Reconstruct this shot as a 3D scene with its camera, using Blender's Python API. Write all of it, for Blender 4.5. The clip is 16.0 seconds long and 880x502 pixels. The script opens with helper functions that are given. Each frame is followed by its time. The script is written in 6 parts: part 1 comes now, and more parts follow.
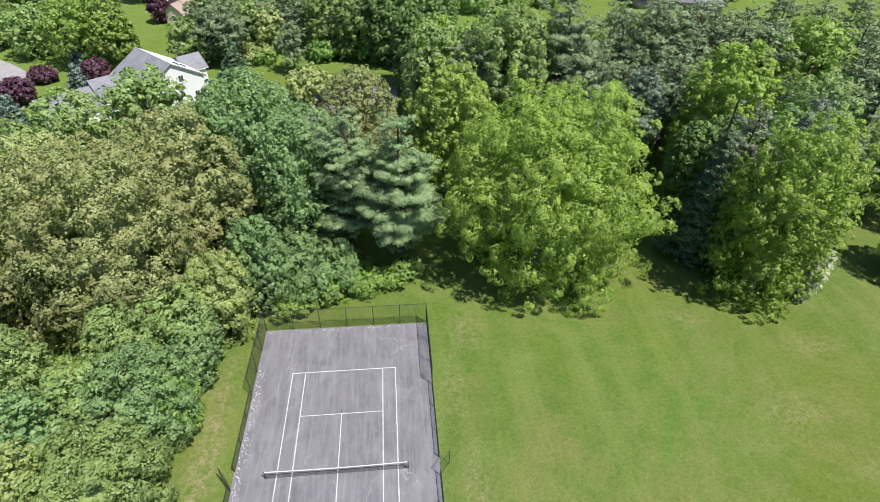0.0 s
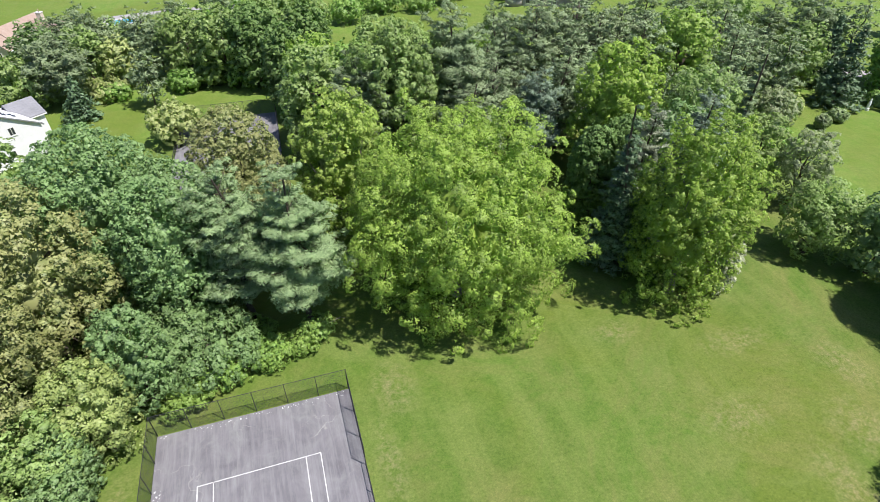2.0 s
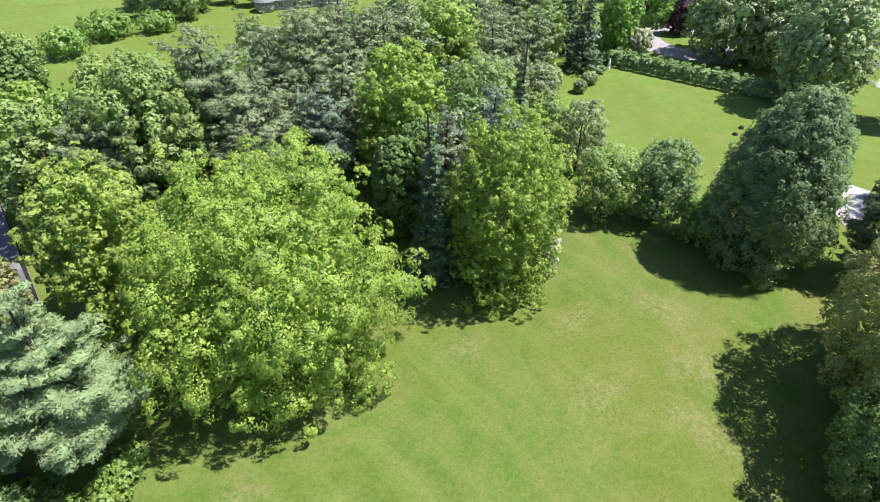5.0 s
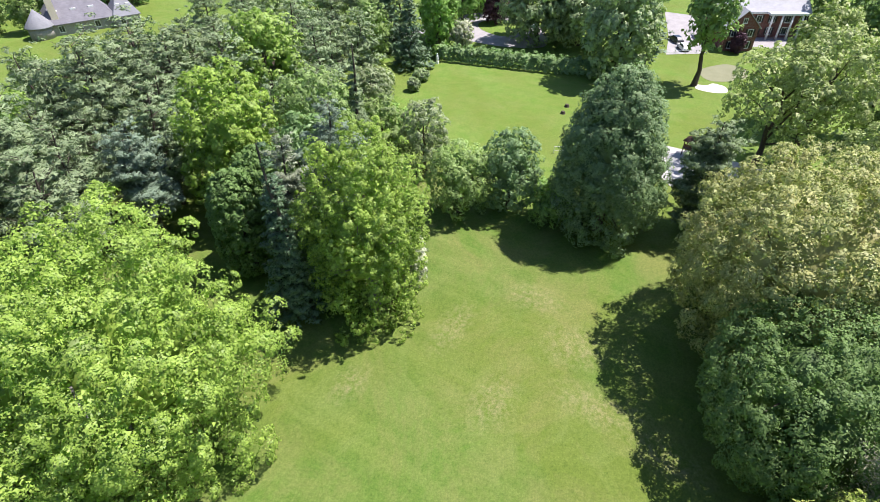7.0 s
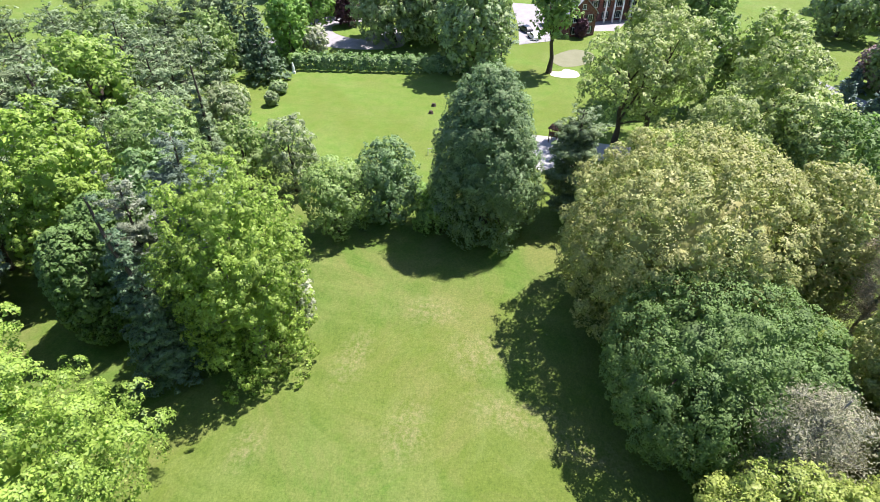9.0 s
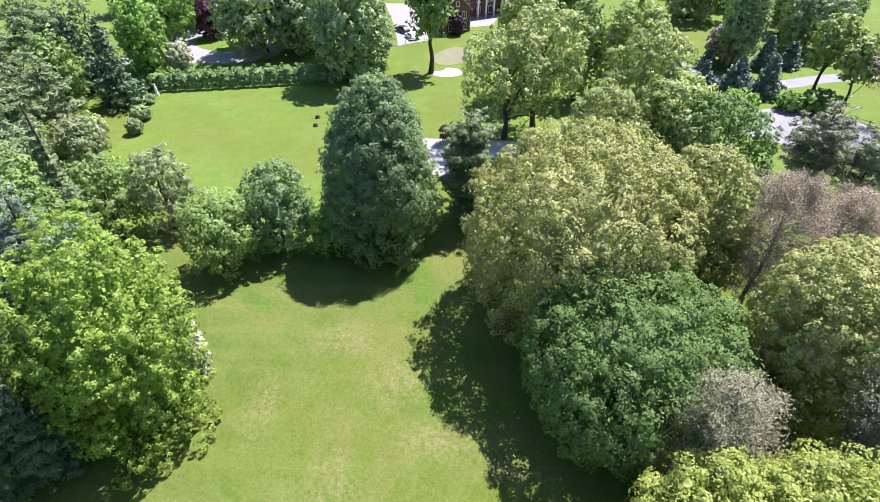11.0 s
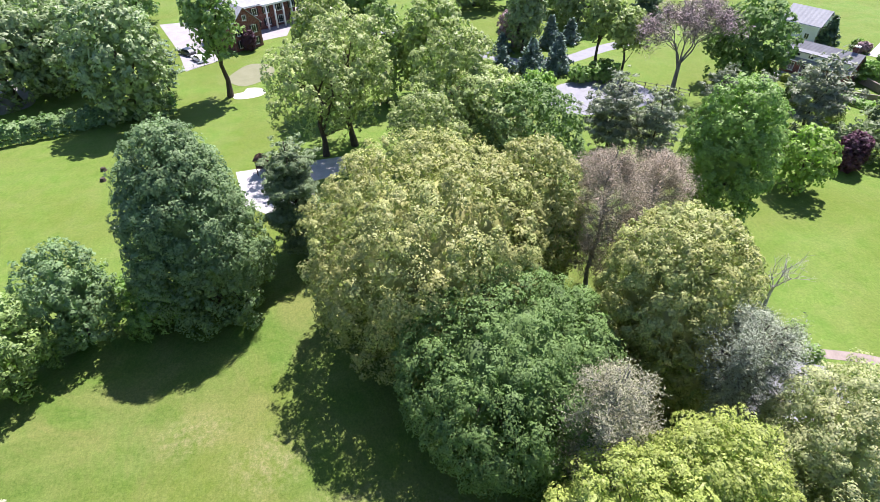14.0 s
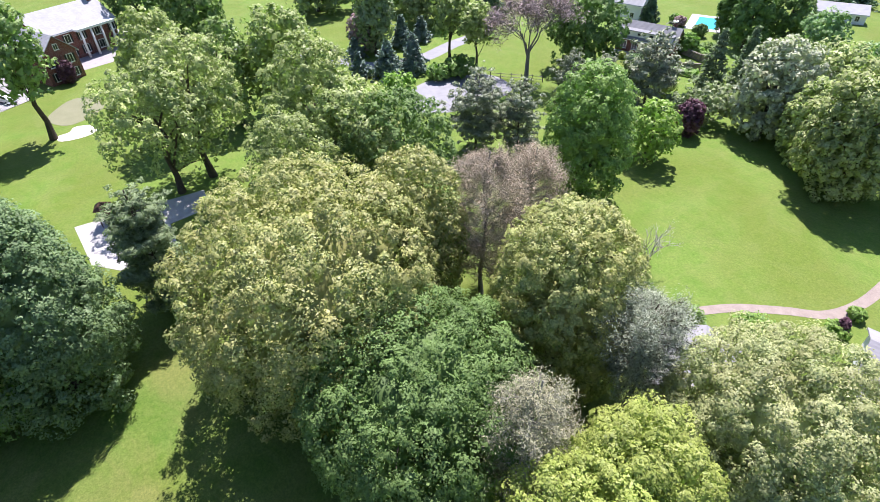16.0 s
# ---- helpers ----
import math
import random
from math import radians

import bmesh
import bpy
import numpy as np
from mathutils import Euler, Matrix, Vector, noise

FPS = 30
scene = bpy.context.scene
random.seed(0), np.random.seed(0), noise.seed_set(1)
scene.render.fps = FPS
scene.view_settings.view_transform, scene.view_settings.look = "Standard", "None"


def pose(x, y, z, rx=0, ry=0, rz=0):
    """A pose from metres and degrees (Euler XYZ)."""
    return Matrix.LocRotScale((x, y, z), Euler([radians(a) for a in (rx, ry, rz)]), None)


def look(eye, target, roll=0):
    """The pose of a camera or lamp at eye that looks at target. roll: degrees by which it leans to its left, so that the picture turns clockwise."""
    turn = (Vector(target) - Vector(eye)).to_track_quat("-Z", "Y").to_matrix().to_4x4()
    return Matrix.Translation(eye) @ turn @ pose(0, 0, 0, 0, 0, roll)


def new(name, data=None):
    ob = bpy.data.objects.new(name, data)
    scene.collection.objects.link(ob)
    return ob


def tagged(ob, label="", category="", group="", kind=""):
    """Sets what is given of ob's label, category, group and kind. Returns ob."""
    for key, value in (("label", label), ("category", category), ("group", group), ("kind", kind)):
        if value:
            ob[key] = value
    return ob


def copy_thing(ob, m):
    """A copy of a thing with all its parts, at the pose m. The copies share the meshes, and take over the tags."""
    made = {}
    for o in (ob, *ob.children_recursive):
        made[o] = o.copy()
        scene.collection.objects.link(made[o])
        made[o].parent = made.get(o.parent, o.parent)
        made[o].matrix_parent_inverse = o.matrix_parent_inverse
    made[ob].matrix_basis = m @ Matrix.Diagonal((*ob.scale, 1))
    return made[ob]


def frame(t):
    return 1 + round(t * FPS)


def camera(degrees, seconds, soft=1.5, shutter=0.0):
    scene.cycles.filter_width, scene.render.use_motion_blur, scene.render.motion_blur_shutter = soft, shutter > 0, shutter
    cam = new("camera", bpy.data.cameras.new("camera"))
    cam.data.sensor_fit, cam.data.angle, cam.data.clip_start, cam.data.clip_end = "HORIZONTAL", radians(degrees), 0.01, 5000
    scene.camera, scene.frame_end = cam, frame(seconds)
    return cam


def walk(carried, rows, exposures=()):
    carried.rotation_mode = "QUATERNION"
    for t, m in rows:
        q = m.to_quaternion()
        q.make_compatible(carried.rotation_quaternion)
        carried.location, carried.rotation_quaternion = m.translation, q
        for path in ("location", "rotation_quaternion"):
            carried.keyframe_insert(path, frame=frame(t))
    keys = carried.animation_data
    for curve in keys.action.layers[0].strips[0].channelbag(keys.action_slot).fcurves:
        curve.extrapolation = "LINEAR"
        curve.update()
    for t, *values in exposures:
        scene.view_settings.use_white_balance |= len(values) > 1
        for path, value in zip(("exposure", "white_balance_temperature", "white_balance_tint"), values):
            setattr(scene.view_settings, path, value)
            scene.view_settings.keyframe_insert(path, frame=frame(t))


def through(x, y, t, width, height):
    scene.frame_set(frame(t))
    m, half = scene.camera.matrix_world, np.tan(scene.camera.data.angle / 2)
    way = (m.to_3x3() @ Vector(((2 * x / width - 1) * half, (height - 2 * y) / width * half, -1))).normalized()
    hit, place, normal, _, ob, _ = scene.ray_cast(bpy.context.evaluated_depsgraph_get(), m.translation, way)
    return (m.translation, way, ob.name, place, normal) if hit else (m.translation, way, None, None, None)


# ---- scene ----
cam = camera(78.91, 16.0, soft=0.6)
METRES = 37.671
BASE = pose(6.382, -26.422, 45.997, -38.084, -0.743, -5.058)
ROWS = [
    (0.0, 0.0, 0.0, 0.0, 0.0, 0.0, -0.0),
    (0.5, -0.0017, 0.0469, 0.0386, -2.78, 0.01, 2.45),
    (1.0, -0.0009, 0.0898, 0.0736, -5.22, -0.11, 4.56),
    (1.5, 0.001, 0.13, 0.1059, -7.15, -0.3, 6.16),
    (2.0, 0.0092, 0.1676, 0.1345, -9.85, -0.65, 8.42),
    (2.5, 0.0179, 0.2013, 0.161, -12.89, -1.21, 10.84),
    (3.0, 0.0298, 0.2327, 0.1837, -15.7, -1.83, 12.99),
    (3.5, 0.0441, 0.2615, 0.2042, -18.79, -2.66, 15.25),
    (4.0, 0.0602, 0.2869, 0.2229, -22.48, -3.78, 17.81),
    (4.5, 0.078, 0.3087, 0.2405, -26.22, -5.14, 20.22),
    (7.0, 0.1872, 0.3861, 0.2943, -48.14, -15.08, 31.05),
    (7.5, 0.2105, 0.3956, 0.3005, -51.87, -17.09, 32.3),
    (8.0, 0.2351, 0.4034, 0.3049, -55.83, -19.31, 33.52),
    (8.5, 0.2597, 0.4107, 0.3099, -60.43, -21.95, 34.73),
    (9.0, 0.2841, 0.4167, 0.315, -64.81, -24.53, 35.67),
    (11.5, 0.4097, 0.428, 0.3213, -84.16, -36.43, 37.98),
    (12.0, 0.4346, 0.4265, 0.3193, -88.49, -39.13, 38.13),
    (12.5, 0.4597, 0.4241, 0.3171, -93.03, -41.97, 38.11),
    (13.0, 0.4838, 0.4211, 0.3139, -97.46, -44.72, 37.91),
    (13.5, 0.5071, 0.4169, 0.3098, -101.58, -47.27, 37.61),
    (14.0, 0.5299, 0.4125, 0.306, -106.21, -50.1, 37.06),
    (14.5, 0.5528, 0.4073, 0.3007, -111.56, -53.32, 36.19),
    (15.0, 0.5749, 0.4013, 0.2946, -116.46, -56.22, 35.16),
    (15.5, 0.597, 0.3943, 0.288, -120.76, -58.68, 34.04),
    (16.0, 0.6187, 0.3867, 0.2817, -124.41, -60.7, 32.94),
]
walk(cam, [(t, BASE @ pose(METRES * x, METRES * y, METRES * z, 90 + pitch, roll, yaw)) for t, x, y, z, yaw, pitch, roll in ROWS],
     exposures=[(0.0, 0.44, 6230, 12.5), (4.5, 0.82, 6230, 15.5), (7.0, 0.90, 6200, 17.0), (9.0, 1.06, 6150, 19.0), (16.0, 1.04, 6060, 21.0)])

# ---- light ----
SUN_AZ, SUN_EL = 133.0, 62.0  # clockwise from +y, above the horizon
world = bpy.data.worlds.new("sky")
scene.world = world
world.use_nodes = True
wn, wl = world.node_tree.nodes, world.node_tree.links
sky = wn.new("ShaderNodeTexSky")
sky.sky_type, sky.sun_disc = "NISHITA", False
sky.sun_elevation, sky.sun_rotation = radians(SUN_EL), radians(SUN_AZ)
sky.ozone_density, sky.dust_density = 3.0, 0.5
wl.new(sky.outputs[0], wn["Background"].inputs[0])
wn["Background"].inputs[1].default_value = 0.085
sun = new("sun", bpy.data.lights.new("sun", "SUN"))
sun.data.energy, sun.data.angle, sun.data.color = 5.0, radians(0.53), (1.0, 0.94, 0.84)
az, el = radians(SUN_AZ), radians(SUN_EL)
SUN_FROM = Vector((math.sin(az) * math.cos(el), math.cos(az) * math.cos(el), math.sin(el)))
sun.matrix_world = look(SUN_FROM * 200, (0, 0, 0))

# ---- materials ----
class Mat:
    """A small builder for node materials."""

    def __init__(self, name):
        self.m = bpy.data.materials.new(name)
        self.m.use_nodes = True
        self.t = self.m.node_tree
        self.b = self.t.nodes["Principled BSDF"]

    def node(self, kind, **inputs):
        n = self.t.nodes.new(kind)
        for k, v in inputs.items():
            n.inputs[k.replace("_", " ")].default_value = v
        return n

    def link(self, a, b):
        self.t.links.new(a, b)

    def pos(self, scale=(1, 1, 1), turn=0.0, local=False):
        c = self.node("ShaderNodeTexCoord") if local else self.node("ShaderNodeNewGeometry")
        mp = self.node("ShaderNodeMapping")
        mp.inputs["Scale"].default_value, mp.inputs["Rotation"].default_value = scale, (0, 0, radians(turn))
        self.link(c.outputs["Object" if local else "Position"], mp.inputs[0])
        return mp.outputs[0]

    def noise(self, where, scale, detail=3.0, rough=0.55, lift=0.0):
        n = self.node("ShaderNodeTexNoise", Scale=scale, Detail=detail, Roughness=rough, Distortion=lift)
        self.link(where, n.inputs["Vector"])
        return n.outputs[0]

    def ramp(self, fac, *stops):
        n = self.node("ShaderNodeValToRGB")
        e = n.color_ramp.elements
        while len(e) < len(stops):
            e.new(0.5)
        for el_, (p, c) in zip(e, stops):
            el_.position, el_.color = p, (*c, 1) if isinstance(c, tuple) else (c, c, c, 1)
        self.link(fac, n.inputs[0])
        return n.outputs[0]

    def mix(self, fac, a, b, how="MIX"):
        n = self.node("ShaderNodeMix")
        n.data_type, n.blend_type = "RGBA", how
        for k, v in ((0, fac), (6, a), (7, b)):
            sock = n.inputs[k]
            if isinstance(v, (int, float)):
                sock.default_value = v if k == 0 else (v, v, v, 1)
            elif isinstance(v, tuple):
                sock.default_value = (*v, 1)
            else:
                self.link(v, sock)
        return n.outputs[2]

    def math(self, op, a, b=0.0):
        n = self.node("ShaderNodeMath")
        n.operation = op
        for sock, v in ((n.inputs[0], a), (n.inputs[1], b)):
            if isinstance(v, (int, float)):
                sock.default_value = v
            else:
                self.link(v, sock)
        return n.outputs[0]

    def bump(self, height, strength=0.3, dist=0.02):
        n = self.node("ShaderNodeBump", Strength=strength, Distance=dist)
        self.link(height, n.inputs["Height"])
        self.link(n.outputs[0], self.b.inputs["Normal"])

    def color(self, c, rough=0.7, metal=0.0, spec=0.5):
        s = self.b.inputs["Base Color"]
        if isinstance(c, tuple):
            s.default_value = (*c, 1)
        else:
            self.link(c, s)
        self.b.inputs["Roughness"].default_value, self.b.inputs["Metallic"].default_value = rough, metal
        self.b.inputs["Specular IOR Level"].default_value = spec
        return self.m


def scaled(c, k):
    return tuple(min(1.0, v * k) for v in c)


def leaf_material(name, dark, light, through=0.3, rough=0.5, spec=0.38, patch=None, gain=1.0, vary=1.0):
    """Foliage: every leaf spray has its own tone, boughs drift in hue, light passes through."""
    m = Mat(name)
    dark, light = ((c[0] * 1.96 * gain, c[1] * 1.85 * gain, c[2] * 2.1 * gain) for c in (dark, light))
    g = m.node("ShaderNodeNewGeometry")
    tone = m.ramp(g.outputs["Random Per Island"], (0.0, scaled(dark, 1 - 0.30 * vary)), (0.5, tuple((a + b) * 0.47 for a, b in zip(dark, light))), (1.0, scaled(light, 0.96 + 0.10 * vary)))
    drift = m.noise(m.pos(local=True), 0.35, 2.0)
    col = m.mix(m.ramp(drift, (0.35, 0.0), (0.65, 0.75)), tone, patch or scaled(light, 1.12))
    info = m.node("ShaderNodeObjectInfo")
    hsv = m.node("ShaderNodeHueSaturation")
    m.link(m.math("ADD", m.math("MULTIPLY", info.outputs["Random"], 0.008), 0.496), hsv.inputs["Hue"])
    m.link(m.math("ADD", m.math("MULTIPLY", info.outputs["Random"], 0.16), 0.92), hsv.inputs["Value"])
    m.link(col, hsv.inputs["Color"])
    m.color(hsv.outputs[0], rough, 0.0, spec)
    tr = m.node("ShaderNodeBsdfTranslucent")
    warm = m.mix(1.0, hsv.outputs[0], (0.85, 1.22, 0.55), "MULTIPLY")
    m.link(warm, tr.inputs[0])
    ms = m.node("ShaderNodeMixShader")
    ms.inputs[0].default_value = through
    m.link(m.b.outputs[0], ms.inputs[1])
    m.link(tr.outputs[0], ms.inputs[2])
    m.link(ms.outputs[0], m.t.nodes["Material Output"].inputs[0])
    return m.m


def bark_material(name, dark, light):
    m = Mat(name)
    n = m.noise(m.pos((6, 6, 1.2), local=True), 2.0, 5.0)
    m.bump(n, 0.6, 0.05)
    return m.color(m.ramp(n, (0.3, dark), (0.7, light)), 0.9, 0.0, 0.2)


def blend_material(name, dark, light, scale=1.5, rough=0.8, fine=25.0, relief=0.2, metal=0.0, spec=0.4, local=False):
    m = Mat(name)
    p = m.pos(local=local)
    big, small = m.noise(p, scale, 4.0, 0.6), m.noise(p, fine, 3.0)
    m.bump(small, relief, 0.01)
    col = m.ramp(big, (0.3, dark), (0.7, light))
    return m.color(m.mix(0.35, col, m.ramp(small, (0.3, scaled(dark, 0.85)), (0.7, scaled(light, 1.1)))), rough, metal, spec)


def lawn_material():
    m = Mat("mown_grass")
    p = m.pos()
    broad = m.noise(p, 0.045, 4.0, 0.6, 0.6)
    clump = m.noise(p, 0.45, 5.0, 0.65)
    fine = m.noise(p, 2.2, 5.0, 0.72)
    blade = m.noise(p, 5.0, 4.0, 0.8)
    stripe = m.noise(m.pos((0.34, 0.045, 1), -10), 1.0, 3.0, 0.55, 0.3)
    green, lush = (0.094, 0.146, 0.028), (0.086, 0.158, 0.024)
    col = m.mix(m.ramp(broad, (0.38, 0.0), (0.62, 1.0)), green, lush)
    # the farther lawns are fresher and more even
    sep = m.node("ShaderNodeSeparateXYZ")
    m.link(p, sep.inputs[0])
    east = m.math("MULTIPLY", m.math("SUBTRACT", sep.outputs[0], 82.0), 0.05)
    south = m.math("MULTIPLY", m.math("SUBTRACT", -40.0, sep.outputs[1]), 0.08)
    north = m.math("MULTIPLY", m.math("SUBTRACT", sep.outputs[1], 84.0), 0.06)
    far = m.ramp(m.math("ADD", m.math("MAXIMUM", m.math("MAXIMUM", east, south), north), m.math("MULTIPLY", broad, 0.3)), (0.1, 0.0), (0.5, 0.85))
    col = m.mix(far, col, m.mix(m.ramp(clump, (0.4, 0.0), (0.6, 1.0)), (0.116, 0.204, 0.032), (0.156, 0.244, 0.046)))
    col = m.mix(m.ramp(clump, (0.44, 0.0), (0.70, 0.5)), col, (0.158, 0.196, 0.052))
    col = m.mix(m.ramp(stripe, (0.50, 0.0), (0.72, 0.55)), col, (0.176, 0.222, 0.062))
    sallow = m.noise(p, 0.032, 3.0, 0.6, 0.8)
    col = m.mix(m.ramp(sallow, (0.44, 0.0), (0.62, 0.6)), col, (0.118, 0.156, 0.024))
    bleached = m.noise(p, 0.13, 5.0, 0.7, 1.2)
    col = m.mix(m.ramp(bleached, (0.50, 0.0), (0.70, 0.5)), col, (0.165, 0.208, 0.060))
    # dry and worn places
    dry = m.noise(p, 0.085, 6.0, 0.72, 1.0)
    col = m.mix(m.math("MULTIPLY", m.ramp(dry, (0.47, 0.0), (0.66, 0.5)), m.math("SUBTRACT", 1.0, m.math("MULTIPLY", far, 0.8))), col, (0.190, 0.186, 0.068))
    wear = m.math("MULTIPLY", m.ramp(m.noise(p, 1.1, 6.0, 0.75), (0.43, 0.0), (0.62, 0.9)), 1.0)
    for x, y, rx, ry in ((13.9, 17.2, 3.0, 4.6), (11.6, 9.0, 1.6, 6.0), (-12.2, 7.0, 2.0, 11.0), (-12.3, 2.0, 1.5, 14.0), (-12.4, -3.0, 2.6, 8.0), (50.5, -7.0, 3.0, 7.0), (53.0, 11.5, 6.0, 2.4), (40.5, 17.0, 3.6, 2.2), (12.6, -4.0, 2.0, 9.0), (94.0, 22.0, 5.0, 4.0), (62.0, 5.0, 3.0, 5.0), (57.0, -2.0, 4.0, 5.0), (46.0, 3.0, 5.0, 3.0), (48.0, -14.0, 2.5, 5.0)):
        mp = m.node("ShaderNodeMapping")
        mp.inputs["Location"].default_value = (-x / rx, -y / ry, 0)
        mp.inputs["Scale"].default_value = (1 / rx, 1 / ry, 0)
        m.link(p, mp.inputs[0])
        ln = m.node("ShaderNodeVectorMath")
        ln.operation = "LENGTH"
        m.link(mp.outputs[0], ln.inputs[0])
        spot = m.ramp(ln.outputs["Value"], (0.25, 0.55), (1.0, 0.0))
        col = m.mix(m.math("MULTIPLY", spot, wear), col, (0.262, 0.232, 0.130))
    # woodland floor under the trees
    col = m.mix(m.ramp(fine, (0.32, 0.0), (0.68, 1.0)), m.mix(1.0, col, (0.82, 0.85, 0.80), "MULTIPLY"), m.mix(1.0, col, (1.17, 1.13, 1.16), "MULTIPLY"))
    weeds = m.noise(p, 0.9, 6.0, 0.75)
    col = m.mix(m.ramp(weeds, (0.56, 0.0), (0.66, 0.55)), col, m.mix(1.0, col, (0.62, 0.78, 0.60), "MULTIPLY"))
    col = m.mix(m.ramp(blade, (0.35, 0.0), (0.65, 1.0)), m.mix(1.0, col, (0.76, 0.79, 0.74), "MULTIPLY"), m.mix(1.0, col, (1.16, 1.13, 1.12), "MULTIPLY"))
    mixh = m.math("ADD", fine, m.math("MULTIPLY", blade, 0.7))
    m.bump(mixh, 0.55, 0.10)
    return m.color(col, 0.85, 0.0, 0.15)


def court_material():
    m = Mat("worn_asphalt_court")
    p = m.pos()
    cloud = m.noise(p, 0.35, 6.0, 0.65, 0.4)
    streak = m.noise(m.pos((2.2, 0.16, 1)), 1.0, 5.0, 0.7)
    grit = m.noise(p, 18.0, 3.0, 0.6)
    col = m.ramp(cloud, (0.3, (0.105, 0.100, 0.116)), (0.7, (0.190, 0.183, 0.202)))
    stain = m.noise(m.pos((0.9, 0.45, 1)), 0.4, 6.0, 0.75, 1.5)
    col = m.mix(m.ramp(stain, (0.50, 0.0), (0.66, 0.55)), col, (0.235, 0.245, 0.245))
    col = m.mix(m.ramp(stain, (0.30, 0.45), (0.44, 0.0)), col, (0.150, 0.130, 0.155))
    col = m.mix(m.ramp(streak, (0.44, 0.0), (0.70, 0.6)), col, (0.27, 0.27, 0.285))
    v = m.node("ShaderNodeTexVoronoi", Scale=0.16)
    v.feature = "DISTANCE_TO_EDGE"
    nz = m.node("ShaderNodeTexNoise", Scale=0.7, Detail=5.0)
    m.link(p, nz.inputs["Vector"])
    add = m.node("ShaderNodeVectorMath")
    add.operation = "MULTIPLY_ADD"
    m.link(nz.outputs[1], add.inputs[0])
    add.inputs[1].default_value = (3.0, 3.0, 0)
    m.link(p, add.inputs[2])
    m.link(add.outputs[0], v.inputs["Vector"])
    crack = m.ramp(v.outputs["Distance"], (0.002, 1.0), (0.007, 0.0))
    col = m.mix(m.math("MULTIPLY", crack, m.ramp(m.noise(p, 0.22, 2.0), (0.5, 0.0), (0.62, 0.6))), col, (0.36, 0.35, 0.34))
    col = m.mix(m.ramp(grit, (0.3, 0.0), (0.8, 0.4)), col, (0.215, 0.21, 0.222))
    m.bump(grit, 0.3, 0.01)
    return m.color(col, 0.85, 0.0, 0.3)


def brick_material():
    m = Mat("red_brick")
    br = m.node("ShaderNodeTexBrick", Scale=1.0)
    for k, v in (("Color1", (0.20, 0.060, 0.045, 1)), ("Color2", (0.145, 0.045, 0.038, 1)), ("Mortar", (0.30, 0.25, 0.22, 1)), ("Mortar Size", 0.012), ("Brick Width", 0.42), ("Row Height", 0.14)):
        br.inputs[k].default_value = v
    c = m.node("ShaderNodeTexCoord")
    sx = m.node("ShaderNodeSeparateXYZ")
    m.link(c.outputs["Object"], sx.inputs[0])
    cb = m.node("ShaderNodeCombineXYZ")
    m.link(m.math("ADD", sx.outputs[0], sx.outputs[1]), cb.inputs[0])
    m.link(sx.outputs[2], cb.inputs[1])
    m.link(cb.outputs[0], br.inputs["Vector"])
    stain = m.noise(m.pos(), 0.8, 4.0)
    return m.color(m.mix(m.ramp(stain, (0.35, 0.0), (0.7, 0.4)), br.outputs[0], (0.25, 0.11, 0.09)), 0.85, 0.0, 0.25)


def shingle_material(name, dark, light):
    m = Mat(name)
    p = m.pos(local=True)
    w = m.noise(m.pos((0.8, 0.8, 9.0), local=True), 1.2, 4.0, 0.7)
    s = m.noise(p, 0.5, 4.0)
    wv = m.node("ShaderNodeTexWave", Scale=1.6, Distortion=0.6, Detail=2.0)
    wv.bands_direction = "Z"
    m.link(p, wv.inputs["Vector"])
    m.bump(wv.outputs[1], 0.4, 0.03)
    return m.color(m.mix(0.5, m.ramp(w, (0.35, dark), (0.65, light)), m.ramp(s, (0.3, dark), (0.7, light))), 0.8, 0.0, 0.35)


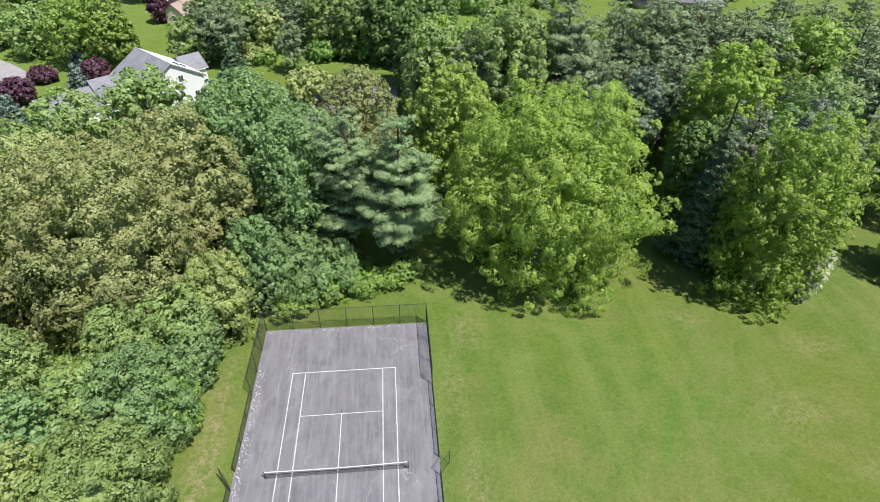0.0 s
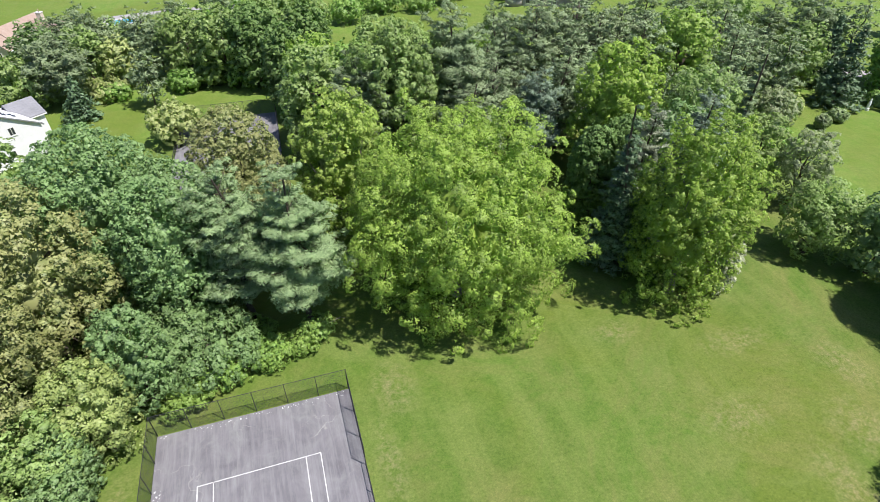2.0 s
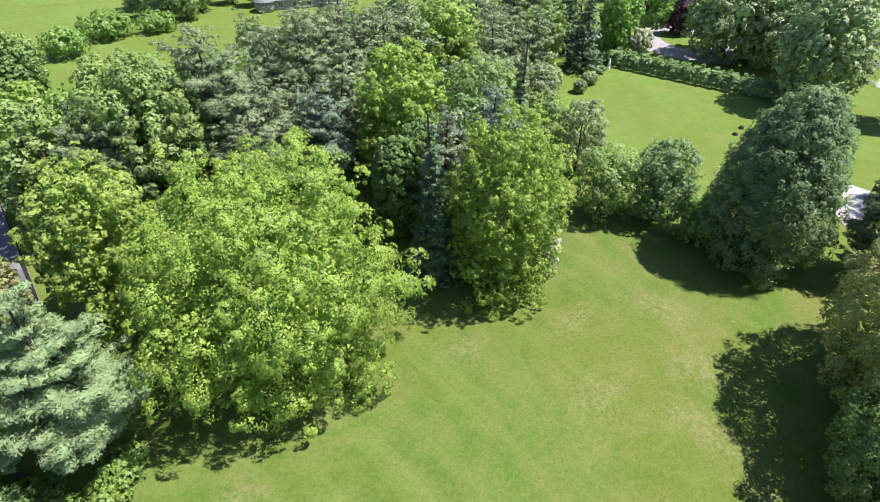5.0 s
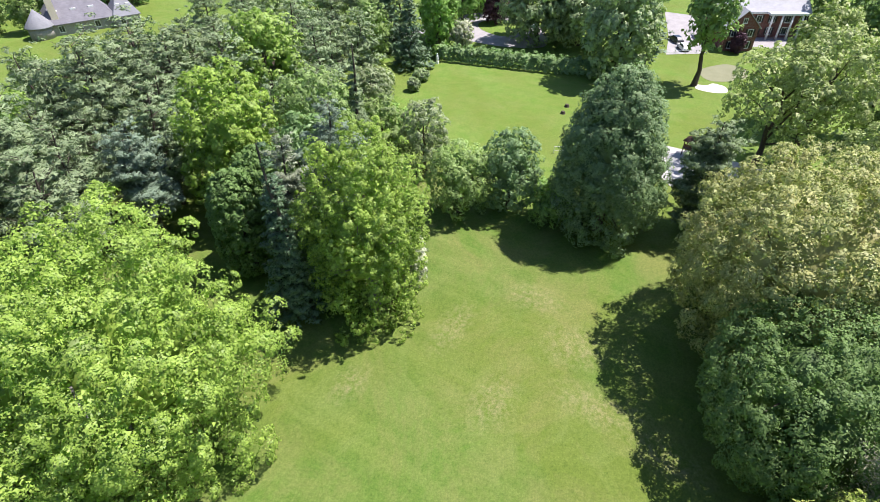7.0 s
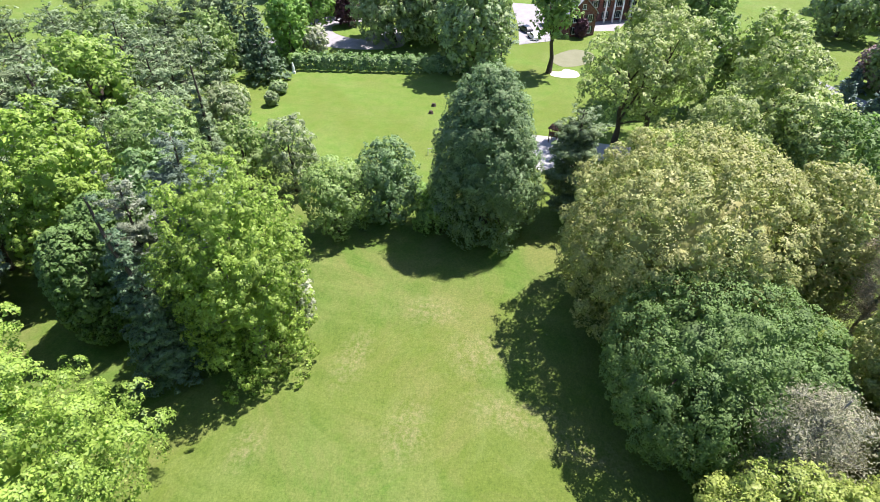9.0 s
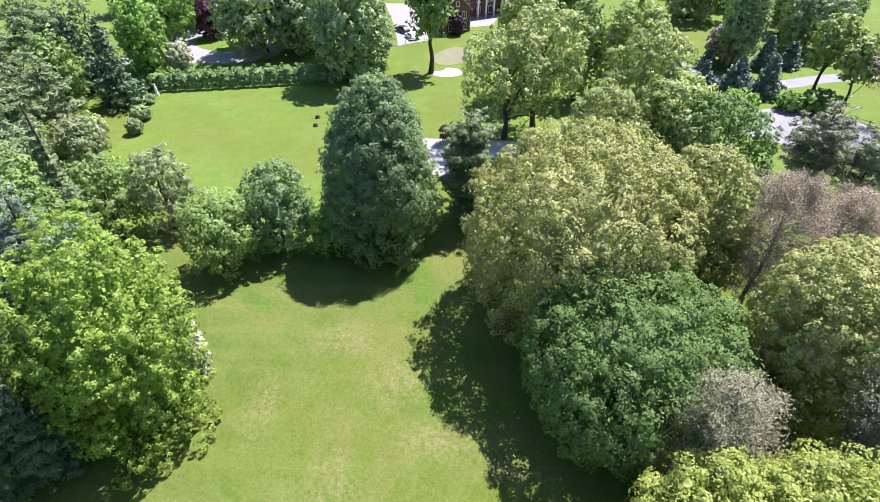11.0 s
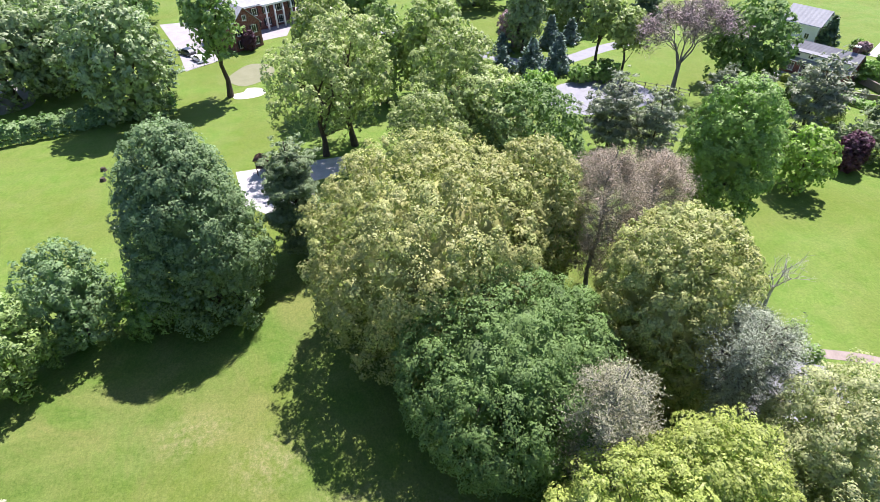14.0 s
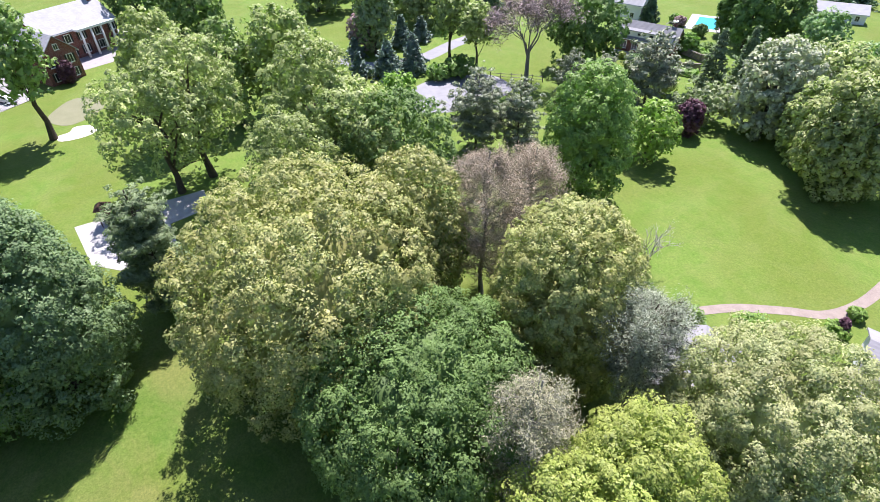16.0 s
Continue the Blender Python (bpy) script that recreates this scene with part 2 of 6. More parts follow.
LEAF = {
    "walnut": leaf_material("walnut_leaves", (0.088, 0.150, 0.024), (0.202, 0.282, 0.046), 0.34, gain=0.88),
    "spring": leaf_material("bright_walnut_leaves", (0.094, 0.157, 0.029), (0.216, 0.296, 0.058), 0.34, gain=0.95),
    "olive": leaf_material("maple_leaves_with_seeds", (0.098, 0.135, 0.034), (0.245, 0.252, 0.088), 0.28, patch=(0.375, 0.345, 0.130), gain=1.14, vary=0.6),
    "olive_grey": leaf_material("dull_maple_leaves_with_seeds", (0.086, 0.120, 0.036), (0.205, 0.228, 0.084), 0.28, patch=(0.315, 0.306, 0.120), gain=1.14, vary=0.6),
    "olive_dull": leaf_material("olive_maple_leaves", (0.080, 0.125, 0.030), (0.190, 0.230, 0.070), 0.28),
    "leafy": leaf_material("deep_green_leaves", (0.050, 0.094, 0.031), (0.110, 0.172, 0.059), 0.28, gain=1.16),
    "dark": leaf_material("dark_maple_leaves", (0.045, 0.086, 0.022), (0.094, 0.154, 0.042), 0.24, 0.6, 0.25, vary=0.55),
    "mid": leaf_material("green_maple_leaves", (0.062, 0.102, 0.027), (0.128, 0.180, 0.052), 0.30, gain=1.2),
    "lime": leaf_material("yellow_green_leaves", (0.118, 0.164, 0.028), (0.258, 0.304, 0.070), 0.34, gain=0.88),
    "pale": leaf_material("pale_green_leaves", (0.096, 0.134, 0.040), (0.208, 0.240, 0.086), 0.3, gain=1.12),
    "white": leaf_material("white_flowering_leaves", (0.080, 0.110, 0.045), (0.265, 0.285, 0.180), 0.22),
    "linden": leaf_material("linden_leaves", (0.048, 0.090, 0.034), (0.106, 0.160, 0.063), 0.22, 0.55, 0.28, vary=0.8, gain=1.10),
    "willow": leaf_material("grey_willow_leaves", (0.092, 0.120, 0.056), (0.176, 0.212, 0.104), 0.3),
    "pine": leaf_material("pine_needles", (0.056, 0.084, 0.040), (0.114, 0.150, 0.073), 0.2, 0.7, 0.12, vary=0.8, gain=1.25),
    "palepine": leaf_material("pale_pine_needles", (0.062, 0.098, 0.044), (0.128, 0.176, 0.080), 0.28, 0.7, 0.12, vary=0.8, gain=1.5),
    "spruce": leaf_material("dark_spruce_needles", (0.024, 0.056, 0.024), (0.070, 0.115, 0.050), 0.10),
    "blue": leaf_material("blue_spruce_needles", (0.044, 0.074, 0.050), (0.100, 0.146, 0.104), 0.10),
    "purple": leaf_material("purple_leaves", (0.022, 0.011, 0.017), (0.070, 0.030, 0.042), 0.2),
    "rust": leaf_material("dying_rusty_needles", (0.122, 0.106, 0.072), (0.215, 0.186, 0.132), 0.12, 0.7, 0.1),
    "ash": leaf_material("grey_dying_needles", (0.122, 0.124, 0.070), (0.210, 0.214, 0.128), 0.12, 0.7, 0.1),
    "silver": leaf_material("silvery_pine_needles", (0.104, 0.124, 0.082), (0.186, 0.214, 0.142), 0.12, 0.7, 0.1),
    "mauve": leaf_material("dusty_mauve_leaves", (0.105, 0.072, 0.075), (0.215, 0.155, 0.150), 0.2),
    "greygreen": leaf_material("dull_grey_needles", (0.078, 0.098, 0.056), (0.150, 0.176, 0.105), 0.14),
    "bluegrey": leaf_material("blue_grey_needles", (0.062, 0.094, 0.056), (0.122, 0.168, 0.106), 0.12, 0.65, 0.15),
    "twig": leaf_material("purple_grey_twigs", (0.110, 0.094, 0.090), (0.180, 0.155, 0.145), 0.05, 0.8, 0.1),
    "sage": leaf_material("grey_green_leaves", (0.078, 0.112, 0.046), (0.160, 0.205, 0.090), 0.28, gain=1.1),
    "fresh": leaf_material("fresh_green_leaves", (0.084, 0.148, 0.026), (0.192, 0.272, 0.052), 0.34, gain=0.86),
    "seedy": leaf_material("pale_seeded_maple_leaves", (0.112, 0.148, 0.052), (0.255, 0.280, 0.118), 0.30, patch=(0.390, 0.380, 0.180), gain=1.3),
    "bright": leaf_material("bright_shrub_leaves", (0.078, 0.142, 0.025), (0.165, 0.255, 0.050), 0.34, gain=0.9),
    "shrub": leaf_material("shrub_leaves", (0.060, 0.125, 0.024), (0.140, 0.225, 0.048), 0.3),
}
BARK = bark_material("brown_bark", (0.045, 0.035, 0.026), (0.120, 0.098, 0.078))
BARK_GREY = bark_material("grey_bark", (0.110, 0.100, 0.095), (0.260, 0.240, 0.225))
BARK_ASH = bark_material("ash_grey_twigs", (0.172, 0.170, 0.148), (0.315, 0.308, 0.270))
BARK_WHITE = bark_material("bleached_dead_wood", (0.30, 0.28, 0.26), (0.55, 0.53, 0.50))
LAWN = lawn_material()
COURT = court_material()
PAINT = blend_material("worn_white_line_paint", (0.34, 0.33, 0.35), (0.66, 0.66, 0.67), 1.6, 0.7)
STEEL = blend_material("dark_fence_steel", (0.030, 0.034, 0.032), (0.060, 0.064, 0.060), 4.0, 0.55, metal=0.3)
NETTING = blend_material("black_net_cord", (0.02, 0.02, 0.022), (0.045, 0.045, 0.05), 6.0, 0.9)
DRIVE = blend_material("pale_gravel_drive", (0.25, 0.235, 0.245), (0.37, 0.35, 0.36), 0.5, 0.9, 8.0)
TARMAC = blend_material("grey_tarmac", (0.20, 0.20, 0.225), (0.30, 0.30, 0.33), 0.4, 0.85, 10.0)
PATH = blend_material("buff_paved_path", (0.225, 0.180, 0.160), (0.315, 0.262, 0.235), 0.9, 0.85, 5.0)
STONE = blend_material("pale_stone_paving", (0.36, 0.34, 0.335), (0.50, 0.48, 0.475), 0.8, 0.8, 7.0)
SAND = blend_material("white_sand", (0.52, 0.49, 0.44), (0.66, 0.63, 0.57), 0.8, 0.95, 12.0)
GREEN = blend_material("putting_green_turf", (0.17, 0.175, 0.10), (0.22, 0.22, 0.135), 0.4, 0.9, 12.0)
WHITE = blend_material("white_siding", (0.70, 0.70, 0.72), (0.82, 0.82, 0.84), 0.8, 0.6, local=True)
CREAM = blend_material("cream_stucco", (0.55, 0.47, 0.38), (0.68, 0.60, 0.50), 0.6, 0.85, local=True)
GREYSTONE = blend_material("grey_fieldstone", (0.24, 0.22, 0.22), (0.40, 0.37, 0.36), 2.2, 0.9, 6.0, 0.6, local=True)
TRIM = blend_material("white_painted_trim", (0.74, 0.74, 0.74), (0.84, 0.84, 0.84), 2.0, 0.5)
BRICK = brick_material()
ROOF_GREY = shingle_material("grey_shingles", (0.165, 0.168, 0.190), (0.260, 0.262, 0.285))
ROOF_LIGHT = shingle_material("light_slate", (0.31, 0.31, 0.335), (0.44, 0.44, 0.465))
ROOF_PALE = shingle_material("pale_lilac_shingles", (0.23, 0.225, 0.25), (0.33, 0.32, 0.35))
ROOF_DARK = shingle_material("dark_slate", (0.13, 0.125, 0.15), (0.24, 0.23, 0.26))
ROOF_TAN = shingle_material("tan_shingles", (0.28, 0.20, 0.16), (0.40, 0.31, 0.26))
GLASS = Mat("window_glass").color((0.03, 0.035, 0.045), 0.06, 0.0, 0.8)
SHUTTER = blend_material("black_shutter_paint", (0.015, 0.015, 0.018), (0.03, 0.03, 0.034), 3.0, 0.5)
WOOD = blend_material("brown_playset_timber", (0.070, 0.035, 0.020), (0.140, 0.075, 0.045), 3.0, 0.7)
FENCEWOOD = blend_material("weathered_boards", (0.22, 0.19, 0.15), (0.36, 0.31, 0.26), 2.0, 0.85)
WATER = Mat("pool_water").color((0.04, 0.42, 0.62), 0.08, 0.0, 0.6)
CARPAINT = Mat("white_car_paint").color((0.75, 0.76, 0.78), 0.25, 0.0, 0.6)
DARKPAINT = Mat("dark_car_paint").color((0.03, 0.035, 0.045), 0.25, 0.0, 0.6)
RUBBER = Mat("black_rubber").color((0.02, 0.02, 0.02), 0.8)
TEAL = Mat("turquoise_plastic").color((0.20, 0.62, 0.66), 0.4)
# ---- building kit ----
def mesh_object(name, verts, faces, material, parent=None, label="", smooth=False):
    me = bpy.data.meshes.new(name)
    me.from_pydata([tuple(v) for v in verts], [], faces)
    me.materials.append(material)
    if smooth:
        me.polygons.foreach_set("use_smooth", [True] * len(me.polygons))
    me.update()
    ob = new(name, me)
    if parent is not None:
        ob.parent = parent
    return tagged(ob, label)


def part(name, bm, material, parent, label=""):
    me = bpy.data.meshes.new(name)
    bm.to_mesh(me)
    bm.free()
    me.materials.append(material)
    ob = new(name, me)
    ob.parent = parent
    return tagged(ob, label)


def thing(name, label, category, x=0.0, y=0.0, z=0.0, turn=0.0, group="", kind=""):
    ob = new(name)
    ob.empty_display_size = 0.5
    ob.matrix_world = pose(x, y, z, 0, 0, turn)
    return tagged(ob, label, category, group, kind)


def add_box(bm, x0, y0, z0, x1, y1, z1, bevel=0.0):
    vs = [bm.verts.new(p) for p in ((x0, y0, z0), (x1, y0, z0), (x1, y1, z0), (x0, y1, z0), (x0, y0, z1), (x1, y0, z1), (x1, y1, z1), (x0, y1, z1))]
    fs = [bm.faces.new([vs[i] for i in q]) for q in ((3, 2, 1, 0), (4, 5, 6, 7), (0, 1, 5, 4), (1, 2, 6, 5), (2, 3, 7, 6), (3, 0, 4, 7))]
    if bevel:
        bmesh.ops.bevel(bm, geom=list({e for f_ in fs for e in f_.edges}), offset=bevel, segments=1, affect="EDGES")


def box(name, x0, y0, z0, x1, y1, z1, material, parent, label="", bevel=0.0):
    bm = bmesh.new()
    add_box(bm, x0, y0, z0, x1, y1, z1, bevel)
    return part(name, bm, material, parent, label)


def add_tube(verts, faces, pts, radii, sides=6):
    """A tapered tube through pts."""
    start = len(verts)
    pts = [Vector(p) for p in pts]
    for i, (p, r) in enumerate(zip(pts, radii)):
        d = (pts[min(i + 1, len(pts) - 1)] - pts[max(i - 1, 0)]).normalized()
        u = d.cross(Vector((0.31, 0.93, 0.2))).normalized()
        w = d.cross(u)
        for k in range(sides):
            a = 2 * math.pi * k / sides
            verts.append(p + (u * math.cos(a) + w * math.sin(a)) * r)
    for i in range(len(pts) - 1):
        for k in range(sides):
            a, b = start + i * sides + k, start + i * sides + (k + 1) % sides
            faces.append((a, b, b + sides, a + sides))
    faces.append(tuple(start + (len(pts) - 1) * sides + k for k in range(sides)))
    faces.append(tuple(start + k for k in reversed(range(sides))))


def tube(name, pts, radii, material, parent, sides=6, label=""):
    v, f_ = [], []
    add_tube(v, f_, pts, radii, sides)
    return mesh_object(name, v, f_, material, parent, label, smooth=sides > 6)


def slab(name, outline, z, thick, material, parent=None, label="", kind="", category=""):
    """A flat piece with a closed outline, seen from above anticlockwise, its top at z."""
    n = len(outline)
    verts = [(x, y, z) for x, y in outline] + [(x, y, z - thick) for x, y in outline]
    faces = [tuple(range(n)), tuple(reversed(range(n, 2 * n)))] + [(i, i + n, (i + 1) % n + n, (i + 1) % n) for i in range(n)]
    ob = mesh_object(name, verts, faces, material, parent)
    return tagged(ob, label, category, "", kind)


def smooth_loop(pts, steps=6):
    """A closed curve through pts."""
    out, n = [], len(pts)
    for i in range(n):
        p0, p1, p2, p3 = (Vector(pts[(i + k - 1) % n]) for k in range(4))
        for s in range(steps):
            t = s / steps
            out.append(tuple(0.5 * (2 * p1 + (p2 - p0) * t + (2 * p0 - 5 * p1 + 4 * p2 - p3) * t * t + (3 * p1 - p0 - 3 * p2 + p3) * t ** 3)))
    return out


def smooth_line(pts, steps=6):
    pts = [pts[0]] + list(pts) + [pts[-1]]
    out = []
    for i in range(1, len(pts) - 2):
        p0, p1, p2, p3 = (Vector(pts[i + k]) for k in (-1, 0, 1, 2))
        for s in range(steps):
            t = s / steps
            out.append(0.5 * (2 * p1 + (p2 - p0) * t + (2 * p0 - 5 * p1 + 4 * p2 - p3) * t * t + (3 * p1 - p0 - 3 * p2 + p3) * t ** 3))
    return out + [Vector(pts[-1])]


def ribbon(name, line, width, z, thick, material, label, category):
    """A road or path of even width along a line."""
    pts = smooth_line(line)
    left, right = [], []
    for i, p in enumerate(pts):
        d = (pts[min(i + 1, len(pts) - 1)] - pts[max(i - 1, 0)]).normalized()
        nrm = Vector((-d.y, d.x)) * width / 2
        left.append(tuple(p + nrm))
        right.append(tuple(p - nrm))
    n = len(pts)
    verts = [(x, y, z) for x, y in left + right] + [(x, y, z - thick) for x, y in left + right]
    faces = []
    for i in range(n - 1):
        faces += [(n + i, n + i + 1, i + 1, i), (2 * n + i, 2 * n + i + 1, i + 1, i)[::-1], (3 * n + i, 3 * n + i + 1, n + i + 1, n + i)]
    return tagged(mesh_object(name, verts, faces, material), label, category, "", "structure")


# ---- trees ----
def unit(v):
    return v / np.maximum(np.linalg.norm(v, axis=1, keepdims=True), 1e-6)


def ball():
    """A round kernel of 80 triangles."""
    bm = bmesh.new()
    bmesh.ops.create_icosphere(bm, subdivisions=2, radius=1.0)
    v = np.array([tuple(p.co) for p in bm.verts])
    f_ = np.array([[p.index for p in q.verts] for q in bm.faces])
    bm.free()
    return v, f_


# a small kernel of 8 triangles for plumes, a round one for crowns
BALLS = [(np.array([(1, 0, 0), (0, 1, 0), (-1, 0, 0), (0, -1, 0), (0, 0, 1), (0, 0, -1)], float), np.array([(0, 1, 4), (1, 2, 4), (2, 3, 4), (3, 0, 4), (1, 0, 5), (2, 1, 5), (3, 2, 5), (0, 3, 5)])), ball()]


def crown_mesh(name, rng, where, facing, soft, size, broad, cores, radii, fine, material, parent, label=""):
    """Foliage: every leaf is one pointed blade of its own; solid kernels are added beneath to stop light leaking
    through.
    """
    n = len(where)
    facing, soft = unit(facing), unit(soft)
    along = unit(np.cross(facing, rng.normal(size=(n, 3))))
    across = np.cross(facing, along)
    s = (size * rng.uniform(0.65, 1.4, n))[:, None]
    tris = np.stack([where + across * s * broad - along * s * 0.4, where - across * s * broad - along * s * 0.4 + facing * s * 0.1, where + along * s * 0.6 - facing * s * 0.12], 1)
    turn = np.einsum("ij,ij->i", np.cross(tris[:, 1] - tris[:, 0], tris[:, 2] - tris[:, 0]), soft) < 0
    tris[turn] = tris[turn][:, ::-1]
    co, nor = [tris.reshape(-1, 3)], [np.repeat(soft, 3, 0)]
    idx = [np.arange(3 * n)]
    if len(cores):
        bv, bf = BALLS[fine]
        m = len(cores)
        bump = rng.uniform(0.86, 1.12, (m, len(bv), 1))
        co.append((cores[:, None] + bv[None] * radii[:, None] * bump).reshape(-1, 3))
        nor.append(unit((bv[None] / radii[:, None]).reshape(-1, 3)))
        idx.append((3 * n + bf[None] + (np.arange(m) * len(bv))[:, None, None]).reshape(-1))
    co, nor, idx = np.concatenate(co), np.concatenate(nor), np.concatenate(idx)
    co[:, 2] = np.maximum(co[:, 2], 0.04)
    me = bpy.data.meshes.new(name)
    me.vertices.add(len(co))
    me.vertices.foreach_set("co", co.reshape(-1).astype(np.float32))
    me.loops.add(len(idx))
    me.loops.foreach_set("vertex_index", idx.astype(np.int32))
    me.polygons.add(len(idx) // 3)
    me.polygons.foreach_set("loop_start", np.arange(0, len(idx), 3, dtype=np.int32))
    me.attributes.new("custom_normal", "FLOAT_VECTOR", "POINT").data.foreach_set("vector", nor.reshape(-1).astype(np.float32))
    me.update(calc_edges=True)
    me.materials.append(material)
    ob = new(name, me)
    ob.parent = parent
    return tagged(ob, label)


NONE = np.zeros((0, 3))


def leaf_mesh(name, rng, where, facing, size, broad, material, parent, label=""):
    """Loose foliage without kernels."""
    return crown_mesh(name, rng, where, facing, unit(facing) + (0, 0, 0.4), size, broad, NONE, NONE, 0, material, parent, label)


def trunk_and_limbs(root, rng, height, radius, ends, bark, lean=(0, 0), fork=0.25, twigs=None):
    """The trunk with its limbs, grown together."""
    bend = [rng.normal(0, 0.02 * height, 2) for _ in range(5)]
    pts = [(lean[0] * k / 5 + bend[k - 1][0] * (k > 0), lean[1] * k / 5 + bend[k - 1][1] * (k > 0), height * k / 5 - (0.15 if k == 0 else 0)) for k in range(6)]
    wid = [radius * (1.35 if k == 0 else 1 - 0.15 * k) for k in range(6)]
    v, f_ = twigs or ([], [])
    add_tube(v, f_, pts, wid, 9)
    for e in ends:
        k = rng.uniform(fork, 0.9)
        i = min(int(k * 5), 4)
        a = Vector(pts[i]).lerp(Vector(pts[i + 1]), k * 5 - i)
        if a.z > e[2]:
            k = max(0.12, e[2] / height * 0.7) * 5
            i = min(int(k), 4)
            a = Vector(pts[i]).lerp(Vector(pts[i + 1]), k - i)
        e = Vector(e)
        mid = a.lerp(e, 0.5) + Vector((*rng.normal(0, 0.06 * (e - a).length, 2), 0.08 * (e - a).length))
        r0 = radius * rng.uniform(0.22, 0.45)
        add_tube(v, f_, [a, mid, e], [r0, r0 * 0.6, r0 * 0.2], 5)
    mesh_object("trunk", v, f_, bark, root)


COUNT = [0]
FINER = 0.80


def broadleaf(name, look_of, x, y, height, radius, leaf, label, category="tree", base=None, taper=0.0, lump=0.30, square=2.3, low=3.2, cover=1.12, broad=0.42, open_=0.0, uneven=0.16, bark=None, group="", lean=(0, 0), hang=0.0, clump=1.0, under=0.5, pack=1.4, rough=1.0):
    """A tree or shrub whose crown is built from boughs, the boughs from clumps, the clumps from leaf sprays."""
    COUNT[0] += 1
    rng = np.random.default_rng(1000 + COUNT[0])
    root = thing(name, label, category, x, y, 0, rng.uniform(0, 360), group)
    zb = 0.02 * height if base is None else base
    half, mid = (height - zb) / 2, (height + zb) / 2
    under = 0.6 if leaf > 0.34 and under == 0.5 else under
    lump = min(lump, (1.0 + 1.2 * leaf) / radius)
    skin = 4 * math.pi * ((radius * radius) ** 1.6 / 3 + 2 * (radius * half) ** 1.6 / 3) ** (1 / 1.6)
    n = int(np.clip(pack * skin / (math.pi * (lump * radius) ** 2), 14, 640))
    k = np.arange(n) + 0.5
    zz = 1 - 1.94 * k / n
    phi = k * 2.39996 + rng.uniform(0, 6)
    d = unit(np.stack([np.cos(phi) * np.sqrt(np.maximum(0, 1 - zz * zz)), np.sin(phi) * np.sqrt(np.maximum(0, 1 - zz * zz)), zz], 1) + rng.normal(0, 0.12, (n, 3)))
    rho = np.hypot(d[:, 0], d[:, 1])
    sq = np.where(d[:, 2] > 0, square, low)
    s = (rho ** sq + np.abs(d[:, 2]) ** sq) ** (-1 / sq)
    size = lump * radius * rng.uniform(0.62, 1.38, n)
    swell = np.array([noise.noise(Vector(v) * 2.1 + Vector((COUNT[0] * 7.3, 0, 0))) for v in d])
    reach = (0.985 + rng.uniform(-0.085, 0.075, n) * rough) * (1 + uneven * swell)
    semi = np.maximum(np.array([radius, radius, half]) - size[:, None] * 0.92, 0.25 * radius)
    centres = d * s[:, None] * semi * reach[:, None] + (0, 0, mid)
    if taper:
        centres[:, :2] *= (1 - taper * np.clip((centres[:, 2:3] / height - 0.3) / 0.7, -0.2, 1))
    centres[:, 2] = np.clip(centres[:, 2], zb + size * 0.45, height - size * 0.85)
    leaf = min(max(leaf * FINER, 0.10), 0.58)
    total = int(cover * (0.90 if leaf < 0.4 else 0.86) * skin / (broad * leaf * leaf))
    clumps = int(np.clip(total / n / 22, 5, 9))
    per = max(5, total // (n * clumps))
    out = unit(d + (0, 0, 0.25))
    cd = unit(rng.normal(size=(n, clumps, 3)).reshape(-1, 3) + np.repeat(out, clumps, 0) * 1.35)
    csize = np.repeat(size, clumps) * rng.uniform(0.32, 0.52, n * clumps) * clump
    cc = np.repeat(centres, clumps, 0) + cd * (np.repeat(size, clumps) * rng.uniform(0.62, 0.98, n * clumps))[:, None]
    keep = rng.random(len(cc)) > open_ + np.repeat(np.where(d[:, 2] < -0.3, under, 0.0), clumps)
    cc, cd, csize = cc[keep], cd[keep], csize[keep]
    ld = unit(rng.normal(size=(len(cc) * per, 3)) + np.repeat(cd, per, 0) * 1.2 + (0, 0, 0.45))
    where = np.repeat(cc, per, 0) + ld * (np.repeat(csize, per) * rng.uniform(0.76, 1.10, len(ld)))[:, None]
    if hang:
        where[:, 2] -= hang * rng.random(len(where)) ** 2 * np.repeat(csize, per) * 3
    where[:, 2] = np.maximum(where[:, 2], 0.08)
    where[:, :2] += np.array(lean) * (where[:, 2:3] / height)
    tilt = rng.normal(0, 0.34, ld.shape)
    facing = ld + tilt + (0, 0, 0.3)
    soft = ld * 0.9 + np.repeat(cd, per, 0) * 0.45 + tilt * 0.40 + (0, 0, 0.12)
    # the shaded leaves deeper in the boughs, over solid kernels added to block light
    m_ = int((0.20 if leaf < 0.4 else 0.30) * len(where))
    inner = rng.integers(0, n, m_)
    di = unit(rng.normal(size=(m_, 3)) + out[inner] * 0.9)
    win = centres[inner] + di * (size[inner] * rng.uniform(0.35, 0.74, m_))[:, None]
    win = (win - (0, 0, mid)) * rng.uniform(0.6, 1.0, (m_, 1)) + (0, 0, mid)
    win[:, :2] += np.array(lean) * (win[:, 2:3] / height)
    where, facing, soft = np.concatenate([where, win]), np.concatenate([facing, di]), np.concatenate([soft, di + rng.normal(0, 0.3, di.shape)])
    big = np.ones(len(where))
    big[len(ld):] = 1.7 if leaf < 0.4 else 2.0
    pick = rng.permutation(n)[:26]
    core = (centres[pick] - (0, 0, mid)) * (0.46 if pack >= 1.8 else 0.34) + (0, 0, mid)
    core[:, :2] += np.array(lean) * (core[:, 2:3] / height)
    core = core[: 0 if open_ > 0.1 or leaf > 0.3 else len(core)]
    wide = np.tile([min(radius, half) * (0.30 if pack >= 1.8 else 0.25)] * 3, (len(core), 1))
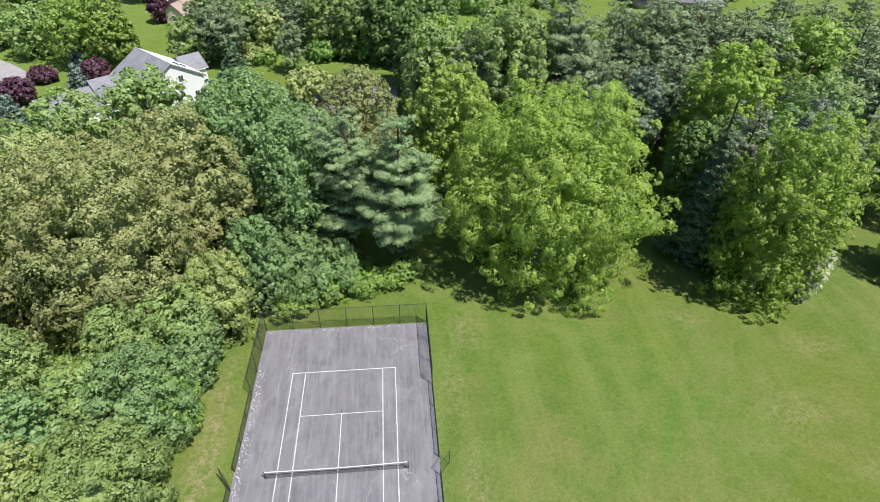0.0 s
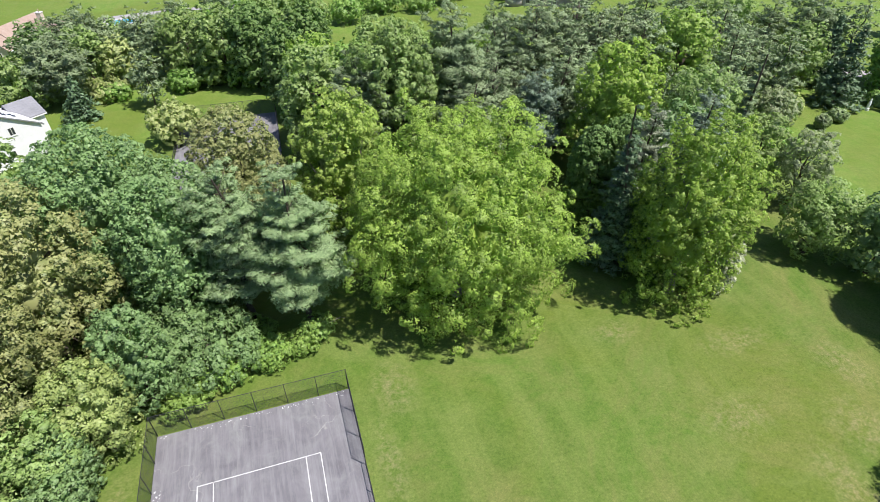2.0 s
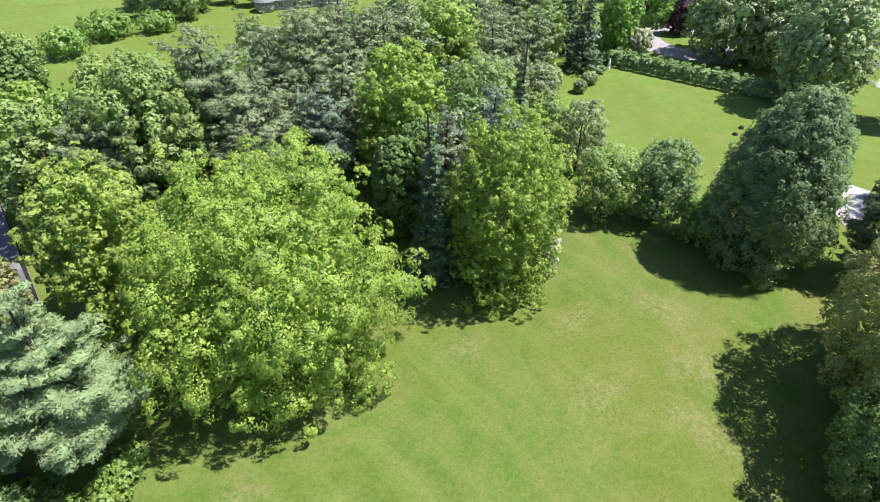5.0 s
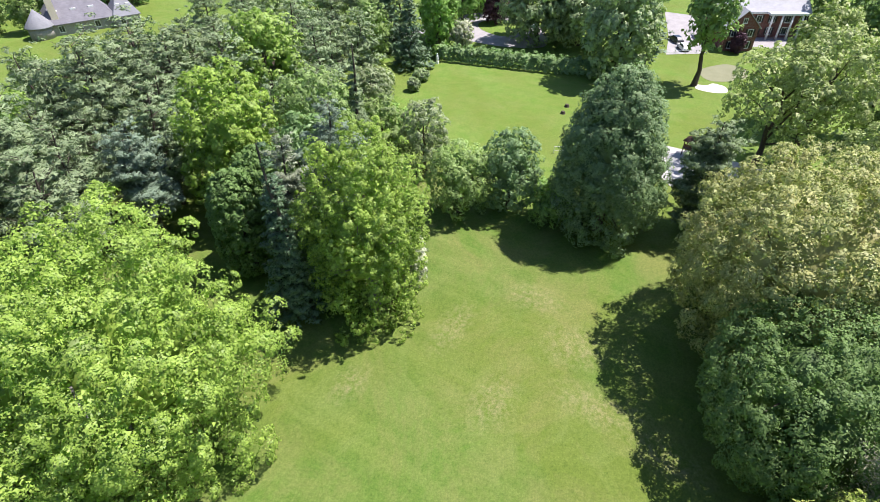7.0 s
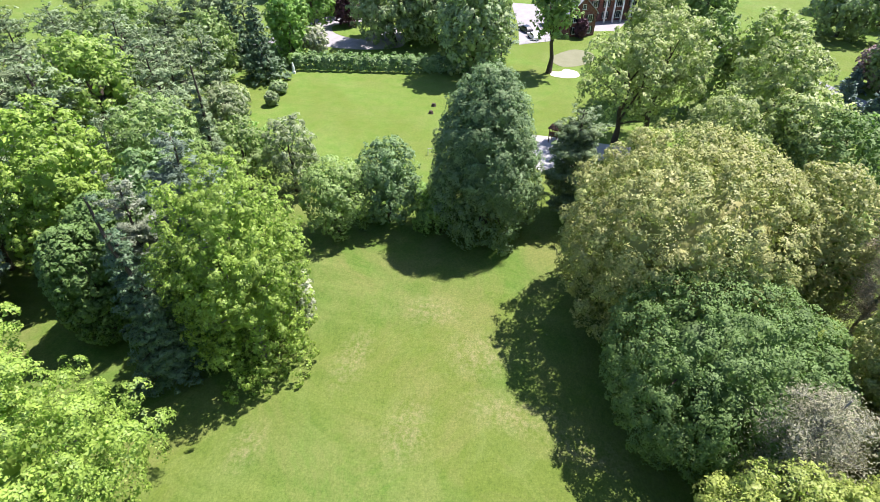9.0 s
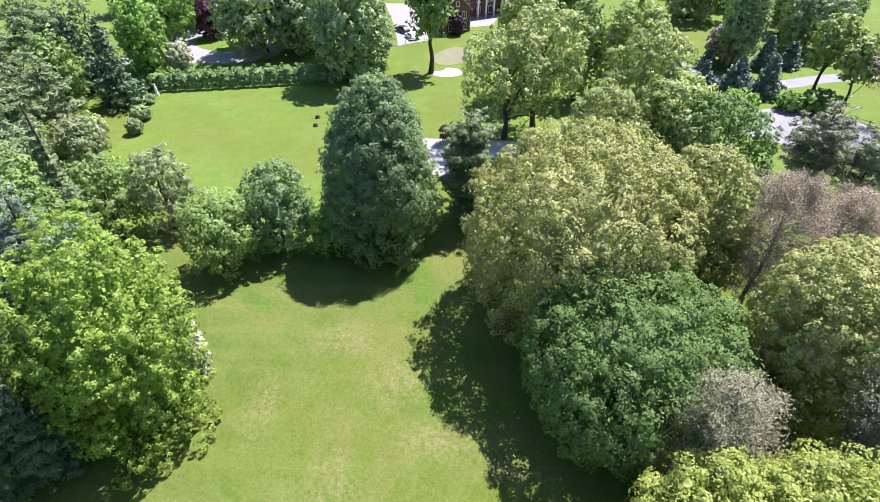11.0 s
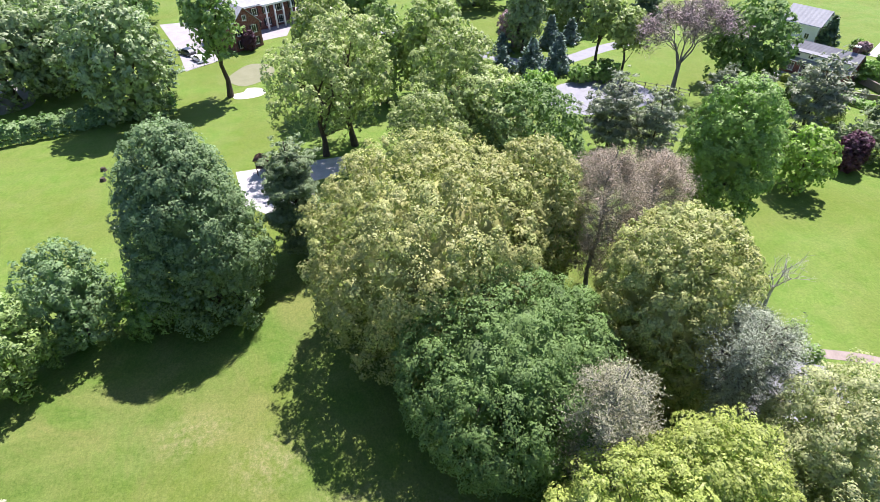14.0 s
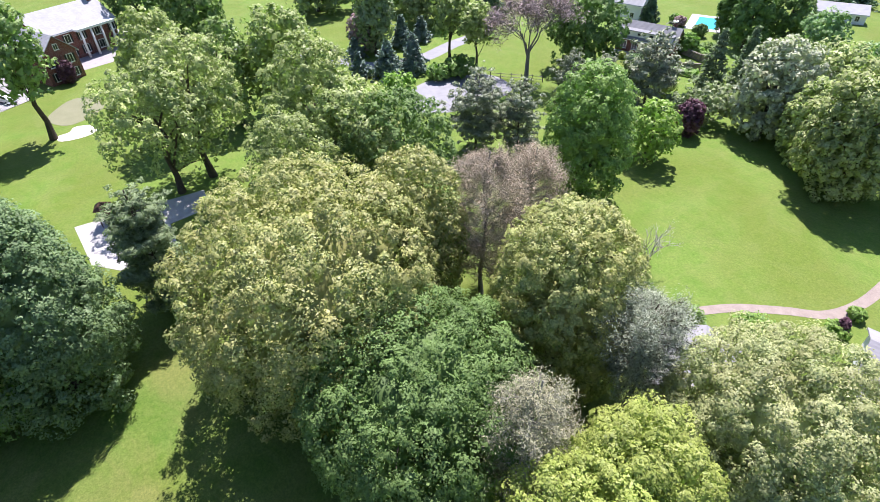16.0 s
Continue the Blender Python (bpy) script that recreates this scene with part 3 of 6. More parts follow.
    trunk_and_limbs(root, rng, height * 0.72, max(0.05, 0.020 * height + 0.012 * radius), centres[rng.permutation(n)[: min(n, 14 if leaf < 0.5 else 7)]] * (0.9, 0.9, 0.95), bark or BARK, lean)
    crown_mesh("crown", rng, where, facing, soft, leaf * big, broad, core, wide, 1, LEAF[look_of], root)
    return root


def conifer(name, look_of, x, y, height, radius, leaf, label, shape="pine", base=None, dense=1.0, bark=None, group=""):
    """A conifer of tiered branches that carry sprays of needles."""
    COUNT[0] += 1
    rng = np.random.default_rng(5000 + COUNT[0])
    root = thing(name, label, "tree", x, y, 0, rng.uniform(0, 360), group)
    zb = height * {"pine": 0.22, "spruce": 0.05}[shape] if base is None else base
    gap = {"pine": 0.075, "spruce": 0.05}[shape] * max(height, 8) * (0.8 + leaf * 0.3)
    tiers = max(7, int((height - zb) / gap))
    leaf *= FINER * (1.0 if leaf < 0.4 else 0.78)
    pos_, face, soft, pads, prad = [], [], [], [], []
    v, f_ = [], []
    for i in range(tiers):
        u = (i + rng.uniform(0.1, 0.9)) / tiers
        zt = zb + (height - zb) * u * 0.98
        if shape == "pine":
            prof = min(1.0, 0.55 + 1.8 * u) * max(0.20, 1 - max(0, u - 0.45) ** 1.5 * 1.75)
        else:
            prof = 1.03 - u ** 1.05
        nb = int(rng.integers(6, 9)) if u < 0.85 else 5
        for b in range(nb):
            z = zt + rng.uniform(-1.5, 1.5) * gap * (shape == "pine")
            a = 2 * math.pi * (b + rng.uniform(-0.3, 0.3)) / nb + i * 1.3
            ln_ = max(0.25, radius * prof * rng.uniform(0.5, 1.16))
            rise = {"pine": 0.16, "spruce": -0.22}[shape] * ln_ + (0.5 * ln_ * u if shape == "pine" else 0)
            # each branch carries flat plumes of needles, smaller towards its tip
            pn = max(2, int(ln_ / (0.9 if leaf < 0.3 else 1.9)) + 1)
            for p in range(pn):
                for flip in ((-1, 1) if p < pn - 1 else (0,)):
                    fr = (p + 1) / pn * rng.uniform(0.9, 1.04)
                    side = flip * ln_ * (0.36 - 0.22 * fr) * rng.uniform(0.7, 1.3)
                    rad = (0.145 * ln_ * (1.2 - 0.5 * fr) + 0.20) * rng.uniform(0.8, 1.2)
                    c = np.array((math.cos(a) * fr * ln_ - math.sin(a) * side, math.sin(a) * fr * ln_ + math.cos(a) * side, z + rise * fr ** 1.5 + rng.normal(0, 0.06 * ln_) - (0.15 * abs(side) if shape == "spruce" else 0)))
                    flat_ = 0.42 if shape == "pine" else 0.55
                    pads.append(c)
                    prad.append((rad * 0.78, rad * 0.78, rad * 0.78 * flat_))
                    tufts = max(6, int(dense * 13.0 * rad * rad / (leaf * leaf * {"pine": 0.17, "spruce": 0.26}[shape]) * (0.15 if leaf < 0.3 else 0.105)))
                    ld = unit(rng.normal(size=(tufts, 3)) + np.array((math.cos(a) * 0.5, math.sin(a) * 0.5, 0.75)))
                    pos_.append(c + ld * (rad, rad, rad * flat_) * rng.uniform(0.75, 1.15, (tufts, 1)))
                    tilt = rng.normal(0, 0.4, ld.shape)
                    face.append(ld * 0.6 + tilt + (0, 0, 0.5))
                    soft.append(ld * (0.7, 0.7, 1.0) + tilt * 0.30 + np.array((math.cos(a) * 0.3, math.sin(a) * 0.3, 0.15)))
            if leaf < 0.5 and ln_ > 0.8:
                add_tube(v, f_, [(0, 0, z), (math.cos(a) * ln_ * 0.5, math.sin(a) * ln_ * 0.5, z + rise * 0.35), (math.cos(a) * ln_ * 0.92, math.sin(a) * ln_ * 0.92, z + rise * 0.9)], [0.012 * ln_ + 0.02, 0.008 * ln_ + 0.015, 0.01], 3)
    where, facing, soft = np.concatenate(pos_), np.concatenate(face), np.concatenate(soft)
    where[:, 2] = np.maximum(where[:, 2], 0.1)
    trunk_and_limbs(root, rng, height * 0.97, max(0.06, 0.016 * height), [], bark or BARK, twigs=(v, f_))
    crown_mesh("crown", rng, where, facing, soft, leaf * 1.45, {"pine": 0.125, "spruce": 0.2}[shape], np.array(pads), np.array(prad) * 0.7, 0, LEAF[look_of], root)
    return root


def thin_conifer(name, look_of, x, y, height, radius, label, bark, needles, base=0.15, top=0.55, tips=0.5):
    """A dying conifer: bare grey branches and twigs under a haze of sparse needles."""
    COUNT[0] += 1
    rng = np.random.default_rng(7000 + COUNT[0])
    root = thing(name, label, "tree", x, y, 0, rng.uniform(0, 360))
    v, f_, ends, dirs = [], [], [], []
    for i in range(120):
        u = (i + rng.uniform(0, 1)) / 120
        z = height * (base + (0.95 - base) * u)
        prof = math.sqrt(max(0.02, 1 - (max(0.0, u - top) / (1.02 - top)) ** 2)) * (0.72 + 0.28 * min(1, u / top))
        ln_ = radius * prof * rng.uniform(0.6, 1.08)
        a = i * 2.39996 + rng.uniform(-0.4, 0.4)
        d = Vector((math.cos(a), math.sin(a), 0.12 + 0.75 * u * u))
        p0, p1, p2 = Vector((0, 0, z - 0.12 * height * u)), Vector((0, 0, z - 0.06 * height * u)) + d * ln_ * 0.5, Vector((0, 0, z - 0.12 * height * u)) + d * ln_
        add_tube(v, f_, [p0, p1, p2], [0.035 + 0.01 * ln_, 0.03, 0.012], 3)
        for _ in range(15):
            k = rng.uniform(0.3, 1.0)
            q = p0.lerp(p1, k * 2) if k < 0.5 else p1.lerp(p2, k * 2 - 1)
            e = (d + Vector(rng.normal(0, 0.6, 3))).normalized() * ln_ * rng.uniform(0.18, 0.36)
            add_tube(v, f_, [q, q + e], [0.022, 0.008], 3)
            ends.append(tuple(q + e * 0.7))
            dirs.append(tuple(e))
    trunk_and_limbs(root, rng, height * 0.93, 0.013 * height, [], bark, twigs=(v, f_))
    ends, dirs = np.array(ends), np.array(dirs)
    pick = rng.integers(0, len(ends), needles)
    far = np.hypot(ends[:, 0], ends[:, 1]) / radius + 0.6 * np.clip(ends[:, 2] / height - 0.6, 0, 1)
    pick = pick[rng.random(needles) < np.clip(far[pick] + 0.5 - tips, 0.12, 1)]
    where = ends[pick] + dirs[pick] * rng.uniform(-0.6, 0.6, (len(pick), 1)) + rng.normal(0, 0.30, (len(pick), 3))
    leaf_mesh("crown", rng, where, rng.normal(0, 0.7, where.shape) + (0, 0, 0.6), 0.19, 0.14, LEAF[look_of], root)
    return root


def bare_tree(name, x, y, height, radius, label, bark, forks=4, fine=0):
    """A leafless tree: limbs that fork and thin out."""
    COUNT[0] += 1
    rng = np.random.default_rng(9000 + COUNT[0])
    root = thing(name, label, "tree", x, y, 0, 0)
    v, f_, ends = [], [], []
    add_tube(v, f_, [(0, 0, -0.15), (0.1, 0, height * 0.2), (0.0, 0.1, height * 0.38)], [0.03 * height, 0.022 * height, 0.018 * height], 9)

    def grow(p, d, ln_, r, left):
        q = p + d * ln_
        add_tube(v, f_, [p, p.lerp(q, 0.5) + Vector(rng.normal(0, 0.05 * ln_, 3)), q], [r, r * 0.8, r * 0.55], 4)
        if left < 2:
            ends.append(tuple(q))
        if left:
            for _ in range(3 if left > 1 else 4):
                e = (d + Vector(rng.normal(0, 0.55, 3)) + Vector((0, 0, 0.12))).normalized()
                grow(p.lerp(q, rng.uniform(0.55, 1.0)), e, ln_ * rng.uniform(0.55, 0.8), r * 0.52, left - 1)

    for i in range(5):
        a = i * 1.26 + rng.uniform(-0.3, 0.3)
        out = radius / height * 1.6
        grow(Vector((0, 0, height * (0.26 + 0.03 * i))), Vector((math.cos(a) * out, math.sin(a) * out, 1)).normalized(), height * 0.3, 0.011 * height, forks)
    mesh_object("trunk", v, f_, bark, root)
    if fine:
        ends = np.array(ends)
        where = ends[rng.integers(0, len(ends), fine)] + rng.normal(0, 0.55, (fine, 3))
        leaf_mesh("crown", rng, where, rng.normal(size=(fine, 3)), 0.95, 0.022, LEAF["twig"], root)
    return root


def woods(protos, x0, y0, x1, y1, gap, tall, seed, taken):
    """Fill a stretch of woodland with copies of trees, keeping clear of those that stand there."""
    rng = random.Random(seed)
    for _ in range(400):
        x, y = rng.uniform(x0, x1), rng.uniform(y0, y1)
        if all((x - a) ** 2 + (y - b) ** 2 > gap * gap for a, b in taken):
            taken.append((x, y))
            k = tall * rng.uniform(0.8, 1.12) / 18.0
            w = k * rng.uniform(0.9, 1.25)
            copy_thing(rng.choice(protos), pose(x, y, 0, 0, 0, rng.uniform(0, 360)) @ Matrix.Diagonal((w, w, k, 1)))
# ---- ground ----
slab("ground", [(-2000, -2000), (2000, -2000), (2000, 2000), (-2000, 2000)], 0.0, 0.5, LAWN, None, "mown green lawn with dry and worn patches", "structure", "ground")

# ---- tennis courts ----
def tennis_court(name, x, y, turn, label):
    root = thing(name, label, "tennis court", x, y, 0, turn, kind="structure")
    slab("surface", [(-9.35, -18.35), (9.35, -18.35), (9.35, 18.35), (-9.35, 18.35)], 0.035, 0.3, COURT, root)

    def line(x0, y0, x1, y1):
        box("line", x0, y0, 0.03, x1, y1, 0.040, PAINT, root)

    for s in (-1, 1):
        line(s * 5.485 - 0.05, -11.885, s * 5.485 + 0.05, 11.885)
        line(s * 4.115 - 0.05, -11.83, s * 4.115 + 0.05, 11.83)
        a, b = sorted((s * 11.885, s * 11.785))
        line(-5.43, a, 5.43, b)
        a, b = sorted((s * 6.40, s * 6.32))
        line(-4.06, a, 4.06, b)
    line(-0.045, -6.32, 0.045, 6.32)
    return root


def court_fence(name, x, y, turn, label, low_sides=True, gates=True):
    """Chain-link on round posts: high behind the baselines, low along the sides."""
    root = thing(name, label, "fence", x, y, 0, turn)
    wires = {"v": [], "f": []}

    def run(a, b, high, panels):
        a, b = Vector(a), Vector(b)
        d = (b - a) / panels
        for i in range(panels + 1):
            p = a + d * i
            tube("post", [(p.x, p.y, -0.1), (p.x, p.y, high + 0.04)], [0.045, 0.04], STEEL, root, 6)
        for z in ((high - 0.03, 0.08) if high < 2 else (high - 0.03,)):
            tube("rail", [(a.x, a.y, z), (b.x, b.y, z)], [0.032, 0.032], STEEL, root, 5)
        ln_ = (b - a).length
        ax = (b - a).normalized()
        step = 0.16
        for k in range(int((ln_ + high) / step)):
            s = k * step - high
            for flip in (0, 1):
                s0, z0, s1, z1 = s, 0.06, s + high - 0.1, high - 0.04
                if s0 < 0:
                    z0, s0 = z0 - s0, 0
                if s1 > ln_:
                    z1, s1 = z1 - (s1 - ln_), ln_
                if s1 <= s0:
                    continue
                p, q = (s0, s1) if not flip else (ln_ - s0, ln_ - s1)
                p, q = a + ax * p, a + ax * q
                add_tube(wires["v"], wires["f"], [(p.x, p.y, z0), (q.x, q.y, z1)], [0.0055, 0.0055], 3)

    for s in (-1, 1):
        run((-9.3, s * 18.45), (9.3, s * 18.45), 3.05, 6)
        for e in (-1, 1):
            run((e * 9.3, s * 18.45), (e * 9.3, s * 9.3), 3.05, 3)
            run((e * 9.3, s * 9.3), (e * 9.3, s * 0.9), 1.15, 3)
    mesh_object("chain_link", wires["v"], wires["f"], STEEL, root)
    if gates:
        for e in (-1, 1):
            w = {"v": [], "f": []}
            add_tube(w["v"], w["f"], [(e * 9.3, -0.9, 0.1), (e * 9.3, -0.9, 2.1), (e * 10.2, 0.2, 2.1), (e * 10.2, 0.2, 0.1), (e * 9.3, -0.9, 0.1)], [0.03] * 5, 5)
            for i in range(14):
                p = i / 13
                add_tube(w["v"], w["f"], [(e * (9.3 + 0.9 * p), -0.9 + 1.1 * p, 0.1), (e * (9.3 + 0.9 * p), -0.9 + 1.1 * p, 2.1)], [0.006, 0.006], 3)
            mesh_object("gate", w["v"], w["f"], STEEL, root, "open chain-link gate")
    return root


def tennis_net(x, y, turn, label):
    root = thing("tennis_net", label, "net", x, y, 0.035, turn)
    for s in (-1, 1):
        tube("post", [(s * 6.4, 0, 0), (s * 6.4, 0, 1.1)], [0.05, 0.045], STEEL, root, 8)
        tube("brace", [(s * 6.4, 0, 0.75), (s * 5.9, 0, 0.0)], [0.02, 0.02], STEEL, root, 5)
    v, f_ = [], []

    def top(u):
        return 0.93 + 0.13 * (abs(u) / 6.4) ** 1.5

    for i in range(81):
        u = -6.3 + 12.6 * i / 80
        add_tube(v, f_, [(u, 0, 0.05), (u, 0, top(u))], [0.007, 0.007], 3)
    for k in range(9):
        add_tube(v, f_, [(-6.3 + 12.6 * i / 16, 0, 0.06 + (top(-6.3 + 12.6 * i / 16) - 0.06) * k / 9) for i in range(17)], [0.007] * 17, 3)
    mesh_object("mesh", v, f_, NETTING, root)
    v, f_ = [], []
    for i in range(17):
        u = -6.35 + 12.7 * i / 16
        for dy, dz in ((-0.025, 0.03), (0.025, 0.03), (0.025, -0.05), (-0.025, -0.05)):
            v.append((u, dy, top(u) + dz))
    for i in range(16):
        for k in range(4):
            f_.append((4 * i + k, 4 * i + (k + 1) % 4, 4 * i + 4 + (k + 1) % 4, 4 * i + 4 + k))
    mesh_object("headband", v, f_, TRIM, root, "white canvas band")
    return root


tennis_court("tennis_court", 0, 0, 0, "worn grey asphalt tennis court with faded white lines")
court_fence("court_fence", 0, 0, 0, "dark chain-link fence round the worn tennis court")
tennis_net(0, 0, 0, "sagging black tennis net with white headband")
tennis_court("tennis_court", -2.1, 75.6, -1.5, "grey asphalt tennis court behind the trees")
court_fence("court_fence", -2.1, 75.6, -1.5, "tall dark chain-link fence round the far court", gates=False)

# ---- drives, paths, paving ----
def flat(name, pts, z, material, label, category, round_=True):
    return slab(name, smooth_loop(pts) if round_ else pts, z, 0.2, material, None, label, "structure", category)


flat("road", [(146.2, 57.0), (146.6, 47.0), (151.0, 38.5), (160.0, 41.0), (168.0, 47.0), (175.0, 56.0), (173.0, 66.0), (165.0, 71.0), (155.0, 71.5), (149.0, 66.0)], 0.020, DRIVE, "pale gravel turning circle with a grass island", "drive")
flat("road", [(152.5, 70.5), (150.0, 66.0), (141.0, 74.0), (130.0, 86.0), (134.0, 90.0)], 0.016, DRIVE, "pale gravel drive leading off the circle", "drive", False)
flat("turning_island", [(154.0, 51.5), (157.0, 59.5), (163.0, 62.5), (168.0, 58.0), (167.0, 52.0), (160.0, 49.0)], 0.055, LAWN, "round grass island in the gravel circle", "lawn")
flat("road", [(160.5, 9.5), (165.5, 1.8), (180.0, 4.0), (200.0, 10.0), (200.0, 18.0), (176.0, 12.0)], 0.020, DRIVE, "pale paved parking beside the brick house", "parking", False)
flat("road", [(176.0, -6.0), (179.0, -15.0), (191.0, -18.0), (200.0, -30.0), (210.0, -26.0), (196.0, -9.0), (184.0, -5.0)], 0.020, DRIVE, "pale forecourt before the brick mansion", "drive", False)
flat("road", [(122.6, -62.5), (127.0, -70.0), (123.0, -83.0), (113.0, -82.0), (111.0, -68.0), (116.0, -60.0)], 0.020, TARMAC, "grey paved yard shaded by conifers", "drive")
ribbon("road", [(175.0, -40.0), (160.0, -52.0), (147.0, -60.7), (141.0, -66.0), (139.5, -76.0), (143.5, -88.0), (146.0, -100.0)], 4.2, 0.014, 0.2, TARMAC, "grey private road among the trees", "road")
flat("terrace", [(119.4, -118.2), (112.0, -120.9), (110.2, -116.4), (117.6, -113.6)], 0.024, TARMAC, "grey paved yard before the brick garage", "paving", False)
ribbon("pavement", [(55.0, -54.5), (51.9, -58.6), (49.2, -63.7), (45.6, -68.2), (42.6, -71.6), (41.3, -77.0), (41.4, -84.0)], 1.35, 0.022, 0.15, PATH, "curved buff paved garden path", "path")
ribbon("pavement", [(42.3, -72.0), (41.2, -73.4), (40.6, -75.0)], 1.3, 0.026, 0.15, PATH, "short paved path to the house door", "path")
flat("terrace", [(110.8, -0.2), (100.3, -1.2), (97.0, -4.2), (98.6, -11.6), (104.0, -11.8), (105.0, -17.6), (110.4, -18.2), (110.6, -9.0)], 0.040, STONE, "pale stone terrace under the playset", "terrace", False)
flat("putting_green", [(149.5, -0.6), (153.0, 0.4), (157.5, -1.8), (160.5, -5.0), (158.5, -9.2), (153.0, -9.6), (149.0, -6.5), (147.4, -3.0)], 0.024, GREEN, "small close-mown putting green", "green")
flat("bunker", [(141.0, -1.0), (143.5, -0.6), (144.2, -2.6), (146.0, -3.6), (145.2, -6.2), (142.2, -7.0), (140.6, -4.6)], 0.030, SAND, "white sand bunker with curving edge", "bunker")
flat("road", [(-95.0, 118.0), (-80.0, 108.0), (-78.0, 101.0), (-92.0, 96.0), (-104.0, 104.0)], 0.020, DRIVE, "pale drive before the white house", "drive")
ribbon("road", [(-40.0, 183.5), (-24.0, 187.0), (-8.0, 188.5), (10.0, 186.0)], 4.0, 0.014, 0.2, DRIVE, "pale lane beyond the trees", "road")
flat("road", [(-70.0, 160.0), (-62.0, 162.0), (-62.0, 178.0), (-71.0, 178.0)], 0.020, TARMAC, "grey drive beside the cream house", "drive", False)


def pool(x, y, w, d, turn, label):
    root = thing("swimming_pool", label, "pool", x, y, 0, turn)
    bm = bmesh.new()
    for x0, y0, x1, y1 in ((-w / 2 - 2.2, -d / 2 - 2, w / 2 + 2.2, -d / 2), (-w / 2 - 2.2, d / 2, w / 2 + 2.2, d / 2 + 2), (-w / 2 - 2.2, -d / 2, -w / 2, d / 2), (w / 2, -d / 2, w / 2 + 2.2, d / 2)):
        add_box(bm, x0, y0, -0.1, x1, y1, 0.06)
    part("coping", bm, STONE, root)
    box("water", -w / 2, -d / 2, -0.05, w / 2, d / 2, 0.02, WATER, root, "turquoise water")
    return root


pool(118.0, -154.5, 5.5, 10.5, 28, "turquoise swimming pool with pale stone surround")
pool(-33.0, 178.5, 7.0, 5.0, 12, "bright blue pool with pale deck beyond trees")

# ---- houses ----
def gable(root, x0, y0, x1, y1, wall, ridge, along, wall_mat, roof_mat, over=0.4, base=0.0, label=""):
    """Walls with gable ends and a roof of two slabs; the ridge runs along x or y."""
    if along == "x":
        m = (y0 + y1) / 2
        v = [(x0, y0, base), (x1, y0, base), (x1, y1, base), (x0, y1, base), (x0, y0, wall), (x1, y0, wall), (x1, y1, wall), (x0, y1, wall), (x0, m, ridge), (x1, m, ridge)]
        f_ = [(0, 1, 5, 4), (2, 3, 7, 6), (1, 2, 6, 9, 5), (3, 0, 4, 8, 7), (3, 2, 1, 0)]
    else:
        m = (x0 + x1) / 2
        v = [(x0, y0, base), (x1, y0, base), (x1, y1, base), (x0, y1, base), (x0, y0, wall), (x1, y0, wall), (x1, y1, wall), (x0, y1, wall), (m, y0, ridge), (m, y1, ridge)]
        f_ = [(1, 2, 6, 5), (3, 0, 4, 7), (0, 1, 5, 8, 4), (2, 3, 7, 9, 6), (3, 2, 1, 0)]
    mesh_object("wall", v, f_, wall_mat, root)
    t = 0.18
    half = (y1 - y0) / 2 if along == "x" else (x1 - x0) / 2
    drop = over * (ridge - wall) / half
    rv, rf = [], []
    for s in (-1, 1):
        n = len(rv)
        for e in (-1, 1):
            for q, z in ((0, ridge + 0.03), (half + over, wall - drop + 0.03)):
                for dz in (0, t):
                    if along == "x":
                        rv.append(((x0 - over if e < 0 else x1 + over), m + s * q, z + dz))
                    else:
                        rv.append((m + s * q, (y0 - over if e < 0 else y1 + over), z + dz))
        rf += [(n, n + 2, n + 6, n + 4), (n + 1, n + 5, n + 7, n + 3), (n, n + 1, n + 3, n + 2), (n + 4, n + 6, n + 7, n + 5), (n + 2, n + 3, n + 7, n + 6), (n, n + 4, n + 5, n + 1)]
    roof = mesh_object("roof", rv, rf, roof_mat, root, label)
    # eaves boards
    for s in (-1, 1):
        if along == "x":
            box("eaves", x0 - over, m + s * (half + over) - 0.06, wall - drop - 0.14, x1 + over, m + s * (half + over) + 0.06, wall - drop + 0.05, TRIM, root)
        else:
            box("eaves", m + s * (half + over) - 0.06, y0 - over, wall - drop - 0.14, m + s * (half + over) + 0.06, y1 + over, wall - drop + 0.05, TRIM, root)
    return roof


def window(root, x, y, z, side, w=1.0, h=1.5, shutters=False):
    """A framed window on the wall that faces side (-x, +x, -y, +y), its middle at x, y, z."""
    ax = side[1]
    s = -1 if side[0] == "-" else 1

    def put(u0, z0, u1, z1, d0, d1, name, mat, parent):
        if ax == "y":
            a, b = sorted((y + s * d0, y + s * d1))
            return box(name, x + u0, a, z + z0, x + u1, b, z + z1, mat, parent)
        a, b = sorted((x + s * d0, x + s * d1))
        return box(name, a, y + u0, z + z0, b, y + u1, z + z1, mat, parent)

    fr = put(-w / 2 - 0.12, -h / 2 - 0.12, w / 2 + 0.12, h / 2 + 0.12, -0.05, 0.06, "window", TRIM, root)
    put(-w / 2, -h / 2, -0.03, h / 2, 0.0, 0.075, "pane", GLASS, fr)
    put(0.03, -h / 2, w / 2, h / 2, 0.0, 0.075, "pane", GLASS, fr)
    put(-w / 2 - 0.2, -h / 2 - 0.22, w / 2 + 0.2, -h / 2 - 0.12, -0.05, 0.12, "sill", TRIM, fr)
    if shutters:
        for e in (-1, 1):
            a, b = sorted((e * (w / 2 + 0.13), e * (w / 2 + 0.55)))
            put(a, -h / 2 - 0.05, b, h / 2 + 0.05, -0.03, 0.08, "shutter", SHUTTER, root)


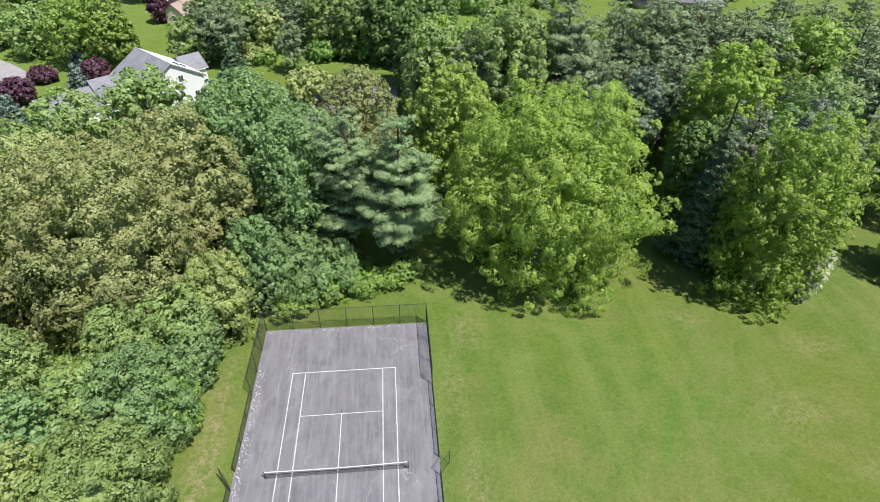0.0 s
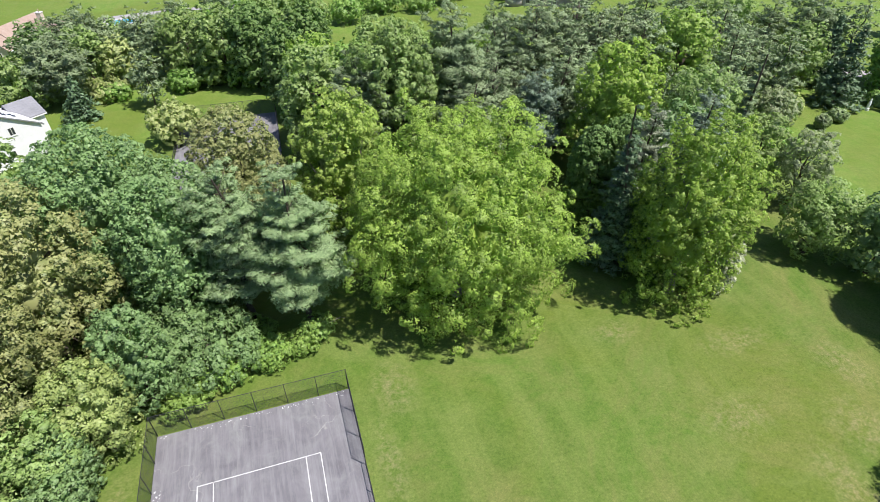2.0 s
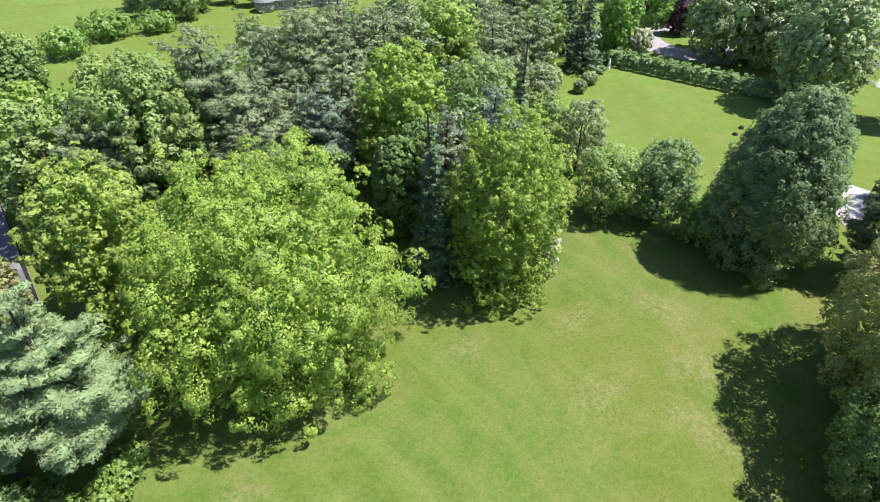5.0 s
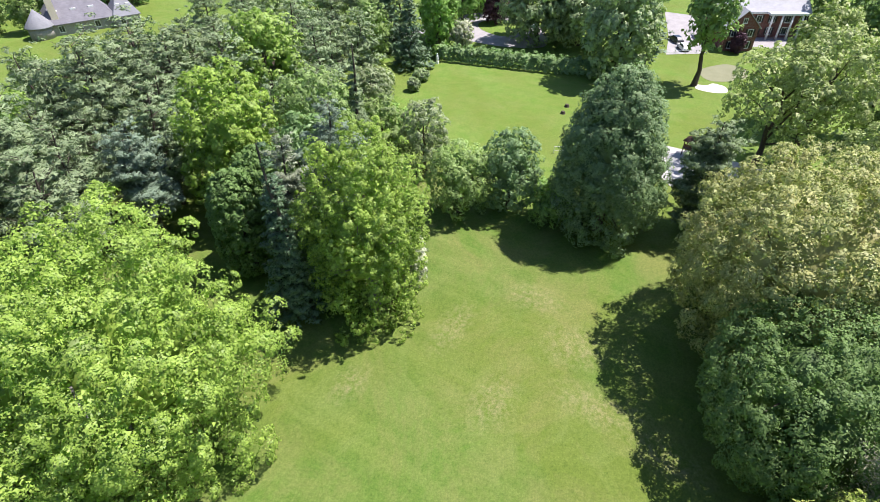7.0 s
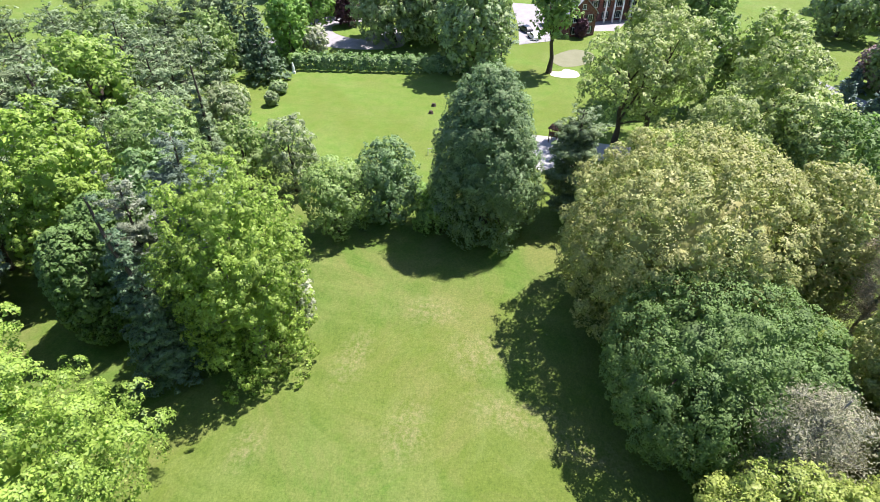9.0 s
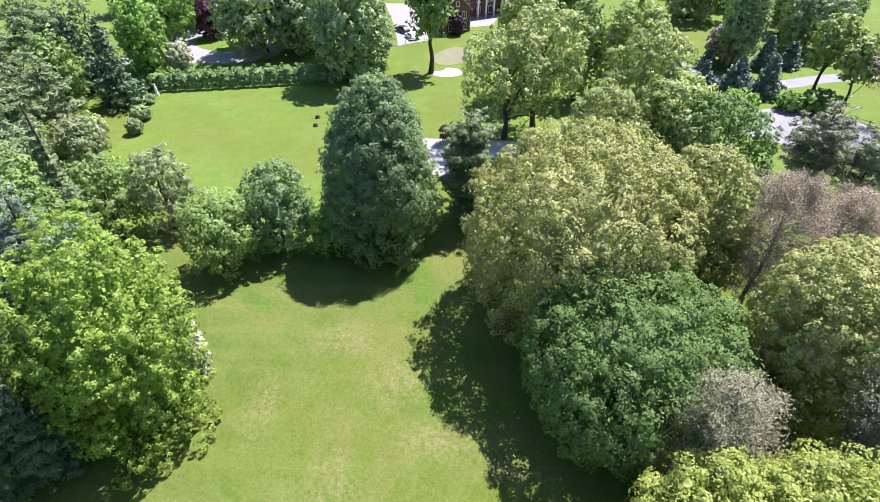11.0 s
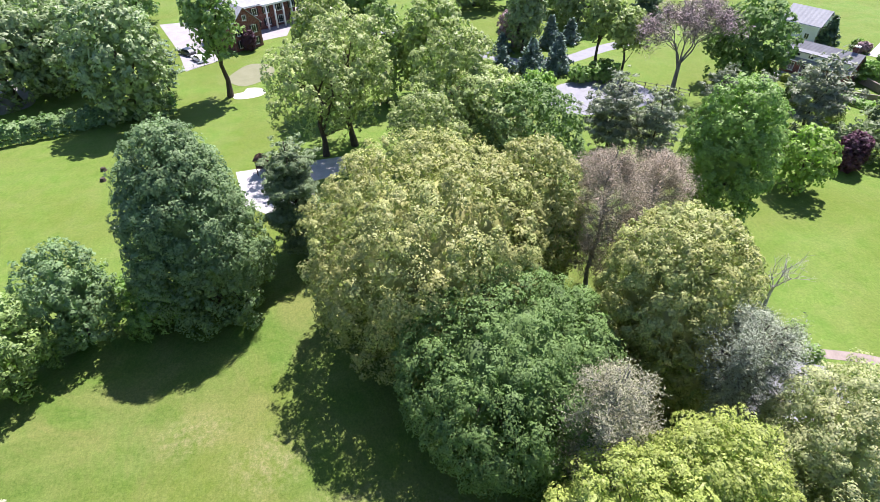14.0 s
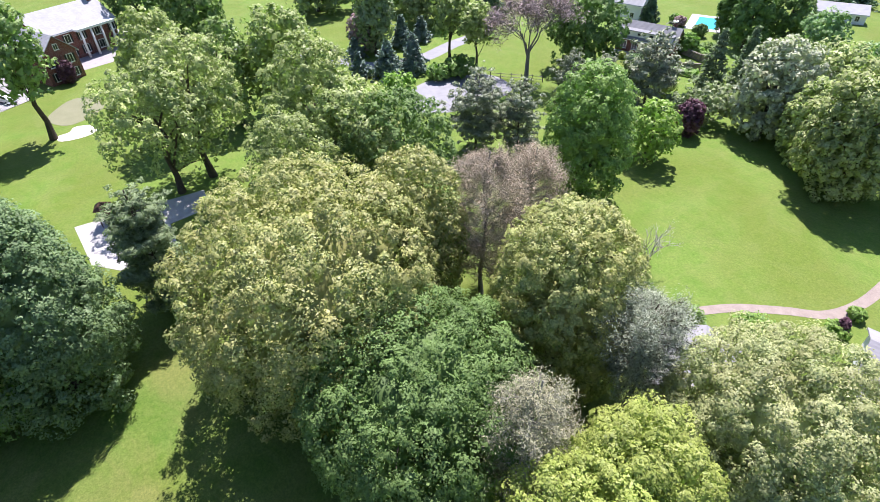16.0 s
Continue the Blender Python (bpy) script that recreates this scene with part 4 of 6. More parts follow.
def chimney(root, x, y, top, w=1.0, d=1.4, mat=None, pots=2):
    ch = box("chimney", x - w / 2, y - d / 2, 0, x + w / 2, y + d / 2, top, mat or BRICK, root)
    box("cap", x - w / 2 - 0.1, y - d / 2 - 0.1, top, x + w / 2 + 0.1, y + d / 2 + 0.1, top + 0.2, TRIM, ch)
    for i in range(pots):
        yy = y + (i - (pots - 1) / 2) * 0.5
        tube("pot", [(x, yy, top + 0.2), (x, yy, top + 0.8)], [0.16, 0.13], ROOF_TAN, ch, 8)


def brick_house():
    h = thing("house", "red brick mansion with white trim and slate roof", "house", 169.0, -0.4, 0, -62)
    gable(h, 1.8, 0, 9.4, 14.0, 6.0, 9.6, "y", BRICK, ROOF_LIGHT)
    for u in (3.6, 7.6):
        for z in (1.6, 4.5):
            window(h, u, 0, z, "-y", 1.1, 1.6, True)
    window(h, 5.6, 0, 7.4, "-y", 0.8, 1.0)
    for v_ in (2.5, 6.0, 9.5):
        for z in (1.6, 4.5):
            window(h, 9.4, v_, z, "+x", 1.1, 1.6, True)
    gable(h, 8.9, 11.2, 27.0, 22.0, 6.6, 10.4, "x", BRICK, ROOF_LIGHT)
    for u in (11.0, 14.5, 18.0, 22.0, 26.0):
        for z in (1.7, 4.8):
            window(h, u, 11.2, z, "-y", 1.2, 1.7, True)
    for u in (17.0, 19.6, 22.2, 24.8):
        tube("column", [(u, 9.4, 0), (u, 9.4, 6.2)], [0.28, 0.24], TRIM, h, 10, "white column")
    box("porch_roof", 16.0, 8.9, 6.2, 25.8, 11.2, 6.7, TRIM, h, "white flat porch roof")
    chimney(h, 4.5, 12.5, 11.6)
    chimney(h, 25.5, 16.5, 12.2)
    return h


def hipped(root, x0, y0, x1, y1, wall, ridge, wall_mat, roof_mat, over=0.5):
    """Walls under a roof that slopes down to all four sides."""
    box("wall", x0, y0, 0, x1, y1, wall, wall_mat, root)
    m, run = (y0 + y1) / 2, min((y1 - y0) * 0.42, (x1 - x0) * 0.40)
    e = wall - 0.25
    v = [(x0 - over, y0 - over, e), (x1 + over, y0 - over, e), (x1 + over, y1 + over, e), (x0 - over, y1 + over, e), (x0 + run, m, ridge), (x1 - run, m, ridge)]
    v += [(x, y, z + 0.2) for x, y, z in v]
    f_ = [(0, 1, 7, 6), (1, 2, 8, 7), (2, 3, 9, 8), (3, 0, 6, 9), (6, 7, 11, 10), (7, 8, 11), (8, 9, 10, 11), (9, 6, 10), (3, 2, 1, 0)]
    return mesh_object("roof", v, f_, roof_mat, root)


def stone_house():
    h = thing("house", "grey stone mansion with hipped slate roof and chimney", "house", 92.6, 160.0, 0, -24)
    roof = hipped(h, 0, 0, 18.0, 11.0, 3.0, 9.2, GREYSTONE, ROOF_DARK)
    hipped(h, 17.6, -1.5, 24.0, 8.5, 3.0, 7.8, GREYSTONE, ROOF_GREY)
    for u in (4.0, 8.5, 13.0):
        window(h, u, 0, 1.6, "-y", 1.2, 1.5)
        box("skylight", u - 0.7, 2.0, 4.7, u + 0.7, 3.4, 6.0, TRIM, roof)
    for u in (19.4, 22.2):
        window(h, u, -1.5, 1.6, "-y", 1.2, 1.5)
        box("skylight", u - 0.6, 0.6, 4.6, u + 0.6, 1.8, 5.7, TRIM, roof)
    tube("turret", [(-0.8, 0.8, 0), (-0.8, 0.8, 3.0)], [3.0, 3.0], GREYSTONE, h, 14, "round stone turret")
    tube("turret_roof", [(-0.8, 0.8, 3.0), (-0.8, 0.8, 3.2), (-0.8, 0.8, 7.4)], [3.7, 3.6, 0.05], ROOF_GREY, h, 14, "conical slate roof")
    chimney(h, 3.4, 1.2, 11.0, 1.7, 1.3, CREAM, 3)
    return h


def white_house():
    h = thing("house", "white sided house with grey and white roofs", "house", -37.2, 84.1, 0, 43.8)
    roof = gable(h, -6.2, 0, 6.2, 14.2, 5.4, 9.0, "y", WHITE, ROOF_GREY)
    # a thin white sheet over the shingles makes the far slope white
    sl = (9.0 - 5.4) / 6.2
    verts = [(0.12, -0.3, 9.24 - 0.12 * sl), (6.5, -0.3, 9.24 - 6.5 * sl), (6.5, 14.5, 9.24 - 6.5 * sl), (0.12, 14.5, 9.24 - 0.12 * sl)]
    verts += [(x, y, z + 0.07) for x, y, z in verts]
    mesh_object("roof_covering", verts, [(3, 2, 1, 0), (4, 5, 6, 7), (0, 1, 5, 4), (1, 2, 6, 5), (2, 3, 7, 6), (3, 0, 4, 7)], WHITE, h, "white far slope of the roof")
    for u, w in ((2.2, 2.2), (2.2, 3.4), (3.5, 2.2), (3.5, 3.4)):
        z = 9.30 - u * sl
        box("skylight", u - 0.35, w - 0.3, z - 0.25, u + 0.35, w + 0.3, z + 0.1, GLASS, h)
    for u, z in ((-4.0, 2.0), (0.0, 2.0), (4.0, 2.0), (-1.4, 5.8), (1.4, 5.8)):
        window(h, u, 0, z, "-y", 0.9, 1.2)
    gable(h, -12.4, 5.2, -6.0, 13.4, 3.4, 6.7, "x", WHITE, ROOF_GREY)
    gable(h, -22.5, 5.6, -12.7, 12.6, 3.0, 5.7, "x", WHITE, ROOF_GREY)
    gable(h, 6.0, 7.0, 10.5, 12.0, 4.6, 6.8, "x", WHITE, ROOF_GREY)
    window(h, 10.5, 9.5, 2.5, "+x")
    tube("vent", [(-3.0, 4.0, 6.6), (-3.0, 4.0, 8.0)], [0.12, 0.12], STEEL, roof, 8)
    return h


def cream_house():
    h = thing("house", "cream stucco house with tan shingle roof", "house", -60.5, 152.0, 0, -20)
    gable(h, 0, 0, 9.0, 16.0, 3.6, 7.0, "y", CREAM, ROOF_TAN)
    gable(h, 3.0, -4.0, 9.0, 4.0, 3.2, 5.6, "y", CREAM, ROOF_TAN)
    gable(h, 8.6, 3.0, 20.0, 13.0, 3.4, 7.2, "x", CREAM, ROOF_TAN)
    window(h, 6.0, -4.0, 1.7, "-y", 1.6, 1.4)
    window(h, 1.6, 0, 1.8, "-y", 1.2, 1.4)
    chimney(h, 12.0, 8.0, 9.2, 1.2, 1.2, CREAM, 1)
    return h


def carriage_house():
    h = thing("garage", "long brick garage with grey shingle roof and white dormer", "garage", 118.6, -119.0, 0, -160)
    gable(h, 0, 0, 13.5, 7.0, 3.2, 6.0, "x", BRICK, ROOF_GREY)
    for u in (1.6, 4.2, 9.6, 12.0):
        window(h, u, 7.0, 1.6, "+y", 1.2, 1.4)
    for u in (2.0, 4.6, 11.4):
        window(h, u, 0, 1.5, "-y", 1.1, 1.5)
    box("door", 7.2, -0.08, 0, 8.5, 0.02, 2.2, TRIM, h, "white panelled door")
    dormer = box("dormer", 0.5, 0.15, 3.25, 12.9, 2.6, 4.75, WHITE, h, "long white sided dormer")
    box("dormer_roof", 0.3, -0.15, 4.75, 13.1, 2.9, 4.92, ROOF_GREY, dormer)
    for u in (2.0, 4.8, 7.6, 10.4):
        box("pane", u, 0.09, 3.9, u + 0.9, 0.17, 4.4, GLASS, dormer)
    chimney(h, 11.6, 4.2, 7.2, 0.9, 0.9, BRICK, 1)
    return h


def small_house(name, label, x, y, turn, w, d, wall, ridge, wmat, rmat, along="x"):
    h = thing(name, label, "house", x, y, 0, turn)
    gable(h, 0, 0, w, d, wall, ridge, along, wmat, rmat)
    for k in range(max(1, int(w / 3.2))):
        window(h, w * (k + 0.5) / max(1, int(w / 3.2)), 0, min(1.8, wall * 0.55), "-y", 0.9, 1.2)
        window(h, w * (k + 0.5) / max(1, int(w / 3.2)), d, min(1.8, wall * 0.55), "+y", 0.9, 1.2)
    return h


brick_house()
stone_house()
white_house()
cream_house()
carriage_house()
small_house("house", "white gabled house behind the brick garage", 137.0, -136.0, -160, 9, 7, 4.6, 7.4, WHITE, ROOF_LIGHT)
small_house("shed", "low white outbuilding with pale roof", 103.5, -180.5, -148, 12, 6, 2.6, 4.2, WHITE, ROOF_LIGHT)
small_house("house", "house with light grey roof and white gutters", 35.4, -58.8, 195, 13, 10, 3.4, 6.0, WHITE, ROOF_PALE, "x")
small_house("garage", "low garage with pale grey roof under pine", 50.4, -51.8, 118, 8, 7, 2.8, 4.4, WHITE, ROOF_PALE, "x")

# ---- trees and shrubs ----
broadleaf("walnut_tree", "walnut", 25.0, 28.9, 23.6, 11.5, 0.22, "broad bright green walnut tree beside the lawn", lump=0.12, uneven=0.40, clump=0.95, under=0.05, pack=1.6, cover=1.3, rough=2.3, low=4.6, bark=BARK_GREY)
broadleaf("walnut_tree", "spring", 15.0, 47.5, 21, 5.9, 0.32, "upright bright green walnut tree in the wood", lump=0.17, open_=0.08, uneven=0.3, clump=0.9, under=0.15, cover=1.5, bark=BARK_GREY)
broadleaf("walnut_tree", "walnut", 51.0, 21.0, 22.8, 6.2, 0.22, "broad bright green walnut tree beside the lawn", lump=0.12, uneven=0.40, clump=0.95, under=0.05, pack=1.6, cover=1.3, rough=2.3, low=4.6, bark=BARK_GREY)
broadleaf("linden_tree", "linden", 79.7, 2.6, 23.3, 7.6, 0.26, "tall dense dark green linden on the lawn", lump=0.19, square=2.0, taper=0.46, under=0.0, low=4.5, pack=2.6, cover=1.7)
broadleaf("maple_tree", "olive", 68.0, -20.2, 22.4, 11.8, 0.24, "large domed maple with yellowish seed clusters", lump=0.14, square=2.5, uneven=0.1, under=0.15, pack=1.8, rough=0.6)
broadleaf("maple_tree", "dark", 54.4, -23.7, 15.6, 9.9, 0.22, "dense dark green maple tree", lump=0.135, uneven=0.06, square=2.4, under=0.1, pack=2.1, rough=0.35, group="woodland trees")
broadleaf("maple_tree", "olive", 54.6, -39.7, 20.4, 6.9, 0.22, "rounded olive-green maple heavy with seeds", lump=0.15, uneven=0.08, square=2.4, under=0.0, low=4.0, pack=2.0, cover=1.4, rough=0.5)
thin_conifer("dying_conifer", "ash", 45.6, -27.5, 17.8, 3.6, "dying grey conifer with sparse needles", BARK_ASH, 46000, 0.1, 0.42, 0.35)
broadleaf("maple_tree", "lime", 37.0, -26.6, 14.9, 7.4, 0.2, "yellow-green maple with fresh leaves", lump=0.21, pack=1.8, cover=1.2)
broadleaf("maple_tree", "lime", 38.9, -31.7, 16.0, 5.1, 0.2, "yellow-green maple with fresh leaves", lump=0.21, pack=1.8, cover=1.2)
broadleaf("maple_tree", "seedy", 36.2, -44.2, 17, 7.9, 0.2, "broad rounded maple with pale seed clusters", lump=0.26, cover=1.5, pack=1.9, under=0.1)
thin_conifer("pine_tree", "silver", 46.4, -40.6, 17.4, 3.6, "sparse silvery pine with open branches", BARK, 50000, 0.36, 0.7, 0.15)
thin_conifer("dying_conifer", "rust", 68.0, -40.4, 20.6, 4.4, "dying rusty brown conifer with bare twigs", BARK_ASH, 72000, 0.18, 0.55, 0.3)
thin_conifer("dying_conifer", "rust", 69.8, -48.2, 17.8, 3.8, "dying rusty brown conifer with bare twigs", BARK_ASH, 72000, 0.18, 0.55, 0.3)
broadleaf("maple_tree", "olive", 70.2, -32.8, 20.5, 5.3, 0.29, "large domed maple with yellowish seed clusters", lump=0.14, square=2.5, uneven=0.1, under=0.15, pack=1.8, rough=0.6)
broadleaf("broadleaf_tree", "mid", 71.1, -35.8, 15, 3.8, 0.28, "mid-green leafy tree among the woodland", lump=0.3, group="woodland trees")
broadleaf("maple_tree", "olive_grey", -19.5, 32.5, 20.6, 8.2, 0.34, "large domed maple with yellowish seed clusters", lump=0.17, square=2.5, uneven=0.1, under=0.15, pack=1.4, rough=0.6)
broadleaf("maple_tree", "olive_grey", -23.5, 20.3, 23.2, 8.2, 0.27, "large domed maple with yellowish seed clusters", lump=0.17, square=2.5, uneven=0.1, under=0.15, pack=1.4, rough=0.6)
broadleaf("maple_tree", "olive_grey", -36, 20, 22, 7.5, 0.32, "large domed maple with yellowish seed clusters", lump=0.17, square=2.5, uneven=0.1, under=0.15, pack=1.4, rough=0.6)
broadleaf("maple_tree", "leafy", -12.5, 39.5, 22.8, 7.2, 0.34, "dense dark green maple tree", lump=0.135, uneven=0.06, square=2.4, under=0.1, pack=2.1, rough=0.35, group="woodland trees")
broadleaf("maple_tree", "leafy", -5.2, 37.0, 19.5, 5.3, 0.32, "dense dark green maple tree", lump=0.135, uneven=0.06, square=2.4, under=0.1, pack=2.1, rough=0.35, group="woodland trees")
broadleaf("maple_tree", "leafy", -6.4, 32.9, 20.0, 4.4, 0.3, "dense dark green maple tree", lump=0.135, uneven=0.06, square=2.4, under=0.1, pack=2.1, rough=0.35, group="woodland trees")
conifer("pine_tree", "palepine", 7.0, 29.0, 20.5, 5.3, 0.27, "tall grey-green white pine with tiered branches", shape='pine', group="woodland trees")
conifer("pine_tree", "palepine", 0.6, 32, 20.5, 4.8, 0.29, "tall grey-green white pine with tiered branches", shape='pine', group="woodland trees")
broadleaf("maple_tree", "olive_grey", 1.8, 43.8, 21.5, 5.6, 0.31, "rounded olive-green maple heavy with seeds", lump=0.15, uneven=0.08, square=2.4, under=0.0, low=4.0, pack=2.0, cover=1.4, rough=0.5)
broadleaf("broadleaf_tree", "mid", -27.7, 7.0, 13, 3.1, 0.27, "mid-green leafy tree among the woodland", lump=0.3, group="woodland trees")
broadleaf("broadleaf_tree", "mid", -17.0, 14.5, 10, 3.8, 0.26, "mid-green leafy tree among the woodland", lump=0.3, group="woodland trees")
broadleaf("shrub", "olive_dull", -13.0, 18.2, 11.5, 3.4, 0.25, "dull green shrub at the wood edge", lump=0.32, category="shrub")
broadleaf("maple_tree", "leafy", -14.9, 14.5, 8, 2.3, 0.24, "dense dark green maple tree", lump=0.23, uneven=0.06, square=2.4, under=0.4, pack=1.15, rough=1.0, group="woodland trees")
broadleaf("maple_tree", "leafy", -17.3, 4.9, 11, 4.7, 0.22, "dense dark green maple tree", lump=0.23, uneven=0.06, square=2.4, under=0.4, pack=1.15, rough=1.0, group="woodland trees")
broadleaf("broadleaf_tree", "mid", -21.3, 4.6, 11, 3.2, 0.24, "mid-green leafy tree among the woodland", lump=0.3, group="woodland trees")
broadleaf("maple_tree", "leafy", -24.4, 1.5, 11, 2.9, 0.25, "dense dark green maple tree", lump=0.23, uneven=0.06, square=2.4, under=0.4, pack=1.15, rough=1.0, group="woodland trees")
broadleaf("broadleaf_tree", "mid", -18.2, -2.8, 10.5, 5.2, 0.22, "mid-green leafy tree among the woodland", lump=0.3, group="woodland trees")
broadleaf("maple_tree", "olive_dull", -22.7, -3.4, 11, 2.9, 0.23, "spreading dull olive-green maple", lump=0.26)
broadleaf("maple_tree", "leafy", -14.9, 11.1, 7, 2.3, 0.24, "dense dark green maple tree", lump=0.23, uneven=0.06, square=2.4, under=0.4, pack=1.15, rough=1.0, group="woodland trees")
broadleaf("maple_tree", "leafy", -4.1, 26.1, 5.6, 5.5, 0.27, "dense dark green maple tree", lump=0.23, uneven=0.06, square=2.4, under=0.4, pack=1.15, rough=1.0, group="woodland trees")
broadleaf("maple_tree", "leafy", -9.6, 22.5, 13, 3.2, 0.26, "dense dark green maple tree", lump=0.23, uneven=0.06, square=2.4, under=0.4, pack=1.15, rough=1.0, group="woodland trees")
broadleaf("shrub", "shrub", 1.3, 25.4, 2.4, 2.5, 0.27, "green leafy shrub on the ground", lump=0.34, category="shrub")
broadleaf("shrub", "bright", -7.4, 20.5, 2.3, 1.6, 0.27, "bright green leafy shrub beside the path", lump=0.34, category="shrub")
broadleaf("shrub", "shrub", 7.4, 27.0, 2.6, 2.0, 0.27, "green leafy shrub on the ground", lump=0.34, category="shrub")
broadleaf("maple_tree", "leafy", -7.5, 27.3, 7, 3.8, 0.28, "dense dark green maple tree", lump=0.23, uneven=0.06, square=2.4, under=0.4, pack=1.15, rough=1.0, group="woodland trees")
broadleaf("shrub", "shrub", 0.1, 28.9, 1.5, 2.9, 0.29, "green leafy shrub on the ground", lump=0.34, category="shrub")
broadleaf("shrub", "shrub", -15.3, 5.6, 8, 2.7, 0.23, "green leafy shrub on the ground", lump=0.34, category="shrub")
broadleaf("broadleaf_tree", "mid", -20.1, 10.3, 12, 2.9, 0.25, "mid-green leafy tree among the woodland", lump=0.3, group="woodland trees")
broadleaf("broadleaf_tree", "mid", -32.3, 57.7, 17, 6.8, 0.5, "mid-green leafy tree among the woodland", lump=0.3, group="woodland trees")
broadleaf("broadleaf_tree", "mid", -40.6, 50.8, 16.5, 5.8, 0.49, "mid-green leafy tree among the woodland", lump=0.3, group="woodland trees")
broadleaf("maple_tree", "leafy", -20.5, 40.9, 18, 4.4, 0.39, "dense dark green maple tree", lump=0.135, uneven=0.06, square=2.4, under=0.1, pack=2.1, rough=0.35, group="woodland trees")
broadleaf("broadleaf_tree", "mid", -45.8, 45.8, 15, 3.7, 0.49, "mid-green leafy tree among the woodland", lump=0.3, group="woodland trees")
broadleaf("shrub", "pale", -43.3, 37.8, 16, 4.2, 0.44, "tall pale green shrub at the wood edge", lump=0.32, category="shrub")
broadleaf("shrub", "pale", -36.1, 34.4, 18, 4.7, 0.38, "tall pale green shrub at the wood edge", lump=0.32, category="shrub")
broadleaf("broadleaf_tree", "mid", -81.5, 118.2, 11.7, 6.0, 1.07, "mid-green leafy tree among the woodland", lump=0.3, group="woodland trees")
broadleaf("maple_tree", "fresh", -65.4, 113.2, 16, 8.7, 0.89, "fresh bright green maple in the wood", lump=0.21)
broadleaf("maple_tree", "fresh", -57.3, 108.4, 13, 4.7, 0.85, "fresh bright green maple in the wood", lump=0.21)
conifer("spruce_tree", "blue", -66.1, 106.7, 6.2, 2.8, 1.14, "conical blue spruce standing on the grass", shape='spruce')
conifer("spruce_tree", "blue", -61.8, 110.5, 5.3, 3.2, 0.9, "conical blue spruce standing on the grass", shape='spruce')
conifer("spruce_tree", "blue", -59.1, 111.5, 4.4, 2.7, 0.9, "conical blue spruce standing on the grass", shape='spruce')
conifer("spruce_tree", "blue", -62.3, 95.9, 5.3, 2.7, 0.9, "conical blue spruce standing on the grass", shape='spruce')
broadleaf("purple_tree", "purple", -60.1, 100.7, 5.0, 2.9, 0.83, "small dark purple-leaved ornamental tree", lump=0.28)
broadleaf("purple_tree", "purple", -70.6, 87.7, 5.4, 3.4, 0.8, "small dark purple-leaved ornamental tree", lump=0.28)
broadleaf("purple_tree", "purple", -71.9, 100.5, 3.3, 2.8, 0.87, "small dark purple-leaved ornamental tree", lump=0.28)
conifer("spruce_tree", "blue", -67.0, 78.4, 6, 4.2, 0.98, "conical blue spruce standing on the grass", shape='spruce')
broadleaf("purple_tree", "purple", -60.9, 148.1, 9.0, 2.9, 1.05, "small dark purple-leaved ornamental tree", lump=0.28)
conifer("pine_tree", "pine", -34.1, 110.6, 14, 7.8, 1.04, "tall grey-green white pine with tiered branches", shape='pine', dense=0.82, group="woodland trees")
conifer("spruce_tree", "spruce", -29.4, 101.3, 9.0, 4.2, 0.97, "dense conical green evergreen", shape='spruce')
broadleaf("shrub", "pale", -28.4, 113.3, 3.3, 5.5, 0.81, "tall pale green shrub at the wood edge", lump=0.32, category="shrub")
conifer("pine_tree", "pine", -16.4, 103.5, 11.1, 4.0, 0.95, "tall grey-green white pine with tiered branches", shape='pine', dense=0.82, group="woodland trees")
broadleaf("shrub", "pale", -10.6, 84.9, 7.6, 4.7, 0.63, "tall pale green shrub at the wood edge", lump=0.32, category="shrub")
broadleaf("shrub", "shrub", -10.4, 112.0, 4.7, 3.3, 0.78, "green leafy shrub on the ground", lump=0.34, category="shrub")
broadleaf("shrub", "shrub", -24.9, 111.1, 2.9, 3.3, 0.79, "green leafy shrub on the ground", lump=0.34, category="shrub")
broadleaf("broadleaf_tree", "mid", -40.5, 110.3, 11.1, 5.8, 0.9, "mid-green leafy tree among the woodland", lump=0.3, group="woodland trees")
conifer("pine_tree", "pine", -36.7, 129.2, 13, 5.6, 1.18, "tall grey-green white pine with tiered branches", shape='pine', dense=0.82, group="woodland trees")
conifer("pine_tree", "pine", -30.1, 129.3, 14, 6.6, 1.16, "tall grey-green white pine with tiered branches", shape='pine', dense=0.82, group="woodland trees")
broadleaf("shrub", "pale", -23.3, 118.8, 11, 4.2, 0.82, "tall pale green shrub at the wood edge", lump=0.32, category="shrub")
conifer("pine_tree", "pine", -17.9, 124.0, 14, 6.2, 1.09, "tall grey-green white pine with tiered branches", shape='pine', dense=0.82, group="woodland trees")
broadleaf("broadleaf_tree", "mid", -9.0, 117.7, 16, 5.9, 0.87, "mid-green leafy tree among the woodland", lump=0.3, group="woodland trees")
broadleaf("broadleaf_tree", "mid", -1.0, 113.2, 17, 6.3, 0.83, "mid-green leafy tree among the woodland", lump=0.3, group="woodland trees")
broadleaf("maple_tree", "dark", 6.2, 109.0, 18, 6.4, 0.8, "dense dark green maple tree", lump=0.23, uneven=0.06, square=2.4, under=0.4, pack=1.15, rough=1.0, group="woodland trees")
broadleaf("maple_tree", "dark", 11.2, 91.9, 18, 4.4, 0.69, "dense dark green maple tree", lump=0.23, uneven=0.06, square=2.4, under=0.4, pack=1.15, rough=1.0, group="woodland trees")
broadleaf("maple_tree", "dark", 17.2, 110.1, 17, 5.5, 0.73, "dense dark green maple tree", lump=0.23, uneven=0.06, square=2.4, under=0.4, pack=1.15, rough=1.0, group="woodland trees")
